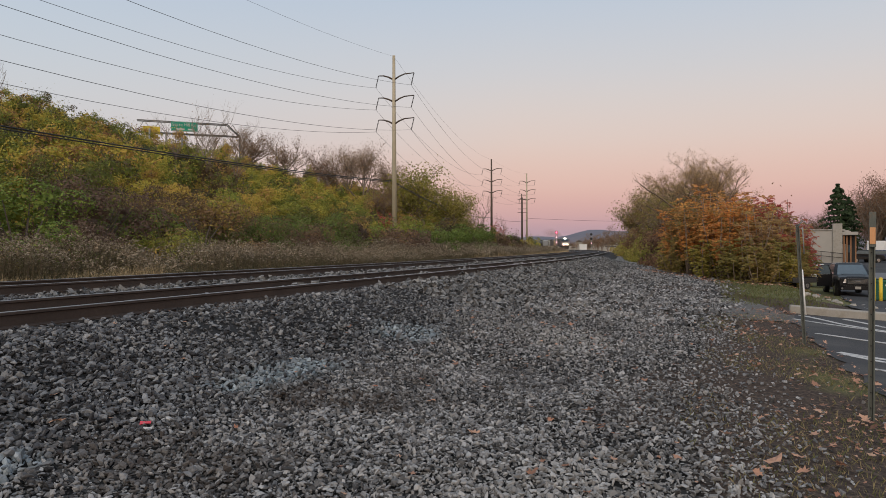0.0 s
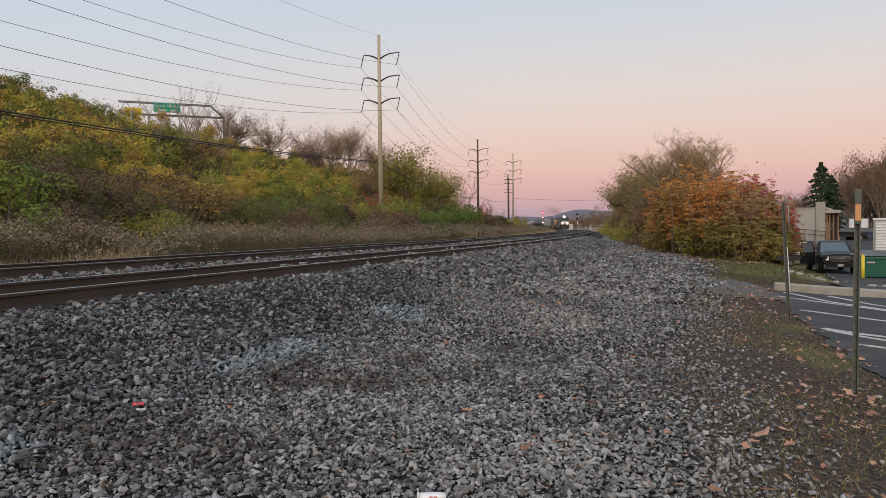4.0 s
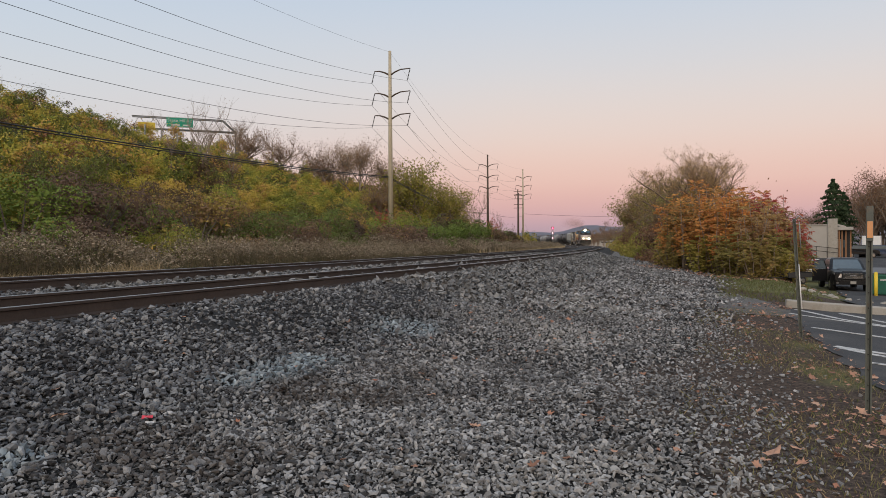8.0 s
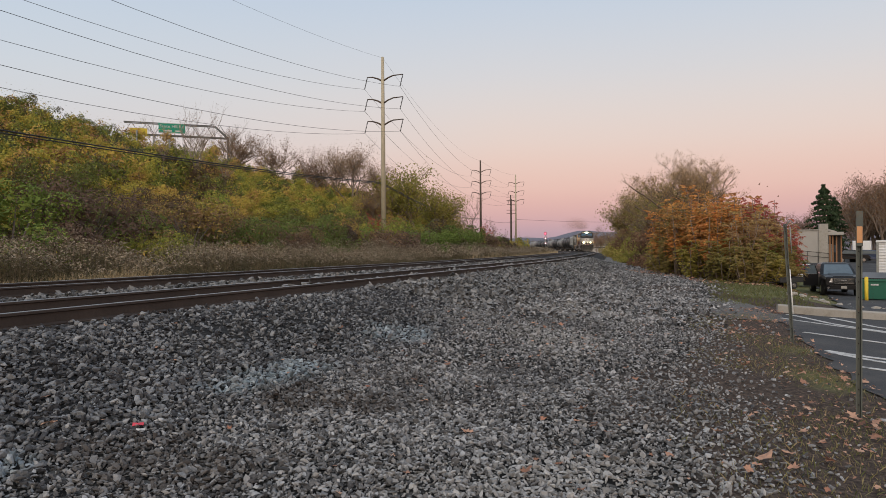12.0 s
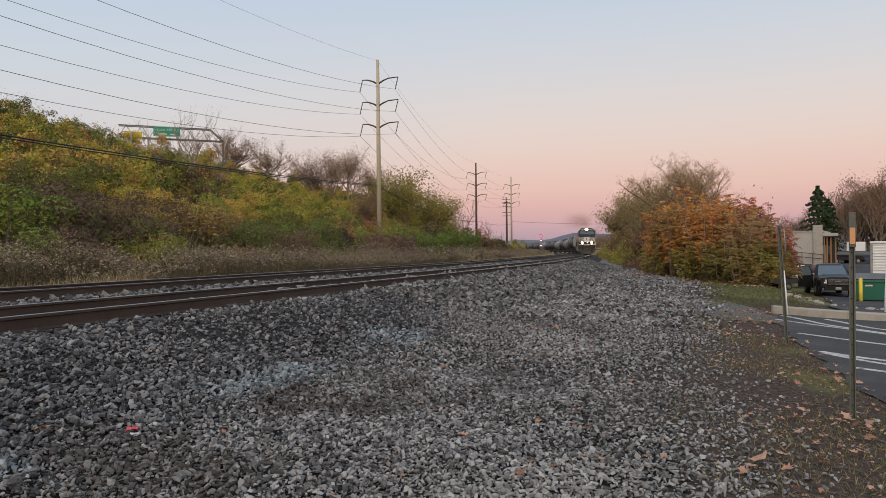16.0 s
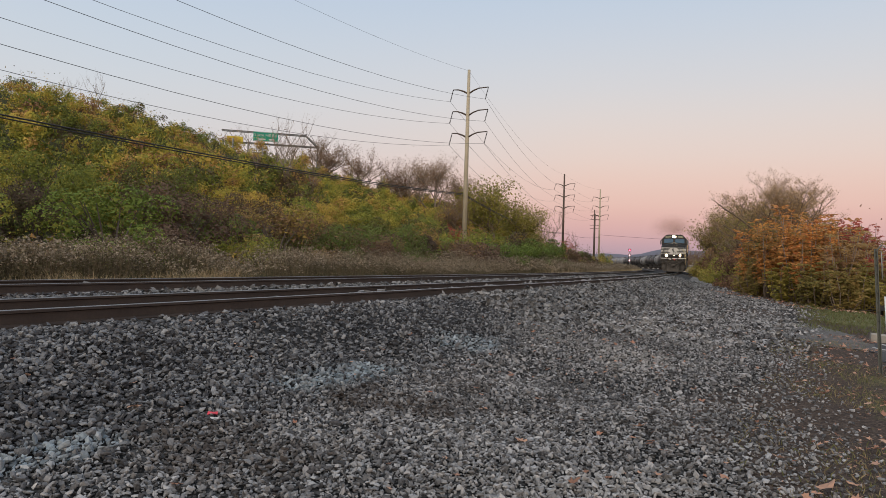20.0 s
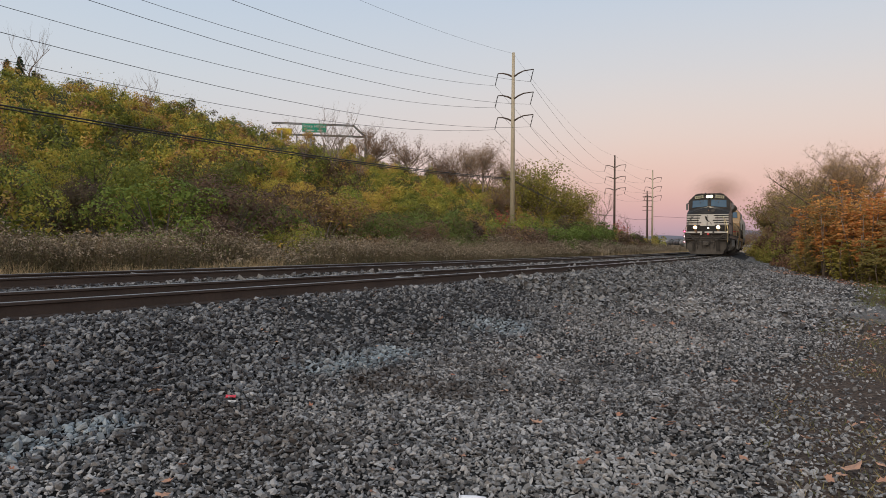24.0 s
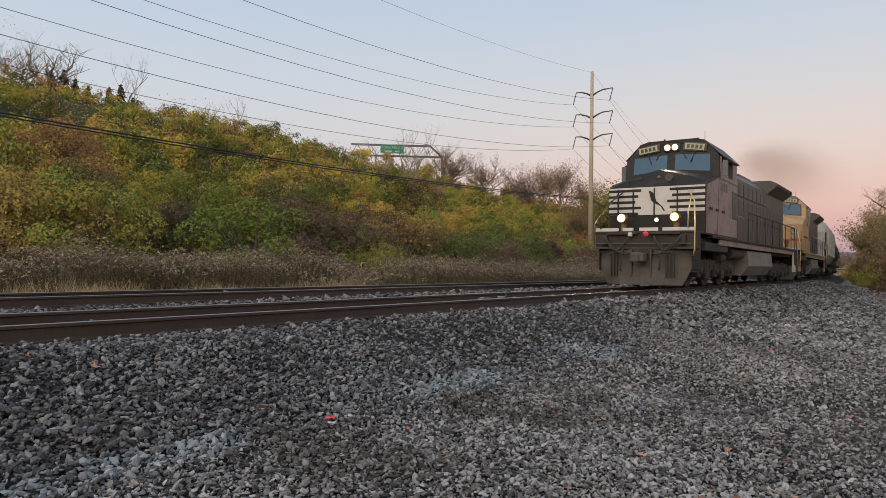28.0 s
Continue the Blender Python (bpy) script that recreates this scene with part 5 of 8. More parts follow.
def sheet(rows, name, label, mat, lift, kind_cols):
    vs, fs = [], []
    for y, x0, x1 in rows:
        xs = x0 + (x1 - x0) * kind_cols
        z = ground_z(xs, np.full(len(xs), y))
        vs += [(a, y, b + lift) for a, b in zip(xs, z)]
    n = len(kind_cols)
    fs = [(r * n + i, r * n + i + 1, (r + 1) * n + i + 1, (r + 1) * n + i) for r in range(len(rows) - 1) for i in range(n - 1)]
    return tagged(part(name, Shape().add(vs, fs, True), mat), label, "asphalt", kind="structure")


cols = np.linspace(0, 1, 60) ** 1.6
CHIPPINGS = material("dirty_chippings", [(0.035, 0.033, 0.032), (0.07, 0.067, 0.065), (0.12, 0.115, 0.11), (0.19, 0.18, 0.17)], scale=2.2, rough=0.95, fine=26, bump=0.9)
r2 = random.Random(5)
sheet([(y, float(np.interp(y, LOT_Y, LOT_X)) + r2.uniform(-0.09, 0.09), 46.0) for y in np.arange(-20, 17.3, 0.3)], "parking_lot", "dark asphalt parking lot with faded white markings", ASPHALT, 0.014, cols)
sheet([(y, float(np.interp(y, [19, 24, 28, 34, 44, 60, 90], [11.2, 13.6, 16.2, 19.2, 24.5, 31.0, 44.0])) + r2.uniform(-0.15, 0.15), 75.0) for y in np.arange(19.0, 90, 0.8)], "parking_lot_lower", "lower asphalt parking lot in front of the building", ASPHALT, 0.05, cols)
# a worn asphalt apron between the gravel and the kerb
sheet([(y, float(np.interp(y, [15.5, 18, 20, 22.5, 24], [6.9, 6.4, 6.8, 7.6, 8.6])) + r2.uniform(-0.2, 0.2), float(np.interp(y, [15.5, 18, 20, 22.5, 24], [7.9, 8.6, 9.2, 9.0, 8.9])) + r2.uniform(-0.1, 0.1)) for y in np.arange(15.6, 23.8, 0.3)], "asphalt_apron", "worn edge of grey chippings beside the gravel", CHIPPINGS, 0.016, np.linspace(0, 1, 8))


def ground_strip(pts, width, lift, thick=0.006):
    """A flat strip that follows the ground."""
    pts = [Vector((x, y)) for x, y in pts]
    fine = []
    for a, b in zip(pts[:-1], pts[1:]):
        fine += [a.lerp(b, i / 8) for i in range(8)]
    fine.append(pts[-1])
    rings = []
    for i, p in enumerate(fine):
        d = (fine[min(i + 1, len(fine) - 1)] - fine[max(i - 1, 0)]).normalized()
        q = Vector((-d.y, d.x)) * width / 2
        z = float(ground_z(np.array([p.x]), np.array([p.y]))[0]) + lift
        rings.append([(p.x - q.x, p.y - q.y, z), (p.x + q.x, p.y + q.y, z), (p.x + q.x, p.y + q.y, z + thick), (p.x - q.x, p.y - q.y, z + thick)])
    return Shape().loft(rings)


for pts, w in (([(8.55, 17.0), (8.75, 15.4), (9.2, 14.0), (10.0, 12.6)], 0.10), ([(9.4, 16.6), (9.6, 15.2), (10.4, 13.6), (11.4, 12.4)], 0.10), ([(8.0, 16.2), (8.7, 14.6), (9.3, 13.2)], 0.08), ([(7.1, 13.5), (7.5, 12.9), (8.4, 11.9), (9.6, 10.8)], 0.10),
               ([(6.2, 11.1), (6.5, 10.5), (7.4, 9.6), (8.6, 8.7)], 0.12), ([(6.15, 10.9), (6.3, 10.1), (6.9, 9.0), (7.8, 8.0)], 0.10), ([(5.75, 9.5), (6.1, 9.1), (6.9, 8.3)], 0.10)):
    tagged(part("painted_line", ground_strip(pts, w, 0.018), LINEP), "faded white painted line on the asphalt", "road marking", "parking lines", "structure")

rings = []
for x, y in ((8.75, 18.0), (9.5, 17.6), (10.7, 16.9), (13, 15.9), (17, 14.6), (26, 12.0)):
    z = float(ground_z(np.array([x]), np.array([y]))[0])
    rings.append([(x, y - 0.12, z - 0.1), (x, y - 0.12, z + 0.17), (x + 0.03, y - 0.08, z + 0.2), (x + 0.08, y + 0.1, z + 0.2), (x + 0.1, y + 0.16, z + 0.16), (x + 0.1, y + 0.16, z - 0.3)])
tagged(part("kerb", Shape().loft(rings), CONCRETE), "pale concrete kerb between two levels of the lot", "kerb", kind="structure")


def sign_post(x, y, height, lean, label, cap):
    """A perforated channel post."""
    ob = thing("sign_post", label, "post", at_ground(x, y, -20) @ pose(0, 0, 0, lean[1], lean[0], 0) @ Matrix.Diagonal((0.82, 0.82, 1, 1)), "metal posts")
    s = Shape()
    s.prism([(-0.034, -0.02), (-0.02, -0.02), (-0.014, 0.016), (0.014, 0.016), (0.02, -0.02), (0.034, -0.02), (0.034, -0.012), (0.024, -0.012), (0.018, 0.024), (-0.018, 0.024), (-0.024, -0.012), (-0.034, -0.012)], -0.4, height, "z")
    part("channel", s, POSTGREEN, ob)
    hole = Shape().rod((0, -0.004, 0), (0, 0.03, 0), 0.006, None, 8).mesh("hole", UNDERDARK)
    for i in range(int(height / 0.15)):
        part("hole", hole, UNDERDARK, ob, at=pose(0, 0, 0.12 + i * 0.15))
    if cap:
        plate = part("plate", Shape().box((0.0, -0.03, height - 0.14), (0.075, 0.012, 0.34), 0.003), POSTGREEN, ob, "plain back of a narrow plate")
        part("reflector", Shape().box((0.0, -0.04, height - 0.20), (0.06, 0.008, 0.16), 0.003), REFLECTOR, plate, "dull amber reflector")
    else:
        part("bracket", Shape().tube([(0.0, -0.01, height - 0.05), (0.10, -0.03, height + 0.06), (0.16, -0.05, height + 0.0)], 0.012, 6).rod((0.09, -0.03, height - 0.5), (0.09, -0.03, height - 0.05), 0.012, None, 6), GALV, ob, "bent steel bracket")
    return ob


REFLECTOR = material("amber_reflector", [(0.42, 0.20, 0.09), (0.56, 0.29, 0.14)], scale=12, rough=0.35, bump=0)
POSTGREEN = material("green_grey_post_paint", [(0.055, 0.062, 0.056), (0.085, 0.093, 0.085), (0.12, 0.125, 0.11)], scale=6, rough=0.6, metal=0.2, fine=50, bump=0.1, stain=(8, 0.58, 0.72, (0.12, 0.075, 0.05)))
UNDERDARK = material("dark_hole", [(0.02, 0.02, 0.02)], rough=0.9, bump=0)
sign_post(5.99, 11.76, 2.04, (-3.0, 1), "leaning green-grey steel sign post in the leafy earth", False)
sign_post(4.08, 6.76, 1.98, (0.4, 0), "upright green-grey steel sign post in the leafy earth", True)


def bollard(x, y, h, r, mat, label, lean=0):
    ob = thing("bollard", label, "bollard", at_ground(x, y, 0) @ pose(0, 0, 0, 0, lean, 0))
    part("pipe", Shape().tube([(0, 0, -0.2), (0, 0, h)], r, 12).ball((0, 0, h), r, r, r * 0.6, 12, 6), mat, ob)
    part("base", Shape().rod((0, 0, -0.1), (0, 0, 0.04), r * 1.7, r * 1.5, 12), CONCRETE, ob)


bollard(8.97, 17.55, 1.12, 0.02, CARWHITE, "thin white leaning pipe bollard beside the kerb", -4)
bollard(13.2, 20.2, 1.2, 0.035, CARWHITE, "white pipe bollard with a round top", 3)
bollard(18.86, 31.0, 1.05, 0.075, YELLOW, "yellow steel bollard guarding a skip")
bollard(19.10, 30.9, 1.05, 0.075, YELLOW, "yellow steel bollard guarding a skip")


def skip(m):
    ob = thing("waste_skip", "green steel waste skip with a low lid", "skip", m)
    part("body", Shape().loft([[(-1.0, -0.75, 0.12), (1.0, -0.75, 0.12), (1.0, 0.75, 0.12), (-1.0, 0.75, 0.12)], [(-1.05, -0.85, 1.0), (1.05, -0.85, 1.0), (1.05, 0.8, 1.2), (-1.05, 0.8, 1.2)]]), GREENP, ob)
    part("rim", Shape().box((0, -0.86, 0.98), (2.15, 0.06, 0.1), 0.01), GREENP, ob)
    part("lid", Shape().box((0, 0, 1.16), (2.1, 1.75, 0.05), 0.01, Matrix.Rotation(radians(7), 3, "X")), CARBLACK, ob, "black plastic lid")
    for sx in (-1, 1):
        part("lift_pocket", Shape().box((sx * 1.08, 0, 0.7), (0.12, 1.1, 0.16), 0.01), GREENP, ob)
        part("foot", Shape().box((sx * 0.8, 0, 0.06), (0.12, 1.3, 0.12), 0.01), UNDER, ob)
    part("label_plate", Shape().box((-0.5, -0.84, 0.78), (0.3, 0.02, 0.07), 0.0, Matrix.Rotation(radians(0), 3, "X")), LINEP, ob, "pale scuffed bar")


UNDER = material("dark_underframe", [(0.018, 0.016, 0.015), (0.04, 0.035, 0.031), (0.075, 0.064, 0.055)], scale=3, rough=0.85, fine=24, bump=0.3)
skip(at_ground(20.75, 32.0, -32))

store = thing("storage_container", "white ribbed steel storage shed with a brown door", "container", at_ground(24.75, 35.6, -36))
s = Shape()
prof = [(0.0, 0.1)]
for i in range(19):
    z = 0.1 + i * 0.15
    prof += [(0.0, z + 0.05), (-0.035, z + 0.075), (-0.035, z + 0.12), (0.0, z + 0.15)]
prof += [(2.4, 2.95), (2.4, 0.1)]
s.prism(prof, -1.8, 1.8, "x")
part("body", s, CARWHITE, store)
part("roof", Shape().box((0, 1.2, 3.0), (3.8, 2.6, 0.12), 0.03), CARWHITE, store)
part("corner_post", Shape().box((-1.82, 0.0, 1.5), (0.12, 0.14, 2.9), 0.01), GALV, store)
part("door", Shape().box((-0.35, -0.06, 1.42), (1.5, 0.06, 2.2), 0.01), DARKPOLE, store, "brown timber door panel")
part("skid", Shape().box((0, 1.2, 0.05), (3.6, 2.4, 0.14)), UNDER, store)


def wheel_of_car(parent, x, y, r, w):
    wh = part("wheel", Shape().rod((x - w / 2, y, r), (x + w / 2, y, r), r, r, 22), TYRE, parent)
    sx = 1 if x > 0 else -1
    rim = Shape().rod((x + sx * (w / 2 - 0.01), y, r), (x + sx * (w / 2 + 0.01), y, r), r * 0.62, r * 0.55, 18)
    part("rim", rim, CHROME, wh)


def pickup(m):
    """Seen from its front, its driver's door standing open."""
    ob = thing("pickup_truck", "black pickup truck parked with one front door open", "pickup truck", m)

    def ring(y, w, lo, belt, top):
        return [(-w * 0.94, y, lo), (-w, y, lo + 0.12), (-w, y, belt), (-w * 0.93, y, top - 0.03), (-w * 0.8, y, top), (w * 0.8, y, top), (w * 0.93, y, top - 0.03), (w, y, belt), (w, y, lo + 0.12), (w * 0.94, y, lo)]
    body = part("body", Shape().loft([ring(-2.84, 0.90, 0.62, 0.92, 1.08), ring(-2.74, 0.97, 0.52, 1.0, 1.16), ring(-2.3, 1.0, 0.45, 1.02, 1.22), ring(-1.3, 1.0, 0.45, 1.04, 1.26), ring(1.05, 1.0, 0.45, 1.06, 1.22)]), CARBLACK, ob)
    part("bonnet_bulge", Shape().loft([[(-0.55, -2.7, 1.15), (0.55, -2.7, 1.15), (0.5, -2.7, 1.19), (-0.5, -2.7, 1.19)], [(-0.62, -1.4, 1.24), (0.62, -1.4, 1.24), (0.55, -1.4, 1.31), (-0.55, -1.4, 1.31)]]), CARBLACK, body)

    def level(z, w, y0, y1):
        return [(-w, y0 + 0.1, z), (-w * 0.8, y0, z), (w * 0.8, y0, z), (w, y0 + 0.1, z), (w, y1, z), (-w, y1, z)]
    cab = part("cabin", Shape().loft([level(1.2, 0.95, -1.38, 1.05), level(1.55, 0.89, -0.98, 1.02), level(1.84, 0.78, -0.58, 0.9), level(1.93, 0.66, -0.36, 0.75)]), CARBLACK, ob)
    part("windscreen", Shape().loft([[(-0.80, -1.37, 1.25), (0.80, -1.37, 1.25), (0.80, -1.30, 1.25), (-0.80, -1.30, 1.25)], [(-0.73, -1.0, 1.56), (0.73, -1.0, 1.56), (0.73, -0.92, 1.56), (-0.73, -0.92, 1.56)], [(-0.64, -0.63, 1.83), (0.64, -0.63, 1.83), (0.64, -0.55, 1.83), (-0.64, -0.55, 1.83)]]), CARGLASS, cab, "windscreen mirroring the sky")
    bed = part("bed", Shape().loft([ring(1.08, 0.99, 0.5, 1.06, 1.2), ring(2.9, 0.98, 0.5, 1.06, 1.2)]), CARBLACK, ob)
    part("tailgate", Shape().box((0, 2.93, 0.86), (1.7, 0.06, 0.6), 0.02), CARBLACK, bed)
    grille = part("grille", Shape().box((0, -2.85, 0.90), (1.12, 0.08, 0.36), 0.04), SOOTY, ob)
    for z in (0.78, 0.85, 0.92, 0.99, 1.06):
        part("grille_bar", Shape().box((0, -2.895, z), (1.04, 0.02, 0.022)), CHROME, grille)
    part("badge", Shape().box((0, -2.91, 0.93), (0.34, 0.02, 0.07), 0.01), CHROME, grille, "plain bright badge")
    part("bumper", Shape().loft([[(-0.98, -2.78, z), (-0.7, -2.95, z), (0.7, -2.95, z), (0.98, -2.78, z), (0.98, -2.6, z), (-0.98, -2.6, z)] for z in (0.42, 0.66)]), CARBLACK, ob)
    part("number_plate", Shape().box((0, -2.965, 0.55), (0.3, 0.02, 0.15), 0.01), WHITEWALL, ob, "plain pale plate")
    for sx in (-1, 1):
        part("headlamp", Shape().loft([[(sx * 0.58, -2.88, 0.84), (sx * 0.92, -2.80, 0.84), (sx * 0.92, -2.70, 0.84), (sx * 0.58, -2.74, 0.84)], [(sx * 0.58, -2.86, 1.06), (sx * 0.94, -2.76, 1.06), (sx * 0.94, -2.68, 1.06), (sx * 0.58, -2.74, 1.06)]]), CHROME, ob, "clear headlamp unlit")
        part("fog_lamp", Shape().rod((sx * 0.80, -2.95, 0.52), (sx * 0.80, -2.88, 0.52), 0.06, None, 10), CHROME, ob)
        part("mirror", Shape().box((sx * 1.13, -0.95, 1.32), (0.2, 0.12, 0.24), 0.04), CARBLACK, ob)
        part("side_glass", Shape().loft([[(sx * 0.93, -0.95, 1.28), (sx * 0.945, -0.95, 1.28), (sx * 0.945, 0.92, 1.28), (sx * 0.93, 0.92, 1.28)], [(sx * 0.79, -0.55, 1.78), (sx * 0.805, -0.55, 1.78), (sx * 0.805, 0.82, 1.78), (sx * 0.79, 0.82, 1.78)]]), CARGLASS, cab)
        for y in (-1.85, 1.9):
            part("wheel_arch", Shape().rod((sx * 0.80, y, 0.48), (sx * 1.012, y, 0.48), 0.52, 0.50, 22), SOOTY, ob, "dark wheel arch")
            wheel_of_car(ob, sx * 0.90, y, 0.42, 0.27)
    door = part("door", Shape().loft([[(-1.02, -1.02, z), (-1.02, -0.94, z), (-1.88, -1.22, z), (-1.88, -1.30, z)] for z in (0.55, 1.26)]), CARBLACK, ob, "open black front door")
    part("door_frame", Shape().tube([(-1.03, -0.98, 1.26), (-1.22, -1.04, 1.82), (-1.78, -1.22, 1.80), (-1.86, -1.25, 1.26)], 0.03, 6), CARBLACK, door)
    part("door_glass", Shape().loft([[(-1.06, -0.99, 1.27), (-1.06, -0.97, 1.27), (-1.83, -1.23, 1.27), (-1.83, -1.25, 1.27)], [(-1.24, -1.05, 1.79), (-1.24, -1.03, 1.79), (-1.76, -1.20, 1.79), (-1.76, -1.22, 1.79)]]), CARGLASS, door)
    return ob


SOOTY = material("dark_plastic", [(0.015, 0.015, 0.016), (0.03, 0.03, 0.031)], rough=0.6, bump=0)
pickup(at_ground(23.55, 41.2, -20) @ Matrix.Scale(0.96, 4))


def small_car(m, paint, label, tall=1.0):
    ob = thing("parked_car", label, "car", m, "parked cars")
    prof = [(-2.15, 0.42), (-2.2, 0.68), (-1.95, 0.88), (-1.05, 0.98), (-0.45, 1.42 * tall), (1.1, 1.46 * tall), (1.85, 1.02), (2.12, 0.92), (2.18, 0.45)]
    rings = []
    for x, k in ((-0.86, 0.93), (-0.80, 1.0), (0.80, 1.0), (0.86, 0.93)):
        rings.append([(x if z < 1.0 else x * 0.84, y, 0.42 + (z - 0.42) * k) for y, z in prof])
    body = part("body", Shape().loft(rings), paint, ob)
    for sx in (-1, 1):
        part("side_glass", Shape().prism([(-0.78, 1.0), (-0.40, 1.34 * tall), (1.05, 1.38 * tall), (1.5, 1.04)], sx * 0.79, sx * 0.83, "x"), CARGLASS, body)
        part("lamp", Shape().box((sx * 0.62, -2.12, 0.74), (0.36, 0.14, 0.12), 0.03), CARGLASS, ob)
        for y in (-1.35, 1.35):
            wheel_of_car(ob, sx * 0.78, y, 0.32, 0.2)
    part("windscreen", Shape().add([(-0.72, -1.02, 1.02), (0.72, -1.02, 1.02), (0.66, -0.5, 1.38 * tall), (-0.66, -0.5, 1.38 * tall), (-0.72, -0.95, 1.0), (0.72, -0.95, 1.0), (0.66, -0.43, 1.36 * tall), (-0.66, -0.43, 1.36 * tall)], [(0, 1, 2, 3), (7, 6, 5, 4), (0, 4, 5, 1), (1, 5, 6, 2), (2, 6, 7, 3), (3, 7, 4, 0)]), CARGLASS, body)
    return ob


small_car(at_ground(25.6, 48.9, 75), CARWHITE, "white hatchback car parked beyond the thicket", 1.12)
small_car(at_ground(44.9, 76.0, 100), CARBLACK, "dark car parked near the low building")
small_car(at_ground(48.0, 77.0, 80), CARBLUE, "dark blue car parked near the low building")

van = thing("box_van", "white box van seen from behind in the lot", "van", at_ground(49.6, 81.0, -34, 0.8))
part("cargo_box", Shape().box((0, 1.5, 1.75), (2.3, 4.2, 2.3), 0.04), CARWHITE, van)
part("rear_door", Shape().box((0, -0.62, 1.75), (2.1, 0.05, 2.1), 0.02), CARWHITE, van, "white roller door")
part("rear_bumper", Shape().box((0, -0.66, 0.5), (2.2, 0.15, 0.15), 0.02), SOOTY, van)
for sx in (-1, 1):
    wheel_of_car(van, sx * 0.95, 0.6, 0.38, 0.3)
    wheel_of_car(van, sx * 0.95, 3.4, 0.38, 0.3)

cart = thing("utility_trailer", "low dark utility trailer at the foot of the thicket", "trailer", at_ground(16.95, 33.8, -75, 0.62))
part("bed", Shape().box((0, 0, 0.55), (1.3, 2.2, 0.1), 0.02), SOOTY, cart)
for sx in (-1, 1):
    part("side_board", Shape().box((sx * 0.62, 0, 0.72), (0.06, 2.2, 0.3), 0.01), SOOTY, cart)
    wheel_of_car(cart, sx * 0.72, 0.1, 0.28, 0.16)
part("tow_bar", Shape().box((0, -1.6, 0.5), (0.08, 1.2, 0.08)), UNDER, cart)
part("tail_board", Shape().box((0, 1.1, 0.75), (1.25, 0.05, 0.35), 0.01), SOOTY, cart)
r3 = random.Random(11)
for i in range(16):
    x, y = 13.4 + i * 0.28 + r3.uniform(-0.2, 0.2), 27.5 - abs(i - 5) * 0.25 + r3.uniform(-0.4, 0.4)
    k = r3.uniform(0.07, 0.2)
    rock = Shape().add([tuple(np.array(p) * (k, k * r3.uniform(0.6, 1), k * 0.55) * r3.uniform(0.85, 1.15)) for p in ICO_V], [tuple(int(q) for q in f) for f in ICO_F])
    tagged(part("edging_rock", rock, CONCRETE, at=at_ground(x, y, r3.uniform(0, 360), 1, 0.05)), "pale rough rock edging the lot", "rock", "edging rocks")


# ---- low building ----
bld = thing("low_building", "low pale stucco building with a square pier and timber porch", "building", pose(39.4, 70.6, 0.03, 0, 0, -26) @ Matrix.Scale(0.87, 4))
part("wall", Shape().box((-3.55, 2.5, 1.4), (5.9, 6.0, 4.5), 0.02), WHITEWALL, bld)
part("roof", Shape().box((-3.55, 2.5, 3.69), (6.1, 6.2, 0.14), 0.02), CONCRETE, bld)
part("pier", Shape().box((-0.12, -0.2, 1.7), (0.98, 1.0, 5.4), 0.02), CONCRETE, bld, "grey-beige square pier")
part("porch_roof", Shape().box((1.15, 0.9, 3.25), (1.6, 3.0, 0.36), 0.03), WHITEWALL, bld)
part("porch_wall", Shape().box((1.15, 2.3, 1.3), (1.6, 0.2, 3.6), 0.0), SOOTY, bld, "dark recessed entrance wall")
for i, x in enumerate((0.55, 0.85, 1.25, 1.75)):
    part("column", Shape().box((x, -0.3 + 0.22 * i, 1.3), (0.15, 0.15, 3.6), 0.02), WOODC, bld, "brown timber column")
part("entrance_door", Shape().box((0.75, 2.16, 1.0), (0.5, 0.08, 2.1), 0.01), WHITEWALL, bld, "pale entrance door")
part("side_window", Shape().box((1.25, 2.17, 1.5), (0.35, 0.06, 0.9), 0.01), CARGLASS, bld)
part("roof_hatch", Shape().box((0.8, 1.0, 3.56), (1.0, 0.8, 0.26), 0.03, Matrix.Rotation(radians(18), 3, "Y")), WHITEWALL, bld)
for z in (0.45, 0.95):
    part("ramp_rail", Shape().tube([(-6.2, -1.0, z + 0.75), (-2.6, -1.0, z + 0.35), (0.4, -1.0, z)], 0.04, 6), UNDER, bld, "dark ramp handrail")
for i in range(7):
    part("rail_post", Shape().rod((-6.2 + i * 1.1, -1.0, -0.6), (-6.2 + i * 1.1, -1.0, 1.7 - i * 0.12), 0.03, None, 6), UNDER, bld)

lamp_post = thing("street_lamp", "street lamp on a wooden pole with a long arm", "street lamp", at_ground(33.6, 43.0, -38))
part("pole", Shape().tube([(0, 0, -0.4), (0, 0, 9.5)], [0.17, 0.12], 10), DARKPOLE, lamp_post)
part("arm", Shape().tube([(0, 0, 5.2), (-1.2, 0, 5.35), (-2.3, 0, 5.3)], 0.04, 7), UNDER, lamp_post)
part("lamp_head", Shape().ball((-2.55, 0, 5.34), 0.34, 0.15, 0.1), GALV, lamp_post)


# ---- woods behind the building ----
wood_v, wood_f, base = [], [], 0
leaf_v, leaf_f, lbase = [], [], 0
r4 = random.Random(9)


def gather(me, m, vs, fs, b):
    co = np.empty(len(me.vertices) * 3, np.float32)
    me.vertices.foreach_get("co", co)
    mm = np.array(m)
    vs.append(co.reshape(-1, 3) @ mm[:3, :3].T + mm[:3, 3])
    fs.append([tuple(v + b for v in p.vertices) for p in me.polygons])
    return b + len(me.vertices)


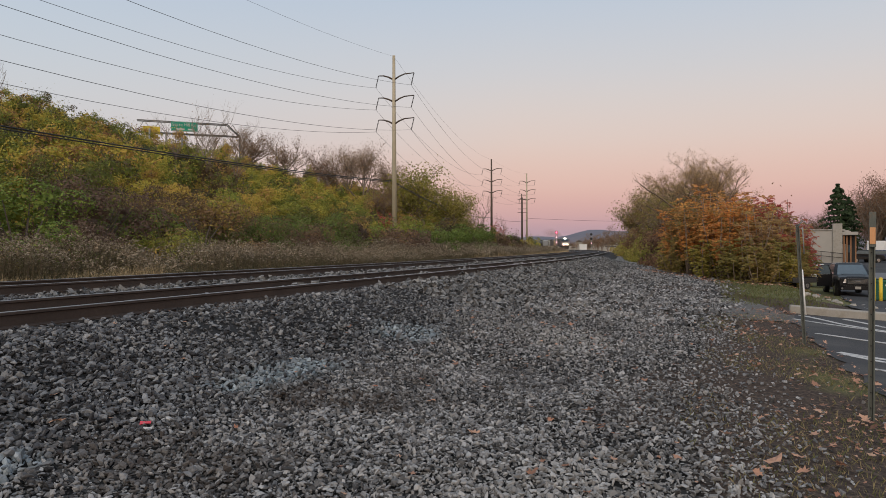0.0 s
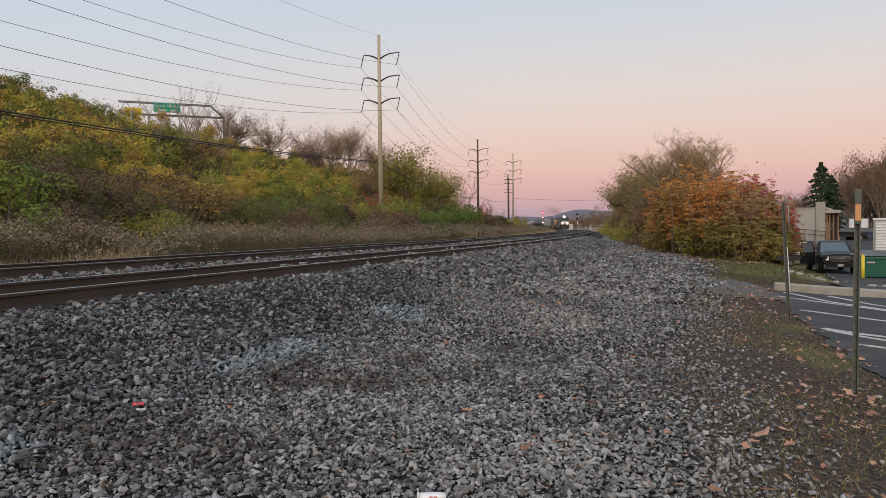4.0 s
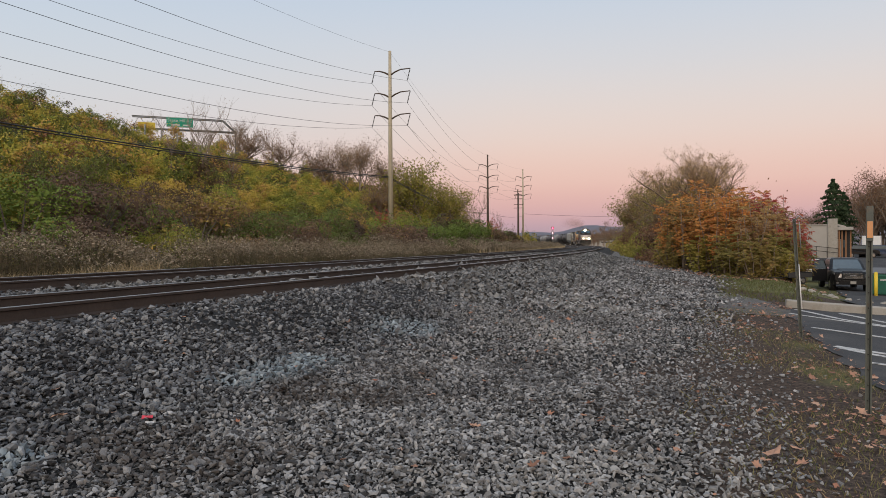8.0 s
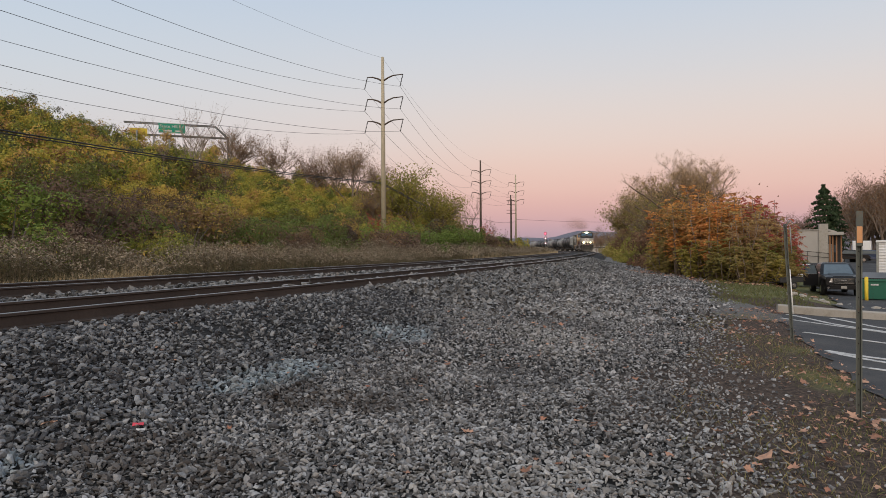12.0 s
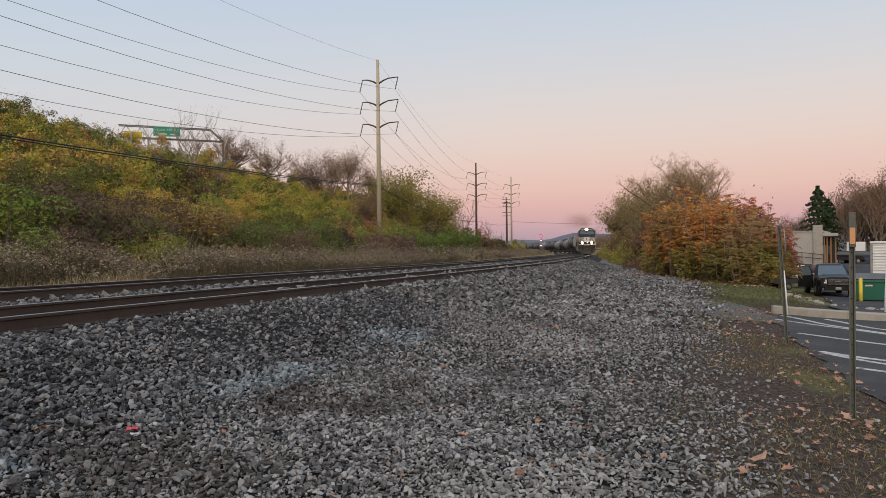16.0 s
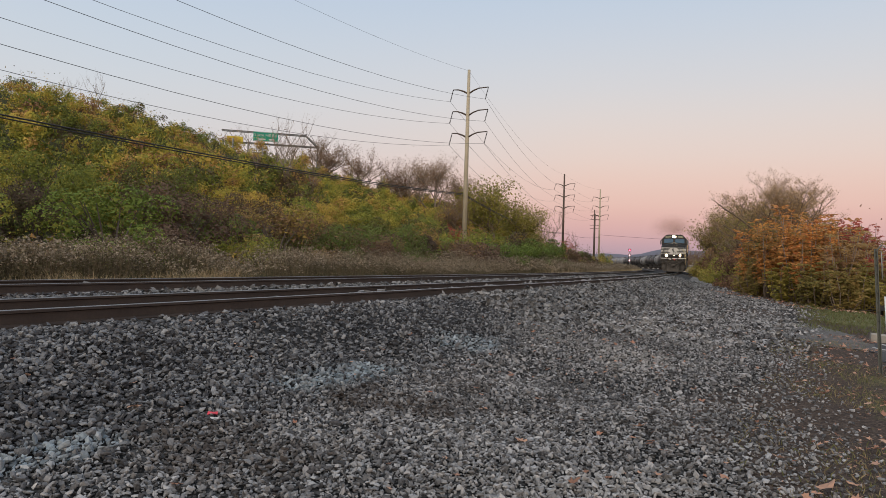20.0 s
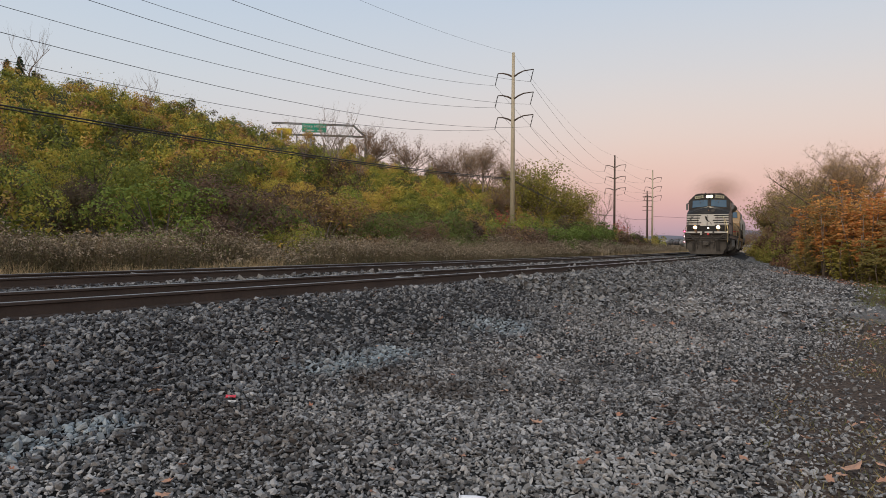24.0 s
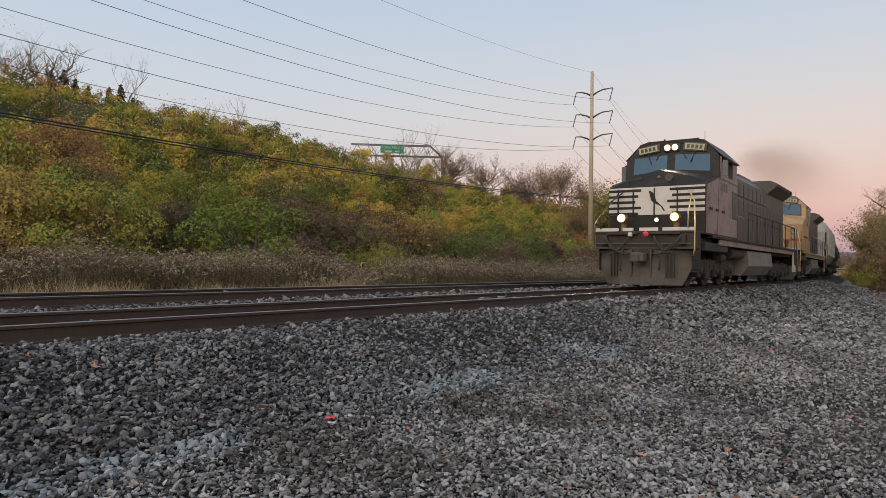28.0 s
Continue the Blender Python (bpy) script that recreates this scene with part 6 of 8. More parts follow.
simple_wood, simple_tips = branch_tree(9.0, 0.75, 41, 4, 3, 0.16, low=0.25, upright=0.9)
simple_wood = simple_wood.mesh("trunk", PALEBARK)
simple_leaf = leafed(simple_tips, 2600, 0.13, RUSSET, 0.3, True)
places = []
for i in range(66):
    py = r4.uniform(84, 112)
    q = r4.uniform(0.608, 0.82)
    places.append((py * q, py, r4.uniform(0.95, 1.15) + 2.4 * (q - 0.608)))
for i in range(10):
    places.append((64 + r4.uniform(0, 12), 120 + r4.uniform(0, 16), r4.uniform(0.6, 0.95)))
for i in range(44):
    s = r4.uniform(215, 420)
    x, y, _ = on_line(s, r4.uniform(9, 40))
    places.append((float(x), float(y), r4.uniform(0.7, 1.15)))
for i in range(20):
    x, y, _ = on_line(r4.uniform(330, 460), r4.uniform(-40, -14))
    places.append((float(x), float(y), r4.uniform(0.5, 0.8)))
for x, y, k in places:
    m = at_ground(x, y, r4.uniform(0, 360), k)
    base = gather(simple_wood, m, wood_v, wood_f, base)
    lbase = gather(simple_leaf, m, leaf_v, leaf_f, lbase)
me = bpy.data.meshes.new("far_woods")
me.from_pydata(np.concatenate(wood_v).tolist(), [], [p for fs in wood_f for p in fs])
me.materials.append(PALEBARK)
tagged(part("far_woods", me, PALEBARK), "bare brown woods in the distance", "woods", kind="stuff")
tagged(part("far_foliage", arrays("far_foliage", np.concatenate(leaf_v), np.array([p for fs in leaf_f for p in fs]), RUSSET), RUSSET), "thin russet foliage of the distant woods", "foliage", kind="stuff")


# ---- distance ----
# blue-grey of distant air painted into the base colour of far surfaces
HAZE = material("distance_haze_colour", [(0.10, 0.105, 0.135), (0.13, 0.13, 0.16), (0.16, 0.155, 0.18)], scale=0.004, rough=1.0, fine=0.05, bump=0)
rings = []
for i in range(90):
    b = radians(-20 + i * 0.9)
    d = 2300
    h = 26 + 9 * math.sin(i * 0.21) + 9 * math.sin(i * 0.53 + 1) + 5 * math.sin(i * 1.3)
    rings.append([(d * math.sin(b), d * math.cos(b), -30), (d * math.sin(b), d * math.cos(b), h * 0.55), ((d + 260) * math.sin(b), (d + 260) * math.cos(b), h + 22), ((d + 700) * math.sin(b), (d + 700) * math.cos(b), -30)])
tagged(part("backdrop_ridge", Shape().loft(rings, False, True), HAZE), "long wooded ridge across the valley, air haze painted into its blue-grey colour", "ridge", kind="structure")

r5 = random.Random(3)
for i in range(26):
    b, d = radians(4.2 + i * 0.36 + r5.uniform(-0.1, 0.1)), r5.uniform(520, 900)
    w, h = r5.uniform(6, 16), r5.uniform(4, 9)
    x, y = d * math.sin(b), d * math.cos(b)
    ob = thing("far_house", "small pale house far down the valley", "house", at_ground(x, y, r5.uniform(-30, 30)), "far houses")
    part("wall", Shape().box((0, 0, h / 2), (w, w * 0.7, h + 1)), (WHITEWALL, CONCRETE)[i % 2], ob)
    part("roof", Shape().prism([(-w * 0.55, h), (w * 0.55, h), (0, h + w * 0.3)], -w * 0.38, w * 0.38), TIE, ob)
hall = thing("far_hall", "long white hall with dark bands beyond the trees", "building", at_ground(112, 470, -13) @ Matrix.Diagonal((0.55, 0.6, 0.75, 1)))
part("wall", Shape().box((0, 0, 5), (22, 10, 12)), WHITEWALL, hall)
for z in (5.0, 7.2, 9.4):
    part("window_band", Shape().box((0, -5.05, z), (21, 0.12, 0.8)), SOOTY, hall)
# the roof takes the same painted haze colour as the ridge
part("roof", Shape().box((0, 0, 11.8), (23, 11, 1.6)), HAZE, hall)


# ---- railway signals and far poles ----
SIGRED = glowing("red_signal_glow", (1.0, 0.08, 0.16), 9.0)
SIGPINK = glowing("pale_signal_glow", (1.0, 0.55, 0.6), 3.0)


def signal(x, y, height, lit):
    ob = thing("railway_signal", "railway signal mast with three heads", "signal", at_ground(x, y, -10), "railway signals")
    part("mast", Shape().rod((0, 0, -0.3), (0, 0, height), 0.12, 0.09, 10), GALV, ob)
    part("ladder", Shape().rod((0.3, 0.3, 0), (0.3, 0.3, height - 0.6), 0.03, None, 5).rod((-0.1, 0.3, 0), (-0.1, 0.3, height - 0.6), 0.03, None, 5), GALV, ob)
    part("base", Shape().box((0, 0, 0.3), (0.9, 0.9, 0.9), 0.05), CONCRETE, ob)
    for k, z in enumerate((height - 0.2, height - 1.8, height - 3.4)):
        head = part("signal_head", Shape().rod((0, -0.25, z), (0, -0.1, z), 0.46, None, 18).box((0, 0.05, z), (0.5, 0.4, 0.7), 0.05), SOOTY, ob, "round black signal head")
        part("hood", Shape().tube([(-0.2, -0.4, z + 0.05), (0, -0.5, z + 0.26), (0.2, -0.4, z + 0.05)], 0.04, 5), SOOTY, head)
        part("lens", Shape().rod((0, -0.29, z), (0, -0.25, z), 0.24 if lit else 0.15, None, 14), (SIGRED if k == 0 else SIGPINK) if lit else SIGPINK if k == 2 else SOOTY, head)
    return ob


signal(35.6, 227.2, 6.3, True)
signal(52.9, 256.5, 6.6, False)
cabinet = thing("signal_cabinet", "white trackside signal cabinet", "cabinet", at_ground(51.0, 262.0, -8))
part("body", Shape().box((0, 0, 1.2), (2.6, 1.6, 2.4), 0.05), CARWHITE, cabinet)
part("roof", Shape().box((0, 0, 2.45), (2.8, 1.8, 0.15), 0.03), CARWHITE, cabinet)
for x, y, h in ((19.6, 182.0, 10.5), (21.0, 196.0, 15.0), (20.2, 187.0, 13.2)):
    ob = thing("wooden_pole", "dark wooden utility pole with crossarms", "utility pole", at_ground(x, y, -12), "wooden poles")
    part("pole", Shape().tube([(0, 0, -0.4), (0, 0, h)], [0.2, 0.14], 8), DARKPOLE, ob)
    for z in (h - 0.6, h - 1.5):
        part("crossarm", Shape().box((0, 0, z), (2.3, 0.12, 0.12)), DARKPOLE, ob)
cable("service_wire", (21.6, 188.8, 9.6), (90, 215, 10.2), 0.8, 0.03, "thin service wire crossing above the tracks")
cable("service_wire", (9.6, 149.7, 8.2), (21.6, 188.8, 9.0), 0.6, 0.03, "thin service wire between two poles")


# ---- highway sign on the hill ----
SIGNGREEN = material("green_sign_face", [(0.0, 0.20, 0.13), (0.0, 0.24, 0.16)], rough=0.4, bump=0)
SIGNYELLOW = material("yellow_sign_face", [(0.42, 0.33, 0.03), (0.48, 0.38, 0.04)], rough=0.5, bump=0)
GANTRY = material("dull_gantry_steel", [(0.09, 0.09, 0.088), (0.14, 0.14, 0.135)], scale=3, rough=0.7, metal=0.2, bump=0.05)
gan = thing("sign_gantry", "steel highway sign gantry with a green guide sign", "gantry", pose(-42.9, 122.6, -0.35, 0, 0, 20.5))
Z0, Z1 = 21.9, 23.9
for z in (Z0, Z1):
    for y in (-0.6, 0.6):
        part("chord", Shape().rod((-10.5, y, z), (4.2 if z == Z1 else 6.4, y, z), 0.09, None, 8), GANTRY, gan)
for k in range(7):
    x = -10.5 + k * 2.4
    part("truss_web", Shape().rod((x, -0.6, Z0), (x + 1.2, -0.6, Z1), 0.045, None, 6), GANTRY, gan)
    part("truss_web", Shape().rod((x + 1.2, -0.6, Z1), (x + 2.4, -0.6, Z0), 0.045, None, 6), GANTRY, gan)
for y in (-0.6, 0.6):
    part("end_brace", Shape().rod((4.2, y, Z1), (6.4, y, Z0), 0.09, None, 8), GANTRY, gan)
    part("leg", Shape().rod((6.4, y, Z0), (6.4, y, 12), 0.13, 0.16, 10), GANTRY, gan)
face = part("guide_sign", Shape().box((-2.9, -0.8, 23.1), (4.3, 0.12, 1.7), 0.03), SIGNGREEN, gan, "green guide sign reading State Hill Rd")
part("sign_border", Shape().box((-2.9, -0.872, 23.88), (4.1, 0.01, 0.06)).box((-2.9, -0.872, 22.32), (4.1, 0.01, 0.06)), LINEP, face)
part("lower_bar", Shape().box((-3.6, -0.872, 22.62), (1.4, 0.01, 0.26)).box((-1.9, -0.872, 22.62), (0.9, 0.01, 0.26)), LINEP, face, "small unreadable pale bars")
pen = -4.86
for letter in "State Hill Rd":
    if letter == " ":
        pen += 0.24
        continue
    font = bpy.data.curves.new("letter", "FONT")
    font.body, font.size, font.extrude = letter, 0.74, 0.008
    tmp = bpy.data.objects.new("letter", font)
    scene.collection.objects.link(tmp)
    bpy.context.view_layer.update()
    glyph = bpy.data.meshes.new_from_object(tmp.evaluated_get(bpy.context.evaluated_depsgraph_get()))
    bpy.data.objects.remove(tmp)
    glyph.materials.clear()
    glyph.materials.append(LINEP)
    xs = [v.co.x for v in glyph.vertices]
    part("letter", glyph, LINEP, face, at=pose(pen - min(xs), -0.875, 23.16, 90, 0, 0))
    pen += max(xs) - min(xs) + 0.07
part("exit_panel", Shape().box((-8.2, -0.8, 22.35), (2.8, 0.12, 1.0), 0.03), SIGNYELLOW, gan, "yellow sign panel")
for i in range(8):
    s_, u_ = 70 + i * 3.0, -47.0
    x, y, _ = on_line(s_, u_)
    ob = thing("guard_post", "weathered guard-rail post on the hilltop", "post", at_ground(float(x), float(y), 0, 1.0, -1.9), "guard posts")
    part("post", Shape().box((0, 0, 1.6), (0.16, 0.2, 3.6), 0.01), GALV, ob)


# ---- leaves, litter and tufts on the near ground ----
TANLEAF = foliage("fallen_leaves", [(0.1495, 0.0805, 0.0575), (0.253, 0.138, 0.0978), (0.3795, 0.2185, 0.1552), (0.46, 0.299, 0.2185), (0.276, 0.1092, 0.069)], 0.0, 0.9, 0.15)
LOBES = [(0.0, -0.5), (0.12, -0.22), (0.42, -0.26), (0.30, -0.02), (0.5, 0.18), (0.22, 0.22), (0.14, 0.52), (0.0, 0.62), (-0.16, 0.5), (-0.2, 0.2), (-0.5, 0.2), (-0.28, -0.04), (-0.44, -0.24), (-0.12, -0.2)]


def oak_leaves(x, y, size):
    n = len(x)
    s, u = to_line(x, y)
    z = surface_z(x, y, s, u)
    k = len(LOBES) + 1
    lob = np.array([(0, 0)] + LOBES)
    v = np.zeros((n, k, 3))
    v[:, :, :2] = lob[None] * rng.uniform(0.8, 1.2, (n, k, 1))
    r = np.hypot(v[:, :, 0], v[:, :, 1])
    v[:, :, 2] = r * r * rng.uniform(-0.3, 0.75, (n, 1)) + rng.uniform(-0.07, 0.1, (n, k))
    v *= size[:, None, None]
    a = rng.uniform(0, 2 * math.pi, n)
    ca, sa = np.cos(a)[:, None], np.sin(a)[:, None]
    tx, ty = rng.normal(size=(2, n, 1)) * 0.25
    X = v[:, :, 0] * ca - v[:, :, 1] * sa
    Y = v[:, :, 0] * sa + v[:, :, 1] * ca
    Z = v[:, :, 2] + X * tx + Y * ty
    out = np.stack([X + x[:, None], Y + y[:, None], Z + z[:, None] + 0.03 + size[:, None] * 0.12], -1).reshape(-1, 3)
    tri = np.array([(0, i, i + 1 if i < k - 1 else 1) for i in range(1, k)])
    return out, (tri[None] + (np.arange(n) * k)[:, None, None]).reshape(-1, 3)


n = 19000
lx, ly = rng.uniform(0.5, 9, n), rng.uniform(2.5, 19, n)
e = lx - np.interp(ly, EDGE_Y, EDGE_X)
ok = (rng.random(n) < np.clip(0.06 + 0.75 * smooth01(-0.3, 1.6, e), 0, 1) * np.where(e > 0, 0.55 + 0.45 * np.sin(lx * 2.1) * np.sin(ly * 1.3), 1)) & (lx < np.interp(ly, LOT_Y, LOT_X) + 0.15)
v1, f1 = oak_leaves(lx[ok], ly[ok], rng.uniform(0.05, 0.135, ok.sum()) * rng.choice([0.16, 0.2, 0.22, 0.25, 0.3, 0.35, 0.4, 0.6, 0.8], ok.sum()))
gx2, gy2 = rng.uniform(-6, 2.5, 170), rng.uniform(3.2, 14, 170)
v2, f2 = oak_leaves(gx2, gy2, rng.uniform(0.03, 0.095, 170))
bx, by = rng.uniform(12.0, 18, 700), rng.uniform(31, 46, 700)
v3, f3 = oak_leaves(bx, by, rng.uniform(0.1, 0.18, 700))
v = np.concatenate([v1, v2, v3])
f = np.concatenate([f1, f2 + len(v1), f3 + len(v1) + len(v2)])
tagged(part("fallen_leaves", arrays("fallen_leaves", v, f, TANLEAF), TANLEAF), "dry tan and russet leaves strewn over the earth", "fallen leaves", kind="stuff")
for x, y, k in ((2.34, 5.02, 0.16), (2.62, 5.2, 0.11), (3.9, 5.6, 0.15), (1.28, 6.3, 0.12), (-2.75, 4.9, 0.12)):
    v, f = oak_leaves(np.array([x]), np.array([y]), np.array([k]))
    tagged(part("dry_leaf", arrays("dry_leaf", v, f, TANLEAF), TANLEAF), "large curled dry leaf on the ground", "leaf", "large dry leaves")


STRAW = foliage("dry_straw", [(0.05, 0.032, 0.024), (0.09, 0.056, 0.04), (0.14, 0.095, 0.066), (0.21, 0.155, 0.11)], 0.0, 0.9, 0.1)


def blades(x, y, h, w, mat, name, label, flat=0.6):
    n = len(x)
    s, u = to_line(x, y)
    z = surface_z(x, y, s, u)
    a = rng.uniform(0, 2 * math.pi, n)
    wv = np.stack([np.cos(a), np.sin(a), a * 0], 1) * w
    b = np.stack([x, y, z - 0.01], 1)
    tip = b + np.stack([rng.normal(size=n) * h * flat, rng.normal(size=n) * h * flat, h], 1)
    mid = (b + tip) / 2 + np.array([0, 0, 1]) * (h * 0.12)[:, None]
    v = np.stack([b - wv, b + wv, mid + wv * 0.7, tip], 1).reshape(-1, 3)
    f = np.arange(4 * n).reshape(n, 4)
    tagged(part(name, arrays(name, v, f, mat), mat), label, "grass", kind="stuff")


BANKGRASS = foliage("bank_grass", [(0.12, 0.07, 0.05), (0.09, 0.08, 0.035), (0.09, 0.11, 0.042), (0.125, 0.135, 0.055), (0.20, 0.12, 0.075)], 0.0, 0.6, 0.2, patch=(0.5, 0.8))
GRASS = foliage("short_grass", [(0.06, 0.075, 0.025), (0.11, 0.125, 0.045), (0.18, 0.165, 0.075), (0.26, 0.21, 0.12), (0.20, 0.14, 0.08)], 0.0, 0.8, 0.2)
n = 46000
qx, qy = rng.uniform(1.2, 9, n), rng.uniform(3, 17, n)
e = qx - np.interp(qy, EDGE_Y, EDGE_X)
ok = (e > -0.2) & (qx < np.interp(qy, LOT_Y, LOT_X) - 0.05) & (wobble(qx * 1.3, qy, 0.75) + rng.normal(size=n) * 0.25 > 0.12)
blades(qx[ok], qy[ok], rng.uniform(0.02, 0.075, ok.sum()), 0.004, GRASS, "short_grass", "thin worn grass among fallen leaves")
n = 64000
qx, qy = rng.uniform(0.9, 9, n), rng.uniform(2.8, 18, n)
e = qx - np.interp(qy, EDGE_Y, EDGE_X)
ok = (e > -0.5) & (qx < np.interp(qy, LOT_Y, LOT_X) + 0.1) & (wobble(qx * 0.9 + 7, qy, 0.9) + rng.normal(size=n) * 0.4 > -0.05)
blades(qx[ok], qy[ok], rng.uniform(0.008, 0.022, ok.sum()), 0.005, STRAW, "straw_litter", "matted dry straw and twigs over the earth", 3.2)
n = 17000
qx, qy = rng.uniform(7, 20, n), rng.uniform(20, 38, n)
e = qx - np.interp(qy, EDGE_Y, EDGE_X)
ok = (e > 0.1) & (qx < np.interp(qy, [19, 24, 28, 34, 44], [10.8, 12.8, 15.0, 17.8, 23]) - 0.2)
blades(qx[ok], qy[ok], rng.uniform(0.05, 0.13, ok.sum()), 0.012, BANKGRASS, "grass_bank", "rough green grass bank above the lot")

CUPWHITE = material("white_paper", [(0.62, 0.63, 0.66), (0.75, 0.76, 0.78)], scale=20, rough=0.7, bump=0.1)
REDPRINT = material("faded_red_print", [(0.5, 0.16, 0.16), (0.6, 0.22, 0.22)], rough=0.7, bump=0)
paper = Shape()
pts = [(-0.07, -0.03, 0.0), (0.0, -0.045, 0.02), (0.07, -0.02, 0.005), (0.08, 0.03, 0.03), (0.01, 0.045, 0.012), (-0.06, 0.03, 0.028)]
paper.add([(0, 0, 0.03)] + pts + [(0, 0, 0.022)] + [(x, y, z - 0.006) for x, y, z in pts], [(0, i, i % 6 + 1) for i in range(1, 7)] + [(7, 7 + i % 6 + 1, 7 + i) for i in range(1, 7)])
for x, y, mat, lab, k in ((-2.22, 5.12, None, "crumpled red and white wrapper among the stones", 0.55), (-2.16, 5.02, LINEP, "crumpled white paper scrap among the stones", 0.45)):
    mt = mat or material("red_wrapper", [(0.5, 0.03, 0.06), (0.6, 0.08, 0.1)], rough=0.5)
    s_, u_ = to_line(np.array([x]), np.array([y]))
    z = float(surface_z(np.array([x]), np.array([y]), s_, u_)[0])
    tagged(part("litter", paper, mt, at=pose(x, y, z + 0.035, 4, 6, 30) @ Matrix.Scale(k, 4)), lab, "litter", "litter")

cup = thing("paper_cup", "crushed white paper cup with faint red print on the gravel", "paper cup", pose(-0.06, 3.72, float(surface_z(np.array([-0.06]), np.array([3.72]), *to_line(np.array([-0.06]), np.array([3.72])))[0]) + 0.05, 0, 4, 8), "litter")
rings = []
for x, w, h in ((-0.075, 0.034, 0.016), (-0.03, 0.036, 0.019), (0.02, 0.033, 0.024), (0.072, 0.028, 0.02)):
    rings.append([(x, w * math.cos(a), h * math.sin(a) * (0.7 if math.sin(a) > 0 else 1.0)) for a in (i * math.pi / 6 for i in range(12))])
part("cup", Shape().loft(rings, True, True), CUPWHITE, cup)
part("rolled_rim", Shape().tube([(-0.076, 0.036 * math.cos(i * math.pi / 6), 0.017 * math.sin(i * math.pi / 6)) for i in range(13)], 0.003, 5), CUPWHITE, cup)
for dx in (-0.012, 0.012):
    part("print_bar", Shape().box((dx, -0.034, 0.006), (0.018, 0.004, 0.006), 0.0, Matrix.Rotation(radians(-35), 3, "X")), REDPRINT, cup, "faint red bar")

# ---- wooden ties and plates ----
for centre in TRACKS:
    tie_group = thing("tie_row", "row of weathered wooden ties nearly buried in ballast", "railway ties", kind="structure")
    for i in range(150):
        s = -20 + i * 0.55 if centre == 0 else -16 + i * 0.55
        x, y, h = on_line(s, centre)
        t = part("tie", tie_mesh, TIE, tie_group, at=pose(float(x), float(y), RAIL_TOP - 0.173 - 0.10, 0, 0, -math.degrees(float(h))))
        for side in (-0.753, 0.753):
            part("tie_plate", plate_mesh, RUST, t, at=pose(side, 0, 0.088))

# ---- the train ----
BLACKP = material("black_locomotive_paint", [(0.011, 0.011, 0.011), (0.018, 0.017, 0.017), (0.03, 0.028, 0.026)], scale=1.2, rough=0.5, fine=12, bump=0.05, spec=0.2, stain=(2.2, 0.56, 0.8, (0.045, 0.04, 0.036)))
# dust on black paint, plus the pink sky's reflection painted into the colour
DUST_SHEEN = material("dust_and_sky_sheen_paint", [(0.145, 0.112, 0.10), (0.23, 0.18, 0.162), (0.31, 0.25, 0.225)], scale=0.9, rough=0.55, fine=10, bump=0.06, spec=0.35, stain=(1.6, 0.5, 0.75, (0.045, 0.037, 0.033)))
SOOT = material("sooty_hood_paint", [(0.021, 0.020, 0.020), (0.045, 0.042, 0.040), (0.082, 0.076, 0.072)], scale=0.9, rough=0.5, fine=8, bump=0.08, spec=0.4, stain=(1.4, 0.48, 0.76, (0.11, 0.094, 0.08)))
WHITEP = material("white_paint", [(0.36, 0.345, 0.32), (0.48, 0.465, 0.44), (0.56, 0.545, 0.52)], scale=3, rough=0.5, fine=18, bump=0.05, stain=(6, 0.58, 0.75, (0.28, 0.25, 0.21)))
YELLOWP = material("yellow_locomotive_paint", [(0.27, 0.17, 0.085), (0.34, 0.225, 0.12), (0.41, 0.285, 0.165)], scale=1.2, rough=0.5, fine=12, bump=0.06, stain=(1.8, 0.5, 0.78, (0.17, 0.105, 0.055)))
GREYP = material("grey_roof_paint", [(0.10, 0.10, 0.105), (0.16, 0.16, 0.165)], scale=1, rough=0.6, stain=(1.5, 0.5, 0.75, (0.06, 0.05, 0.045)))
PLOWP = material("dusty_pilot_steel", [(0.0432, 0.0382, 0.0331), (0.072, 0.0648, 0.0569), (0.1044, 0.0936, 0.0806)], scale=2, rough=0.75, fine=20, bump=0.15, stain=(3, 0.5, 0.72, (0.05, 0.042, 0.036)))
TANKP = material("dusty_grey_tank_steel", [(0.13, 0.125, 0.115), (0.2, 0.19, 0.175)], scale=1.5, rough=0.55, stain=(2.5, 0.5, 0.75, (0.08, 0.07, 0.06)))
CREAM = material("cream_handrail_paint", [(0.42, 0.34, 0.18), (0.55, 0.46, 0.27)], scale=6, rough=0.6, bump=0.05)
# dark glass; the blue of the mirrored sky is painted into its base colour
SKY_TINTED_GLASS = material("sky_tinted_cab_glass", [(0.028, 0.075, 0.135), (0.045, 0.105, 0.175)], scale=0.8, rough=0.08, metal=0.0, bump=0.0, spec=0.16)
REDP = material("red_paint", [(0.45, 0.03, 0.04), (0.55, 0.05, 0.06)], rough=0.5)
BOARD = material("number_board", [(0.16, 0.16, 0.10), (0.34, 0.33, 0.22)], scale=14, rough=0.5, emit=((1.0, 0.95, 0.66), 0.10))
LAMP = glowing("headlamp_glow", (1.0, 0.80, 0.52), 300.0)
DITCH = glowing("ditch_lamp_glow", (1.0, 0.72, 0.40), 300.0)
# emission for reflector rings, standing in for orange glare round the lenses
HALO = glowing("lamp_glare_reflector", (1.0, 0.6, 0.2), 2.2)
SMALL_LAMP = glowing("small_lamp_glow", (1.0, 0.9, 0.7), 5.0)
AMBER = material("amber_lens_housing", [(0.16, 0.085, 0.04), (0.22, 0.12, 0.05)], rough=0.4)

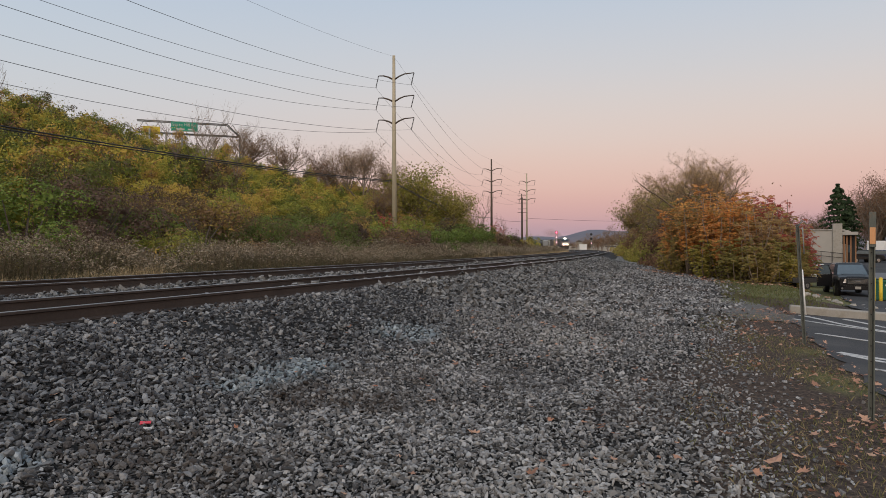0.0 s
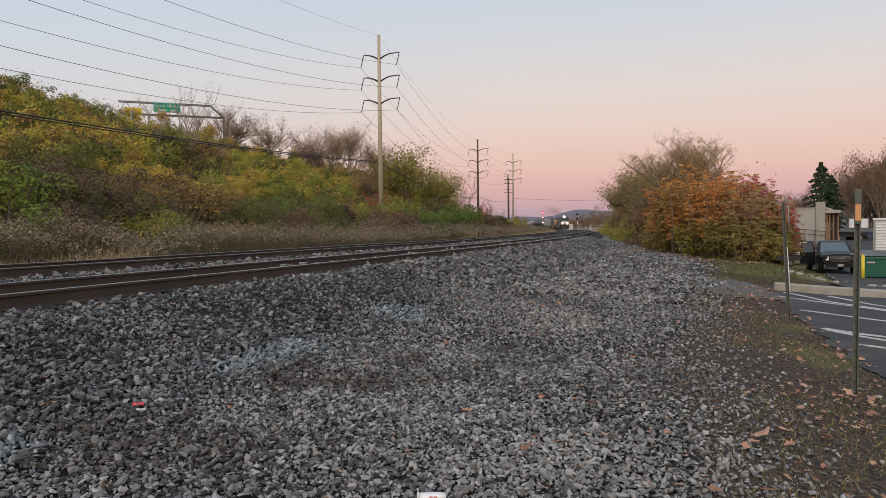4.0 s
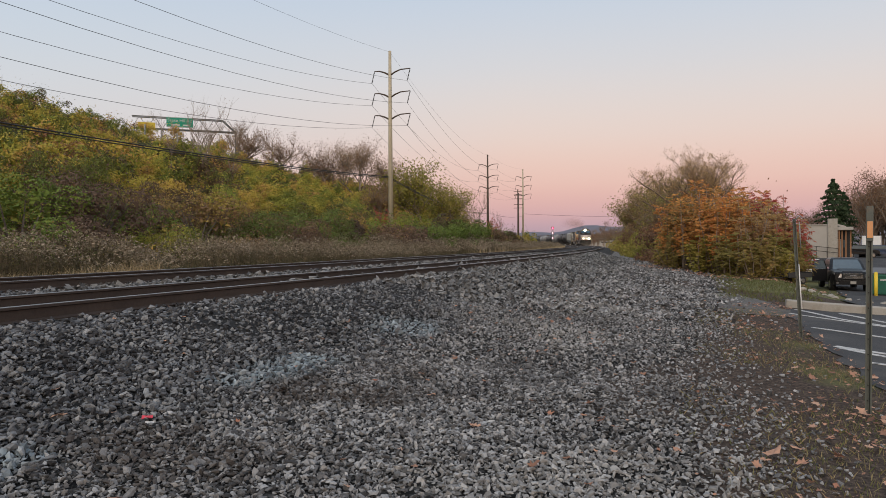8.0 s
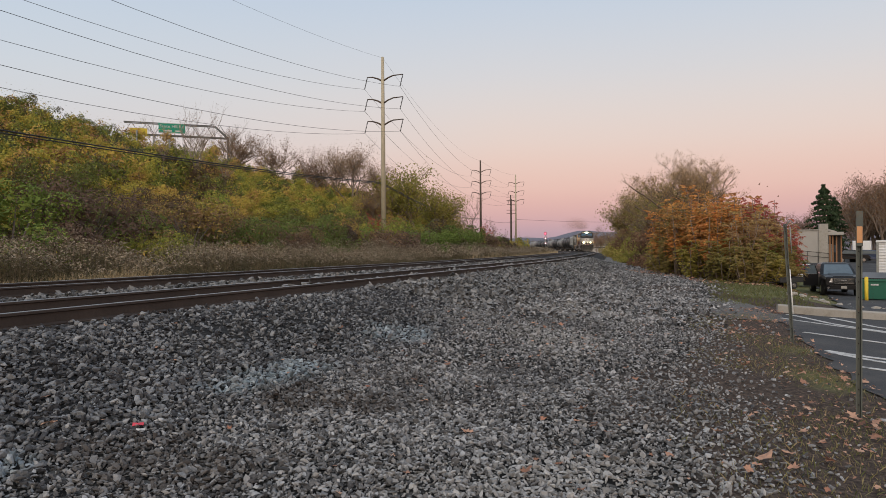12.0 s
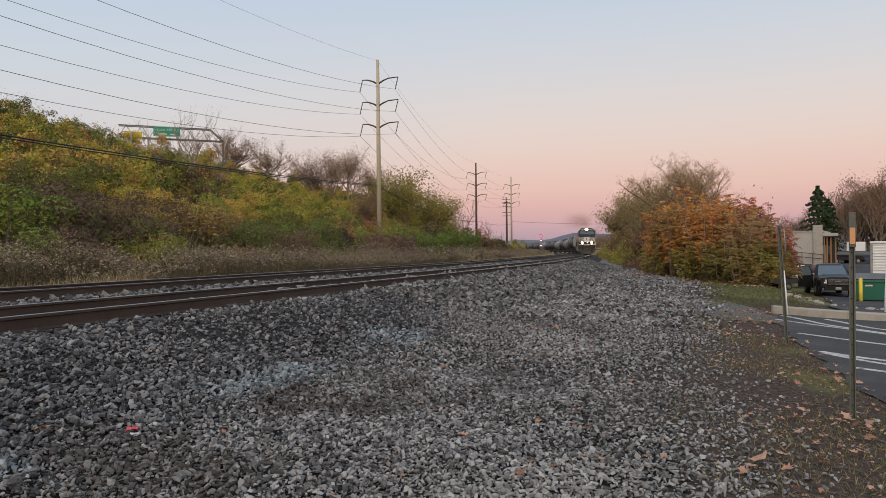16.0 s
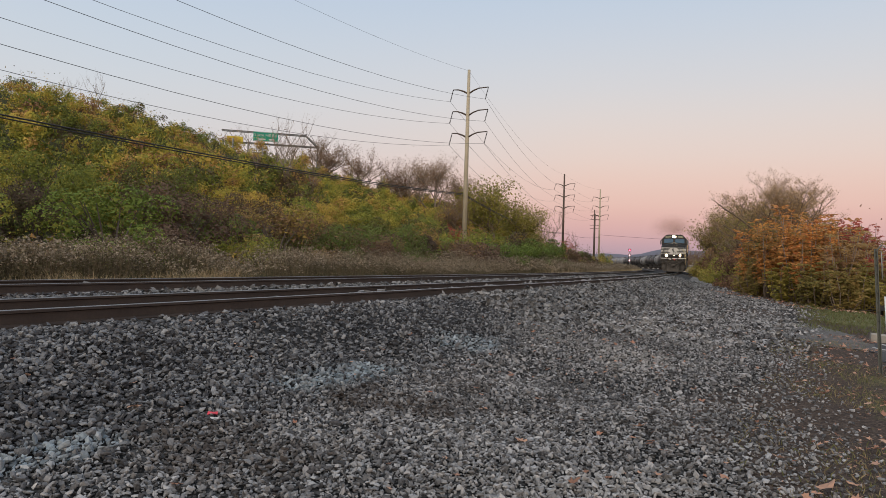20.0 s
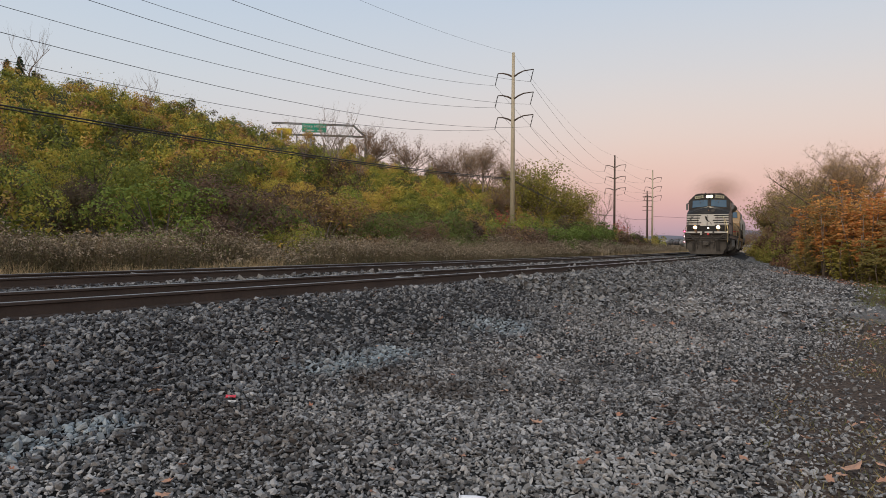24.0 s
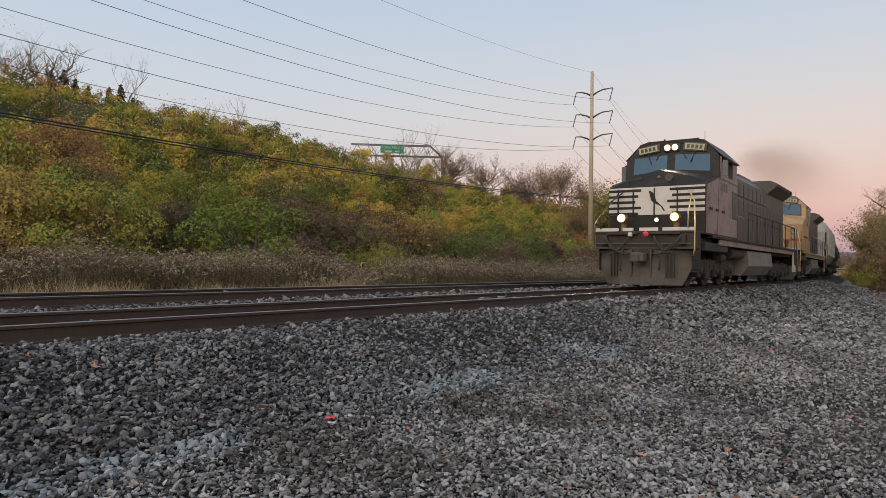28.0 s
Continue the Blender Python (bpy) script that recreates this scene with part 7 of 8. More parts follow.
wheel_mesh = Shape()
for sx in (-0.76, 0.76):
    wheel_mesh.rod((sx - 0.07, 0, 0), (sx + 0.07, 0, 0), 0.5, 0.5, 24)
    wheel_mesh.rod((sx - 0.02 - 0.06 * np.sign(sx), 0, 0), (sx + 0.01 - 0.06 * np.sign(sx), 0, 0), 0.53, 0.53, 24)
    for k in range(6):
        a = k * math.pi / 3
        wheel_mesh.rod((sx - 0.075, 0.3 * math.cos(a), 0.3 * math.sin(a)), (sx + 0.075, 0.3 * math.cos(a), 0.3 * math.sin(a)), 0.05, 0.05, 6)
wheel_mesh.rod((-1.05, 0, 0), (1.05, 0, 0), 0.09, 0.09, 10)
WHEELS = wheel_mesh.mesh("wheelset", UNDER)


def side_frame(axles, low=0.28):
    """The cast side frame of a bogie, with boxes, springs and hangers."""
    s = Shape()
    a, b = axles[0] - 0.55, axles[-1] + 0.55
    s.prism([(a, 0.62), (a + 0.1, 0.86), (b - 0.1, 0.86), (b, 0.62), (b - 0.3, 0.55), (a + 0.3, 0.55)], -0.09, 0.09, "x")
    for y in axles:
        s.box((0, y, 0.53), (0.26, 0.36, 0.42), 0.03)
        s.rod((-0.02, y, 0.53), (0.19, y, 0.53), 0.12, 0.1, 12)
    mids = [(p + q) / 2 for p, q in zip(axles[:-1], axles[1:])]
    for y in mids:
        s.box((0.02, y, low + 0.12), (0.2, 0.46, 0.3), 0.04)
        for d in (-0.3, 0.3):
            s.rod((0.05, y + d, 0.36), (0.05, y + d, 0.9), 0.085, 0.085, 10)
        s.box((0.06, y, 0.72), (0.12, 0.3, 0.22), 0.02)
    return s


def bogie(parent, y, axles, keep=None):
    b = part("bogie", Shape().box((0, y, 0.7), (1.3, axles[-1] - axles[0] + 0.9, 0.26), 0.04), UNDER, parent, "dark cast-steel bogie")
    frame3 = side_frame(axles).mesh("side_frame", UNDER)
    for sx in (-1, 1):
        part("side_frame", frame3, UNDER, b, at=pose(sx * 1.06, y, 0, 0, 0, 0 if sx > 0 else 180) @ Matrix.Identity(4))
    for a in axles:
        w = part("wheelset", WHEELS, UNDER, b, at=pose(0, y + a, 0.53))
        if keep is not None:
            keep.append((w, y + a))
    return b


def coupler(parent, y, d):
    s = Shape().box((0, y + d * 0.15, 0.88), (0.22, 0.5, 0.2), 0.03)
    s.box((0.06, y + d * 0.5, 0.88), (0.3, 0.26, 0.3), 0.05).box((-0.14, y + d * 0.48, 0.88), (0.14, 0.34, 0.26), 0.04)
    part("coupler", s, PLOWP, parent, "heavy knuckle coupler")


def locomotive(name, label, hood, nose, stripe, roof, wheels=None):
    ob = thing(name, label, "locomotive")
    F = 9.45
    # frame and walkway
    part("underframe", Shape().box((0, 0, 1.36), (2.5, 2 * F - 1.2, 0.30), 0.03), UNDER, ob)
    part("walkway", Shape().box((0, -0.5, 1.55), (3.06, 2 * F - 2.4, 0.09), 0.01), nose, ob, "walkway deck with a dusty edge")
    for sx in (-1, 1):
        part("side_sill", Shape().box((sx * 1.45, -0.5, 1.42), (0.06, 2 * F - 4.4, 0.2), 0.01), DUST_SHEEN if stripe else nose, ob)
    # front platform, end sill, white edge
    part("end_sill", Shape().box((0, F - 0.25, 1.38), (2.96, 0.5, 0.5), 0.03), UNDER, ob)
    for k, (a, b) in enumerate(((-1.45, -0.55), (-0.42, 0.12), (0.3, 0.62), (0.75, 1.45))):
        part("sill_edge", Shape().box(((a + b) / 2, F + 0.02, 1.70), (b - a, 0.05, 0.10), 0.008), WHITEP, ob, "chipped white edge of the front platform")
    part("platform", Shape().box((0, F - 0.5, 1.62), (2.96, 1.05, 0.06), 0.01), UNDER, ob)
    # plough
    rings = []
    for z, w, y in ((0.10, 1.10, F + 0.25), (0.62, 1.36, F + 0.16), (1.12, 1.44, F + 0.06)):
        rings.append([(-w, y - 0.30, z), (-w * 0.55, y - 0.03, z), (0, y + 0.03, z), (w * 0.55, y - 0.03, z), (w, y - 0.30, z), (w, y - 0.36, z), (0, y - 0.06, z), (-w, y - 0.36, z)])
    plough = part("snow_plough", Shape().loft(rings), PLOWP, ob, "dusty grey steel plough under the coupler")
    for sx in (-1, 1):
        for k in range(3):
            part("plough_slot", Shape().box((sx * (0.72 + 0.10 * k), F + 0.19 - 0.02 * k, 0.66), (0.045, 0.06, 0.66), 0.01), UNDER, plough)
    part("pilot_shelf", Shape().box((0, F + 0.02, 1.16), (2.86, 0.16, 0.06), 0.01).rod((-1.4, F + 0.2, 1.28), (1.4, F + 0.2, 1.28), 0.022, None, 8), PLOWP, ob)
    coupler(ob, F, 1)
    for x0, x1, low in ((-0.95, -0.35, 0.98), (0.95, 0.35, 0.98), (-0.62, -0.52, 0.55), (0.5, 0.62, 0.5)):
        pts = [(x0 + (x1 - x0) * t, F + 0.22 + 0.12 * math.sin(math.pi * t), 1.32 - (1.32 - low) * math.sin(math.pi * min(1, t * 0.62))) for t in [i / 8 for i in range(9)]]
        part("air_hose", Shape().tube(pts, 0.024, 6), UNDER, ob, "black rubber air hose")
    part("release_lever", Shape().tube([(-1.4, F + 0.14, 1.05), (-0.5, F + 0.2, 1.0), (0.5, F + 0.2, 1.0), (1.4, F + 0.14, 1.05)], 0.018, 6), UNDER, ob)
    part("hose_cap", Shape().ball((-0.14, F + 0.26, 1.55), 0.085, 0.05, 0.085), REDP, ob, "round red cap")
    part("cable_socket", Shape().box((0.36, F + 0.1, 1.55), (0.12, 0.14, 0.12), 0.02), WHITEP, ob)
    for sx in (-1, 1):
        st = part("corner_steps", Shape().box((sx * 1.38, F - 0.45, 1.0), (0.05, 0.7, 0.95), 0.01), nose, ob, "side step well")
        for z in (0.5, 0.82, 1.14, 1.44):
            part("step", Shape().box((sx * 1.30, F - 0.42, z), (0.22, 0.55, 0.03), 0.004), UNDER, st)
        part("grab_rail", Shape().tube([(sx * 1.42, F + 0.06, 0.95), (sx * 1.47, F + 0.1, 1.1), (sx * 1.47, F + 0.08, 1.9), (sx * 1.28, F - 0.55, 2.55), (sx * 1.0, F - 0.98, 2.9)], 0.022, 7), CREAM if sx < 0 else PLOWP, ob, "bent painted handrail")
        part("grab_rail", Shape().tube([(sx * 1.28, F + 0.08, 1.72), (sx * 1.28, F + 0.06, 2.15), (sx * 1.12, F - 0.9, 2.85)], 0.018, 7), CREAM if sx < 0 else PLOWP, ob, "bent painted handrail")
    # nose
    N0, N1 = F - 1.05, F - 2.45
    body = Shape()
    crest = lambda y, w, edge, mid: [(-w, y, 1.6), (w, y, 1.6), (w, y, edge), (w * 0.55, y, edge + (mid - edge) * 0.5), (0, y, mid), (-w * 0.55, y, edge + (mid - edge) * 0.5), (-w, y, edge)]
    body.loft([crest(N0, 1.46, 3.04, 3.08), crest(N0 - 0.30, 1.47, 3.20, 3.60), crest(N1, 1.48, 3.42, 3.74), crest(N1 - 0.25, 1.48, 3.46, 3.76)])
    nz = part("nose", body, nose, ob, "broad sloping short hood")
    # black locomotive: sides coloured paler than the front for dust and reflected sky
    dust = DUST_SHEEN if stripe else nose
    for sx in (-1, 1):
        part("side_sheet", Shape().prism([(N1 - 0.2, 1.64), (N0 - 0.05, 1.64), (N0 - 0.09, 3.05), (N1 - 0.2, 3.43)], sx * 1.47, sx * 1.488, "x"), dust, nz, "thin side sheet, on the black locomotive toned with dust and sky sheen")
    if stripe:
        part("stripe_panel", Shape().prism([(-1.455, 2.20), (1.455, 2.20), (1.455, 3.05), (-1.455, 3.05)], N0 - 0.02, N0 + 0.012), WHITEP, nz, "white painted nose panel")
        for i in range(5):
            z = 2.955 - i * 0.178
            for x0, x1 in ((-1.46, -0.36 - 0.07 * ((i + 1) % 3)), (0.44 + 0.09 * (i % 3), 1.46)):
                part("stripe", Shape().box(((x0 + x1) / 2, N0 + 0.014, z), (x1 - x0, 0.016, 0.078)), BLACKP, nz, "black stripe across the white nose")
        emb = Shape()
        emb.prism([(-0.24, 2.32), (-0.30, 2.30), (-0.22, 2.44), (-0.02, 2.62), (0.02, 2.80), (0.10, 2.90), (0.20, 2.94), (0.17, 2.80), (0.12, 2.62), (0.0, 2.54), (-0.16, 2.46)], N0 - 0.02, N0 + 0.024)
        part("emblem", emb, BLACKP, nz, "plain dark slanted emblem")
        for x in (-0.66, 0.03, 0.68, 1.16):
            part("door_seam", Shape().box((x, N0 + 0.022, 2.58), (0.035, 0.045, 0.84)), BLACKP, nz)
    else:
        part("stripe", Shape().box((0, N0 + 0.0, 2.2), (2.9, 0.03, 0.10)), REDP, nz, "dull red nose band")
    part("nose_grab", Shape().tube([(0.85, N0 - 0.12, 3.22), (0.83, N0 - 0.04, 3.26), (0.45, N0 - 0.06, 3.34), (0.43, N0 - 0.16, 3.32)], 0.014, 6), PLOWP, nz)
    part("nose_lamp", Shape().rod((-0.06, N0 - 0.5, 3.36), (-0.06, N0 - 0.10, 3.36), 0.04, None, 12), AMBER, nz)
    part("vent_disc", Shape().rod((-0.36, N0 - 0.5, 3.34), (-0.36, N0 - 0.12, 3.34), 0.12, None, 14), SOOT, nz)
    for x in (-0.78, 0.80):
        lamp_box = part("ditch_lamp", Shape().rod((x, N0 + 0.45, 2.07), (x, N0 + 0.72, 2.07), 0.125, 0.14, 16).box((x, N0 + 0.5, 1.85), (0.14, 0.12, 0.4), 0.01), AMBER, ob, "round ditch lamp shining")
        part("lens", Shape().rod((x, N0 + 0.715, 2.07), (x, N0 + 0.74, 2.07), 0.10, 0.092, 16), DITCH, lamp_box)
        # reflector ring, made to glow as the lamp's orange glare
        part("reflector", Shape().rod((x, N0 + 0.70, 2.07), (x, N0 + 0.73, 2.07), 0.122, 0.122, 20), HALO if stripe else AMBER, lamp_box)
    small = part("marker_lamp", Shape().rod((-0.06, N0 + 0.0, 2.04), (-0.06, N0 + 0.08, 2.04), 0.08, None, 12), SOOT, ob)
    part("lens", Shape().rod((-0.06, N0 + 0.08, 2.04), (-0.06, N0 + 0.095, 2.04), 0.055, None, 12), SMALL_LAMP, small)
    part("marker_lamp", Shape().rod((1.08, N0 + 0.0, 2.06), (1.08, N0 + 0.08, 2.06), 0.06, None, 12), SOOT, ob)
    # cab
    C0, C1 = N1 - 0.02, F - 5.05
    sec = lambda y, k: [(-1.49, y, 1.6), (1.49, y, 1.6), (1.49, y - k * 0.2145, 3.55), (1.46, y - k * 0.2805, 4.15), (1.0, y - k * 0.3311, 4.61), (0.75, y - k * 0.3377, 4.67), (-0.75, y - k * 0.3377, 4.67), (-1.0, y - k * 0.3311, 4.61), (-1.46, y - k * 0.2805, 4.15), (-1.49, y - k * 0.2145, 3.55)]
    cab = part("cab", Shape().loft([sec(C0 + 0.12, 1), sec(C1, 0)]), nose, ob)
    part("cab_roof", Shape().loft([[(-1.53, y, 4.14), (-1.02, y, 4.65), (-0.76, y, 4.72), (0.76, y, 4.72), (1.02, y, 4.65), (1.53, y, 4.14), (0.98, y, 4.58), (-0.98, y, 4.58)] for y in (C0 - 0.19, C1 - 0.12)]), roof, cab)
    # cab sides repeat the painted sky sheen and dust of the nose sides
    for sx in (-1, 1):
        part("side_sheet", Shape().prism([(C1 + 0.02, 1.64), (C0 + 0.08, 1.64), (C0 - 0.1, 3.38), (C1 + 0.02, 3.38)], sx * 1.48, sx * 1.4935, "x"), dust, cab, "thin side sheet, on the black locomotive toned with dust and sky sheen")
        part("side_sheet", Shape().box((sx * 1.479, (C0 - 0.3 + C1) / 2, 3.74), (0.02, C0 - 0.3 - C1, 0.68), 0.0, Matrix.Rotation(radians(-2.9 * sx), 3, "Y")), dust, cab, "thin side sheet, on the black locomotive toned with dust and sky sheen")
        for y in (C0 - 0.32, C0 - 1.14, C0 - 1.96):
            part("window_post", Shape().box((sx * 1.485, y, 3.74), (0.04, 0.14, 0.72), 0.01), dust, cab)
    slope = lambda z: C0 + 0.12 - 0.11 * (z - 1.6)
    for sx in (-1, 1):
        a, b = (0.13, 1.22) if sx > 0 else (-1.22, -0.13)
        inner, outer = (a, b) if sx > 0 else (b, a)
        pane = [(inner, 3.74), (outer, 3.64), (outer * 0.985, 4.18), (inner, 4.24)]
        fr = [(inner - sx * 0.05, 3.68), (outer + sx * 0.06, 3.58), (outer * 0.985 + sx * 0.05, 4.23), (inner - sx * 0.05, 4.30)]
        wf = part("windshield_frame", Shape().add([(x, slope(z) + 0.012, z) for x, z in fr] + [(x, slope(z) - 0.05, z) for x, z in fr], [(0, 1, 2, 3), (7, 6, 5, 4), (0, 4, 5, 1), (1, 5, 6, 2), (2, 6, 7, 3), (3, 7, 4, 0)]), BLACKP if stripe else SOOT, cab)
        part("windshield", Shape().add([(x, slope(z) + 0.022, z) for x, z in pane] + [(x, slope(z) + 0.0, z) for x, z in pane], [(0, 1, 2, 3), (7, 6, 5, 4), (0, 4, 5, 1), (1, 5, 6, 2), (2, 6, 7, 3), (3, 7, 4, 0)]), SKY_TINTED_GLASS, wf, "windshield glass with the blue sky reflection painted into its colour")
        part("wiper", Shape().tube([(sx * 0.75, slope(4.25) + 0.05, 4.30), (sx * 0.62, slope(4.0) + 0.06, 3.95)], 0.012, 5).tube([(sx * 0.35, slope(4.25) + 0.05, 4.30), (sx * 0.48, slope(4.1) + 0.06, 4.08)], 0.012, 5), UNDER, wf)
        nb = part("number_board", Shape().box((sx * 0.74, C0 - 0.18, 4.44), (0.74, 0.10, 0.28), 0.02, Matrix.Rotation(radians(sx * 8), 3, "Y")), SOOT, cab)
        board = part("number_panel", Shape().box((sx * 0.74, C0 - 0.105, 4.44), (0.60, 0.02, 0.19), 0.0, Matrix.Rotation(radians(sx * 8), 3, "Y")), BOARD, nb, "pale number board with dark bars")
        # cab side windows, door outline, mirror
        part("side_window", Shape().box((sx * 1.475, C0 - 0.72, 3.72), (0.05, 0.62, 0.62), 0.02), SKY_TINTED_GLASS, cab, "sliding side window")
        part("side_window", Shape().box((sx * 1.475, C0 - 1.55, 3.72), (0.05, 0.62, 0.62), 0.02), UNDER, cab, "dark open side window")
        part("door_panel", Shape().box((sx * 1.495, C1 + 0.45, 2.7), (0.03, 0.62, 0.9), 0.01), SOOT, cab, "dark side vent panel")
        part("mirror", Shape().box((sx * 1.62, C0 - 0.3, 3.72), (0.16, 0.05, 0.5), 0.015), GREYP, cab)
        part("drip_rail", Shape().box((sx * 1.50, (C0 + C1) / 2 - 0.2, 4.10), (0.10, 2.3, 0.04), 0.005), UNDER, cab)
        part("sunshade", Shape().box((sx * 1.55, C0 - 1.1, 4.02), (0.16, 1.5, 0.03), 0.005, Matrix.Rotation(radians(sx * 24), 3, "Y")), roof, cab)
        for i in range(4):
            part("bar_mark", Shape().box((sx * 1.498, C0 - 0.35 - 0.24 * i, 3.16), (0.012, 0.15, 0.26)), GREYP, cab, "faded pale bar")
        for i in range(3):
            part("latch", Shape().box((sx * 1.50, N1 + 0.9 - 0.75 * i, 2.38), (0.05, 0.30, 0.07), 0.01), UNDER, cab)
    for i in range(4):
        for sx in (-1, 1):
            x = -0.195 + 0.13 * i
            part("number_bar", Shape().box((sx * 0.74 + x, C0 - 0.092, 4.44 - sx * x * 0.14), (0.085, 0.012, 0.12), 0.0, Matrix.Rotation(radians(sx * 8), 3, "Y")), SOOT, cab)
    hl = part("headlight", Shape().box((0.0, C0 - 0.17, 4.47), (0.52, 0.12, 0.27), 0.05), SOOT, cab, "twin headlight housing")
    for x in (-0.12, 0.12):
        # rings behind the lenses glow by themselves to imitate headlamp glare
        part("reflector", Shape().rod((x, C0 - 0.115, 4.47), (x, C0 - 0.095, 4.47), 0.098, 0.098, 18), HALO if stripe else SOOT, hl)
        part("lens", Shape().rod((x, C0 - 0.11, 4.47), (x, C0 - 0.085, 4.47), 0.084, 0.078, 16), LAMP, hl)
    for x, y in ((-0.7, -0.6), (0.62, -0.9), (0.3, -0.4), (-0.25, -1.4)):
        part("roof_fitting", Shape().rod((x, C0 + y, 4.62), (x, C0 + y, 4.80), 0.05, 0.03, 8), UNDER, cab)
    part("antenna", Shape().rod((-0.95, C0 - 0.5, 4.4), (-0.95, C0 - 0.5, 4.98), 0.012, 0.006, 5), UNDER, cab)
    # hoses and brackets over the pilot
    for sx in (-1, 1):
        part("uncoupling_bracket", Shape().box((sx * 1.15, F + 0.06, 1.4), (0.16, 0.12, 0.3), 0.02), UNDER, ob)
        part("anticlimber", Shape().box((sx * 0.62, F + 0.05, 1.58), (0.9, 0.1, 0.06), 0.01), UNDER, ob)
        pts = [(sx * (0.35 + 0.75 * t), F + 0.2 + 0.1 * math.sin(math.pi * t), 1.5 - 0.42 * math.sin(math.pi * t)) for t in [i / 8 for i in range(9)]]
        part("air_hose", Shape().tube(pts, 0.03, 6), UNDER, ob, "black rubber air hose")
        part("pilot_rib", Shape().box((sx * 0.28, F + 0.2, 0.72), (0.05, 0.1, 0.8), 0.01), PLOWP, ob)
    part("coupler_pocket", Shape().box((0, F + 0.08, 0.92), (0.66, 0.12, 0.5), 0.03), UNDER, ob, "dark recess round the coupler")
    # long hood
    H0, H1 = C1 + 0.02, -F + 1.3
    hx = 0.98
    hs = lambda y: [(-hx, y, 1.58), (hx, y, 1.58), (hx, y, 3.95), (hx - 0.25, y, 4.22), (-hx + 0.25, y, 4.22), (-hx, y, 3.95)]
    hd = part("long_hood", Shape().loft([hs(H0), hs(H1)]), hood, ob, "long machinery hood with many doors")
    n = 15
    step = (H0 - H1 - 0.4) / n
    door = Shape().box((0, 0, 0), (0.035, step - 0.07, 1.55), 0.01).mesh("hood_door", hood)
    upper = Shape().box((0, 0, 0), (0.03, step - 0.10, 0.5), 0.01).mesh("hood_panel", hood)
    latch = Shape().box((0, 0, 0), (0.03, 0.05, 0.10)).mesh("door_latch", UNDER)
    for i in range(n):
        y = H0 - 0.2 - step * (i + 0.5)
        for sx in (-1, 1):
            d = part("hood_door", door, hood, hd, at=pose(sx * (hx + 0.012), y, 2.44))
            part("door_latch", latch, UNDER, d, at=pose(sx * 0.025, step * 0.36, 0.1))
            if i < 10:
                part("hood_panel", upper, hood, hd, at=pose(sx * (hx + 0.010), y, 3.58))
    slat = Shape().box((0, 0, 0), (0.03, step * 0.62, 0.035)).mesh("louvre", GREYP)
    for i in (0, 1):
        y = H0 - 0.2 - step * (i + 0.5)
        for sx in (-1, 1):
            for k in range(6):
                part("louvre", slat, GREYP, hd, at=pose(sx * (hx + 0.032), y, 3.40 + 0.075 * k))
    R0, R1 = -F + 5.6, -F + 1.35
    wing = [(-hx - 0.02, 3.92), (-1.38, 4.22), (-1.38, 4.38), (-1.1, 4.50), (1.1, 4.50), (1.38, 4.38), (1.38, 4.22), (hx + 0.02, 3.92)]
    rad = part("radiator", Shape().prism(wing, R1, R0), hood, ob, "overhanging radiator housing")
    for sx in (-1, 1):
        for i in range(9):
            part("radiator_slat", Shape().box((sx * 1.385, R1 + 0.3 + i * 0.44, 4.30), (0.03, 0.36, 0.13), 0.01), UNDER, rad)
    part("exhaust_stack", Shape().box((0, 1.6, 4.32), (0.7, 0.9, 0.35), 0.05), SOOT, ob)
    part("roof_box", Shape().box((0, H0 - 1.3, 4.32), (1.5, 1.9, 0.28), 0.05), hood, ob)
    part("roof_box", Shape().box((0, -1.2, 4.28), (1.3, 2.4, 0.2), 0.04), hood, ob)
    part("equipment_box", Shape().box((1.22, H0 - 1.0, 2.0), (0.5, 1.7, 0.85), 0.03), hood, ob)
    part("equipment_box", Shape().box((-1.22, H0 - 1.0, 2.0), (0.5, 1.7, 0.85), 0.03), hood, ob)
    # handrails
    post = Shape().rod((0, 0, 1.58), (0, 0, 2.62), 0.018, None, 6).mesh("stanchion", UNDER)
    for sx in (-1, 1):
        rail = part("handrail", Shape().tube([(sx * 1.48, H0 - 1.9, 2.62), (sx * 1.48, R0 - 2.2, 2.62), (sx * 1.48, -F + 1.2, 2.62), (sx * 1.40, -F + 0.7, 2.0), (sx * 1.40, -F + 0.55, 0.9)], 0.019, 6), UNDER if stripe else CREAM, ob)
        for i in range(9):
            part("stanchion", post, UNDER, rail, at=pose(sx * 1.48, H0 - 1.9 - i * 1.62, 0))
        for z in (2.1, 2.35, 2.62):
            part("end_rail", Shape().tube([(sx * 1.4, -F + 0.5, z), (sx * 1.4, -F + 1.6, z)], 0.02, 6), UNDER, ob)
        part("rear_steps", Shape().box((sx * 1.36, -F + 0.55, 1.0), (0.06, 0.8, 1.0), 0.01), WHITEP if stripe else YELLOWP, ob, "pale rear step plate")
        part("rear_grab", Shape().tube([(sx * 1.46, -F + 0.2, 0.8), (sx * 1.48, -F + 0.2, 1.9), (sx * 1.44, -F + 1.1, 2.55)], 0.025, 6), CREAM, ob, "cream grab rail")
    # below the frame
    tank = [(-1.46, 0.72), (-1.40, 1.26), (1.40, 1.26), (1.46, 0.72), (1.2, 0.36), (-1.2, 0.36)]
    part("fuel_tank", Shape().prism(tank, -2.5, 2.3), TANKP, ob, "dusty grey fuel tank")
    for sx in (-1, 1):
        part("air_tank", Shape().rod((sx * 1.2, 2.75, 1.1), (sx * 1.2, 4.6, 1.1), 0.19, None, 12), UNDER, ob)
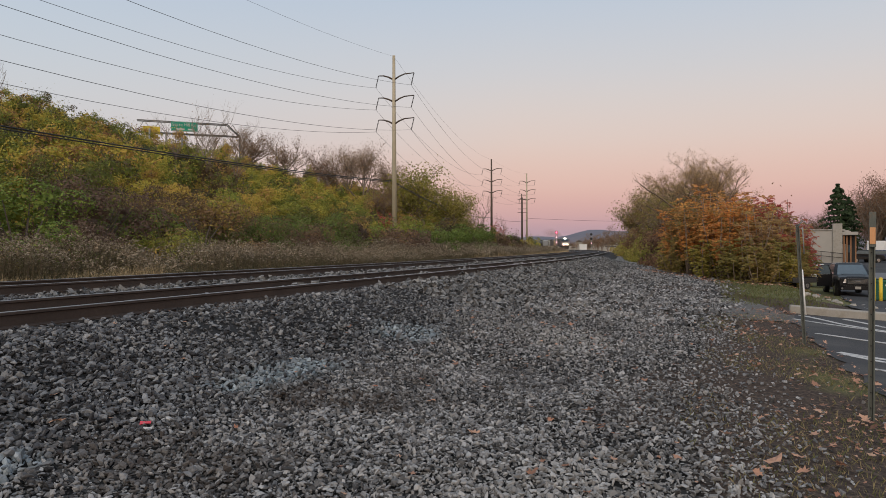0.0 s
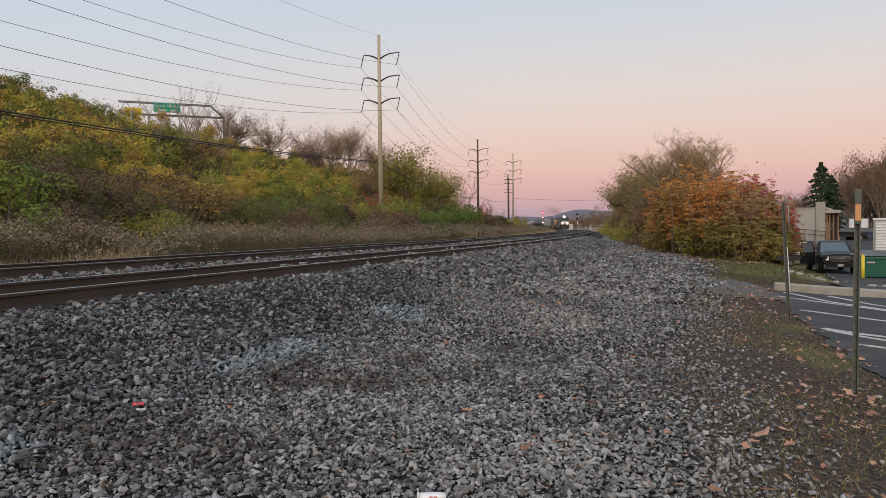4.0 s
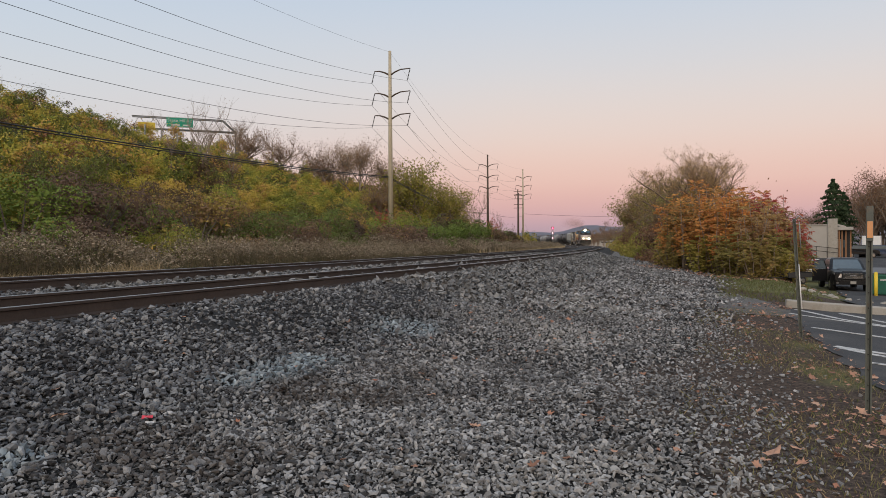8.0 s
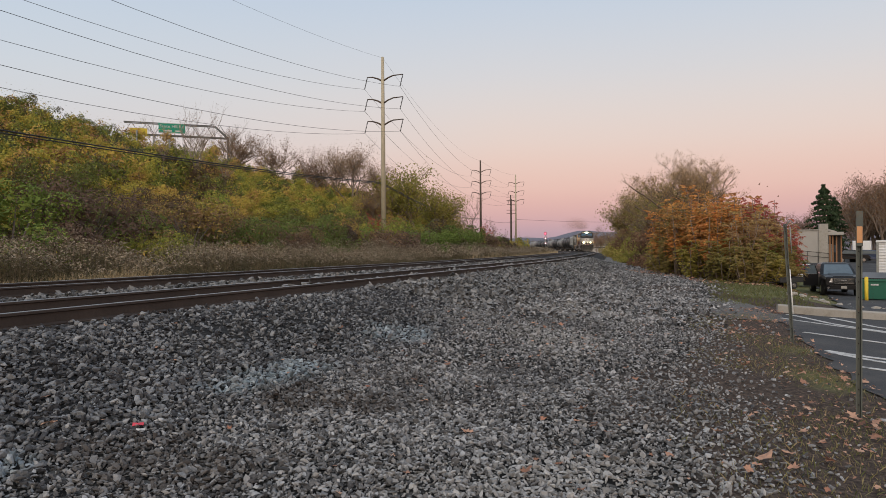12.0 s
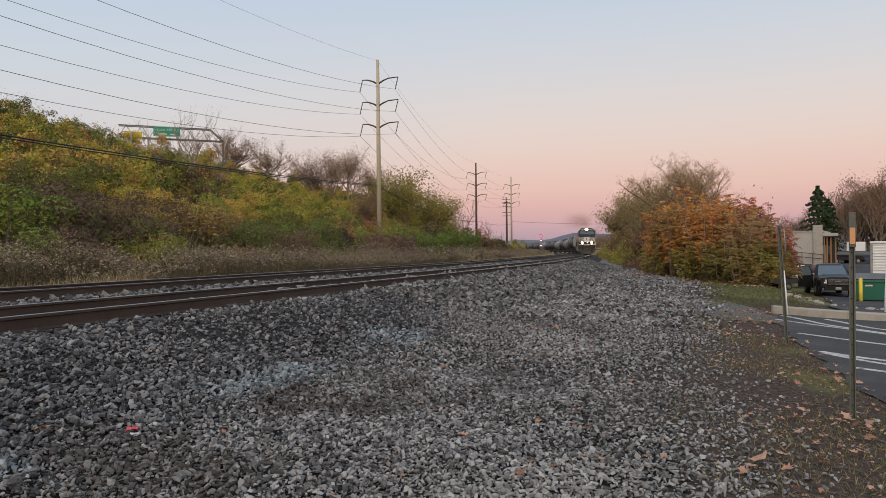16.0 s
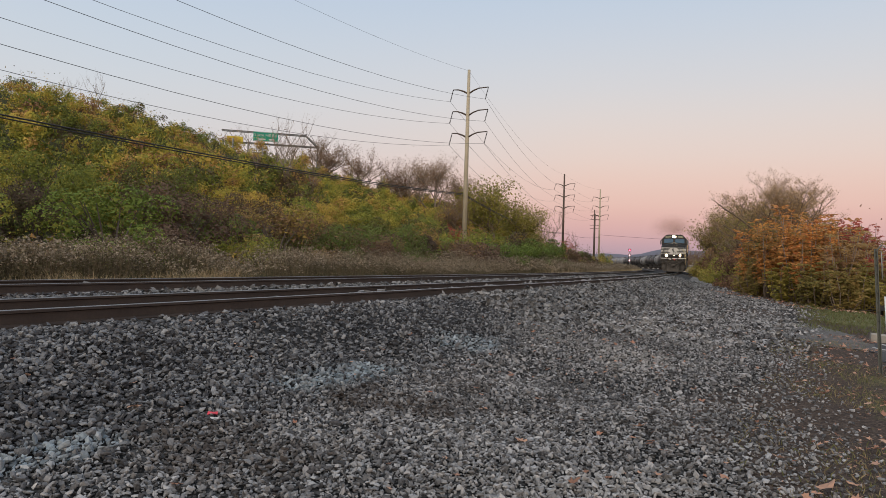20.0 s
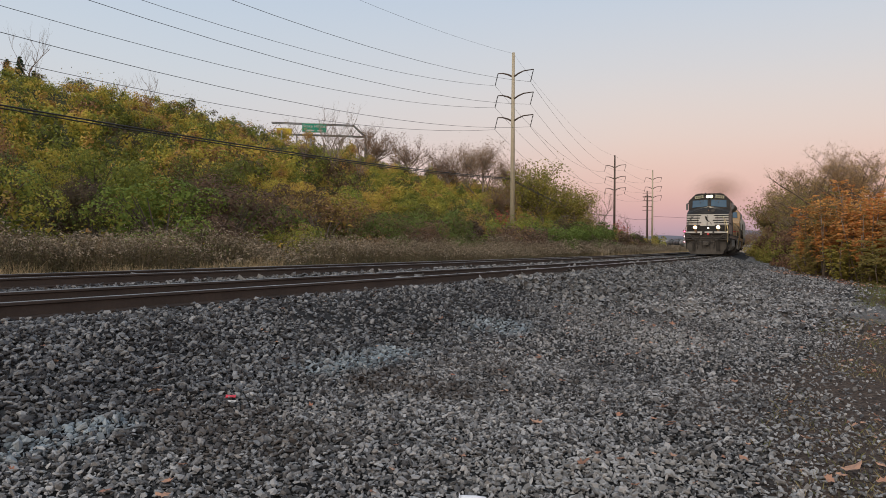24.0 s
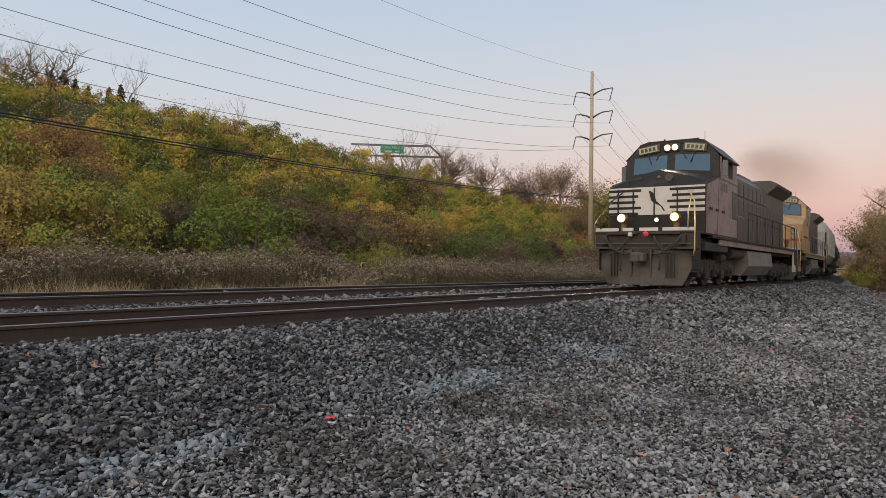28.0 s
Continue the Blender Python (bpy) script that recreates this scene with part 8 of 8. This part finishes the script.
        part("side_skirt", Shape().box((sx * 1.3, 6.9, 1.24), (0.3, 2.8, 0.26), 0.03), UNDER, ob)
        part("brake_cylinder", Shape().rod((sx * 1.2, 5.2, 0.95), (sx * 1.2, 5.9, 0.95), 0.14, None, 10), UNDER, ob)
        part("sand_pipe", Shape().tube([(sx * 1.3, 9.2, 1.2), (sx * 1.1, 9.0, 0.5), (sx * 0.85, 8.9, 0.15)], 0.02, 5), UNDER, ob)
    for y in (5.95, -5.95):
        bogie(ob, y, [-1.95, 0.0, 1.95], wheels)
    part("rear_sill", Shape().box((0, -F + 0.3, 1.2), (2.8, 0.5, 0.8), 0.03), UNDER, ob)
    coupler(ob, -F + 0.05, -1)
    return ob


def hopper_car():
    ob = thing("hopper_car", "pale grey covered hopper car, streaked with dust", "hopper car")
    L = 8.0
    sec = [(-1.2, 1.25), (-1.55, 1.8), (-1.56, 3.9), (-1.35, 4.28), (-0.7, 4.5), (0.7, 4.5), (1.35, 4.28), (1.56, 3.9), (1.55, 1.8), (1.2, 1.25)]
    body = part("body", Shape().prism(sec, -L + 1.5, L - 1.5), HOPPERP, ob)
    for y in (-L + 1.5, L - 1.5):
        d = 1 if y > 0 else -1
        part("slope_sheet", Shape().prism([(y, 4.2), (y + d * 0.2, 4.2), (y + d * 0.2, 3.6), (y, 2.2)], -1.4, 1.4, "x"), HOPPERP, ob)
        part("end_frame", Shape().box((0, y + d * 1.35, 1.25), (2.9, 0.3, 0.4), 0.03).box((-1.4, y + d * 1.3, 2.4), (0.1, 0.12, 2.2)).box((1.4, y + d * 1.3, 2.4), (0.1, 0.12, 2.2)).box((0, y + d * 0.7, 1.2), (0.5, 1.6, 0.4)), UNDER, ob)
        for i in range(7):
            part("rung", Shape().rod((1.15, y + d * 1.45, 1.5 + i * 0.38), (1.5, y + d * 1.45, 1.5 + i * 0.38), 0.02, None, 5), UNDER, ob)
        part("ladder_rail", Shape().rod((1.5, y + d * 1.45, 1.2), (1.5, y + d * 1.45, 4.4), 0.03, None, 5).rod((1.15, y + d * 1.45, 1.2), (1.15, y + d * 1.45, 4.4), 0.03, None, 5), UNDER, ob)
    for i in range(3):
        y = -4.2 + i * 4.2
        part("bay", Shape().loft([[(-1.2, y - 1.9, 1.3), (1.2, y - 1.9, 1.3), (1.2, y + 1.9, 1.3), (-1.2, y + 1.9, 1.3)], [(-0.4, y - 0.4, 0.45), (0.4, y - 0.4, 0.45), (0.4, y + 0.4, 0.45), (-0.4, y + 0.4, 0.45)]]), HOPPERP, ob)
        part("hatch", Shape().box((0, y, 4.54), (0.7, 3.4, 0.12), 0.03), GREYP, ob)
    for sx in (-1, 1):
        for i in range(11):
            part("rib", Shape().box((sx * 1.57, -6.2 + i * 1.24, 2.85), (0.05, 0.06, 2.1)), HOPPERP, body)
        part("roof_walk", Shape().box((sx * 0.75, 0, 4.6), (0.5, 2 * L - 3, 0.04)), GREYP, ob)
    for y in (L - 1.9, -L + 1.9):
        bogie(ob, y, [-0.88, 0.88])
    coupler(ob, L - 0.3, 1)
    coupler(ob, -L + 0.3, -1)
    return ob


def tank_car(paint, label):
    ob = thing("tank_car", label, "tank car", group="tank cars of the train")
    L = 7.2
    rings = []
    for y, r in ((-L, 0.3), (-L + 0.12, 0.95), (-L + 0.4, 1.35), (-L + 0.8, 1.5), (0, 1.53), (L - 0.8, 1.5), (L - 0.4, 1.35), (L - 0.12, 0.95), (L, 0.3)):
        rings.append([(r * math.cos(2 * math.pi * i / 28), y, 2.72 + r * math.sin(2 * math.pi * i / 28)) for i in range(28)])
    tank = part("tank", Shape().loft(rings, True, True), paint, ob)
    for y in (-4.8, -1.6, 1.6, 4.8):
        part("band", Shape().loft([[(1.545 * math.cos(2 * math.pi * i / 28), yy, 2.72 + 1.545 * math.sin(2 * math.pi * i / 28)) for i in range(28)] for yy in (y - 0.05, y + 0.05)]), paint, tank)
    dome = part("manway", Shape().rod((0, 0, 4.15), (0, 0, 4.55), 0.45, 0.45, 16), paint, ob)
    part("platform", Shape().box((0, 0, 4.2), (2.2, 2.2, 0.05)), UNDER, ob)
    for sx in (-1, 1):
        part("guard_rail", Shape().tube([(sx * 1.1, -1.1, 4.2), (sx * 1.1, -1.1, 4.75), (sx * 1.1, 1.1, 4.75), (sx * 1.1, 1.1, 4.2)], 0.025, 5), UNDER, ob)
        part("ladder", Shape().tube([(sx * 1.5, -0.2, 1.0), (sx * 1.62, -0.2, 2.7), (sx * 1.15, -0.2, 4.2)], 0.025, 5).tube([(sx * 1.5, 0.2, 1.0), (sx * 1.62, 0.2, 2.7), (sx * 1.15, 0.2, 4.2)], 0.025, 5), UNDER, ob)
        part("saddle", Shape().box((0, sx * 5.2, 1.3), (2.3, 0.6, 0.5), 0.05), UNDER, ob)
    part("centre_sill", Shape().box((0, 0, 1.0), (0.55, 2 * L + 1.0, 0.36), 0.03), UNDER, ob)
    for d in (-1, 1):
        part("end_sill", Shape().box((0, d * (L + 0.35), 1.15), (2.9, 0.35, 0.3), 0.03), UNDER, ob)
        bogie(ob, d * 5.5, [-0.88, 0.88])
        coupler(ob, d * (L + 0.45), d)
    return ob


HOPPERP = material("pale_grey_hopper_paint", [(0.26, 0.26, 0.25), (0.36, 0.36, 0.345)], scale=0.8, rough=0.6, stain=(1.2, 0.48, 0.72, (0.16, 0.145, 0.125)))
TANKBLACK = material("black_tank_paint", [(0.02, 0.02, 0.021), (0.045, 0.043, 0.042)], scale=0.9, rough=0.45, stain=(1.1, 0.5, 0.75, (0.09, 0.08, 0.07)))
TANKGREY = material("grey_tank_paint", [(0.17, 0.165, 0.16), (0.27, 0.265, 0.26)], scale=0.9, rough=0.5, stain=(1.1, 0.5, 0.75, (0.1, 0.085, 0.07)))
LEAD_WHEELS = []
TRAIN = []
lead = locomotive("locomotive", "black diesel locomotive with white nose stripes and lit lamps", SOOT, BLACKP, True, BLACKP, LEAD_WHEELS)
second = locomotive("locomotive", "yellow diesel locomotive, dusty, coupled behind the black one", SOOT, YELLOWP, False, GREYP)
for n in [c for c in second.children_recursive if c.name.split(".")[0] == "lens"]:
    n.data.materials[0] = SOOT
hopper = hopper_car()
black_tank = tank_car(TANKBLACK, "black railway tank car with a top platform")
grey_tank = tank_car(TANKGREY, "dusty grey railway tank car with a top platform")
ahead = 0.0
first = {}
for k, (car, length, centres) in enumerate([(lead, 20.1, 5.95), (second, 20.1, 5.95), (hopper, 17.0, 6.1)] + [((grey_tank, black_tank)[int(c)], 16.2, 5.5) for c in "1101011011100110110101"]):
    if car in first:
        car = copy_thing(car, Matrix.Identity(4))
    first[car] = True
    car.scale = (1.05, 1.05, 1.05)
    TRAIN.append((car, ahead, (length / 2 - centres) * 1.05, (length / 2 + centres) * 1.05))
    ahead += length * 1.05

# ---- exhaust haze over the leading locomotive ----
def haze_material():
    """Brown exhaust, thinning out towards the edge of each puff."""
    m = bpy.data.materials.new("thin_brown_exhaust")
    nt = nodes_of(m)
    out = node(nt, "ShaderNodeOutputMaterial")
    d = node(nt, "ShaderNodeBsdfDiffuse")
    d.inputs["Color"].default_value = (0.22, 0.13, 0.085, 1)
    at = node(nt, "ShaderNodeAttribute")
    at.attribute_name = "haze_share"
    mx = node(nt, "ShaderNodeMixShader")
    nt.links.new(at.outputs["Fac"], mx.inputs[0])
    nt.links.new(node(nt, "ShaderNodeBsdfTransparent").outputs[0], mx.inputs[1])
    nt.links.new(d.outputs[0], mx.inputs[2])
    nt.links.new(mx.outputs[0], out.inputs["Surface"])
    return m


EXHAUST = haze_material()
verts, faces, density = [], [], []
for x, y, z, r in ((0.1, -7.0, 6.2, 1.3), (0.3, -11.0, 6.8, 2.1), (0.6, -15.5, 7.3, 2.9), (1.0, -20.5, 7.6, 3.6), (1.4, -25.5, 7.8, 4.2), (1.8, -30.5, 7.9, 4.8)):
    b = len(verts)
    verts.append((x, y, z))
    density.append(0.12)
    for ring, dens in ((0.25, 0.125), (0.5, 0.075), (0.75, 0.025), (1.0, 0.0)):
        for k in range(28):
            a, q = k * 2 * math.pi / 28, r * ring * rng.uniform(0.93, 1.07)
            verts.append((x + q * math.cos(a), y - 0.3 * r * ring * ring, z + 0.62 * q * math.sin(a)))
            density.append(dens)
    for k in range(28):
        n1 = (k + 1) % 28
        faces.append((b, b + 1 + k, b + 1 + n1))
        for g0 in (1, 29, 57):
            faces.append((b + g0 + k, b + g0 + 28 + k, b + g0 + 28 + n1))
            faces.append((b + g0 + k, b + g0 + 28 + n1, b + g0 + n1))
puffs = arrays("exhaust_smoke", np.array(verts), np.array(faces), EXHAUST, True)
puffs.attributes.new("haze_share", "FLOAT", "POINT").data.foreach_set("value", np.array(density, np.float32))
SMOKE = tagged(part("exhaust_smoke", puffs, EXHAUST), "thin brown diesel exhaust drifting above the locomotive", "smoke", kind="stuff")
SMOKE.visible_shadow = False


def motions():
    """The train rolls in along the near track, slowing a little."""
    times = [i * 0.5 for i in range(57)]
    for car, ahead, a, b in TRAIN:
        rows = []
        for t in times:
            left = 28.0 - t
            s = 25.0 + 8.8 * left + 0.045 * left * left + ahead
            (x0, y0, _), (x1, y1, _) = on_line(s + a), on_line(s + b)
            rows.append((t, pose((x0 + x1) / 2, (y0 + y1) / 2, RAIL_TOP, 0, 0, math.degrees(math.atan2(-(x0 - x1), y0 - y1)))))
        walk(car, rows)
        if car is lead:
            walk(SMOKE, rows)
    # the leading locomotive's wheels roll with it
    turns = [i / 15 for i in range(421)]
    for wheel, y in LEAD_WHEELS:
        rows = []
        for t in turns:
            left = 28.0 - t
            run = 8.8 * left + 0.045 * left * left
            rows.append((t, pose(0, y, 0.53) @ Matrix.Rotation(run / (0.5 * 1.05), 4, "X")))
        walk(wheel, rows)


motions()
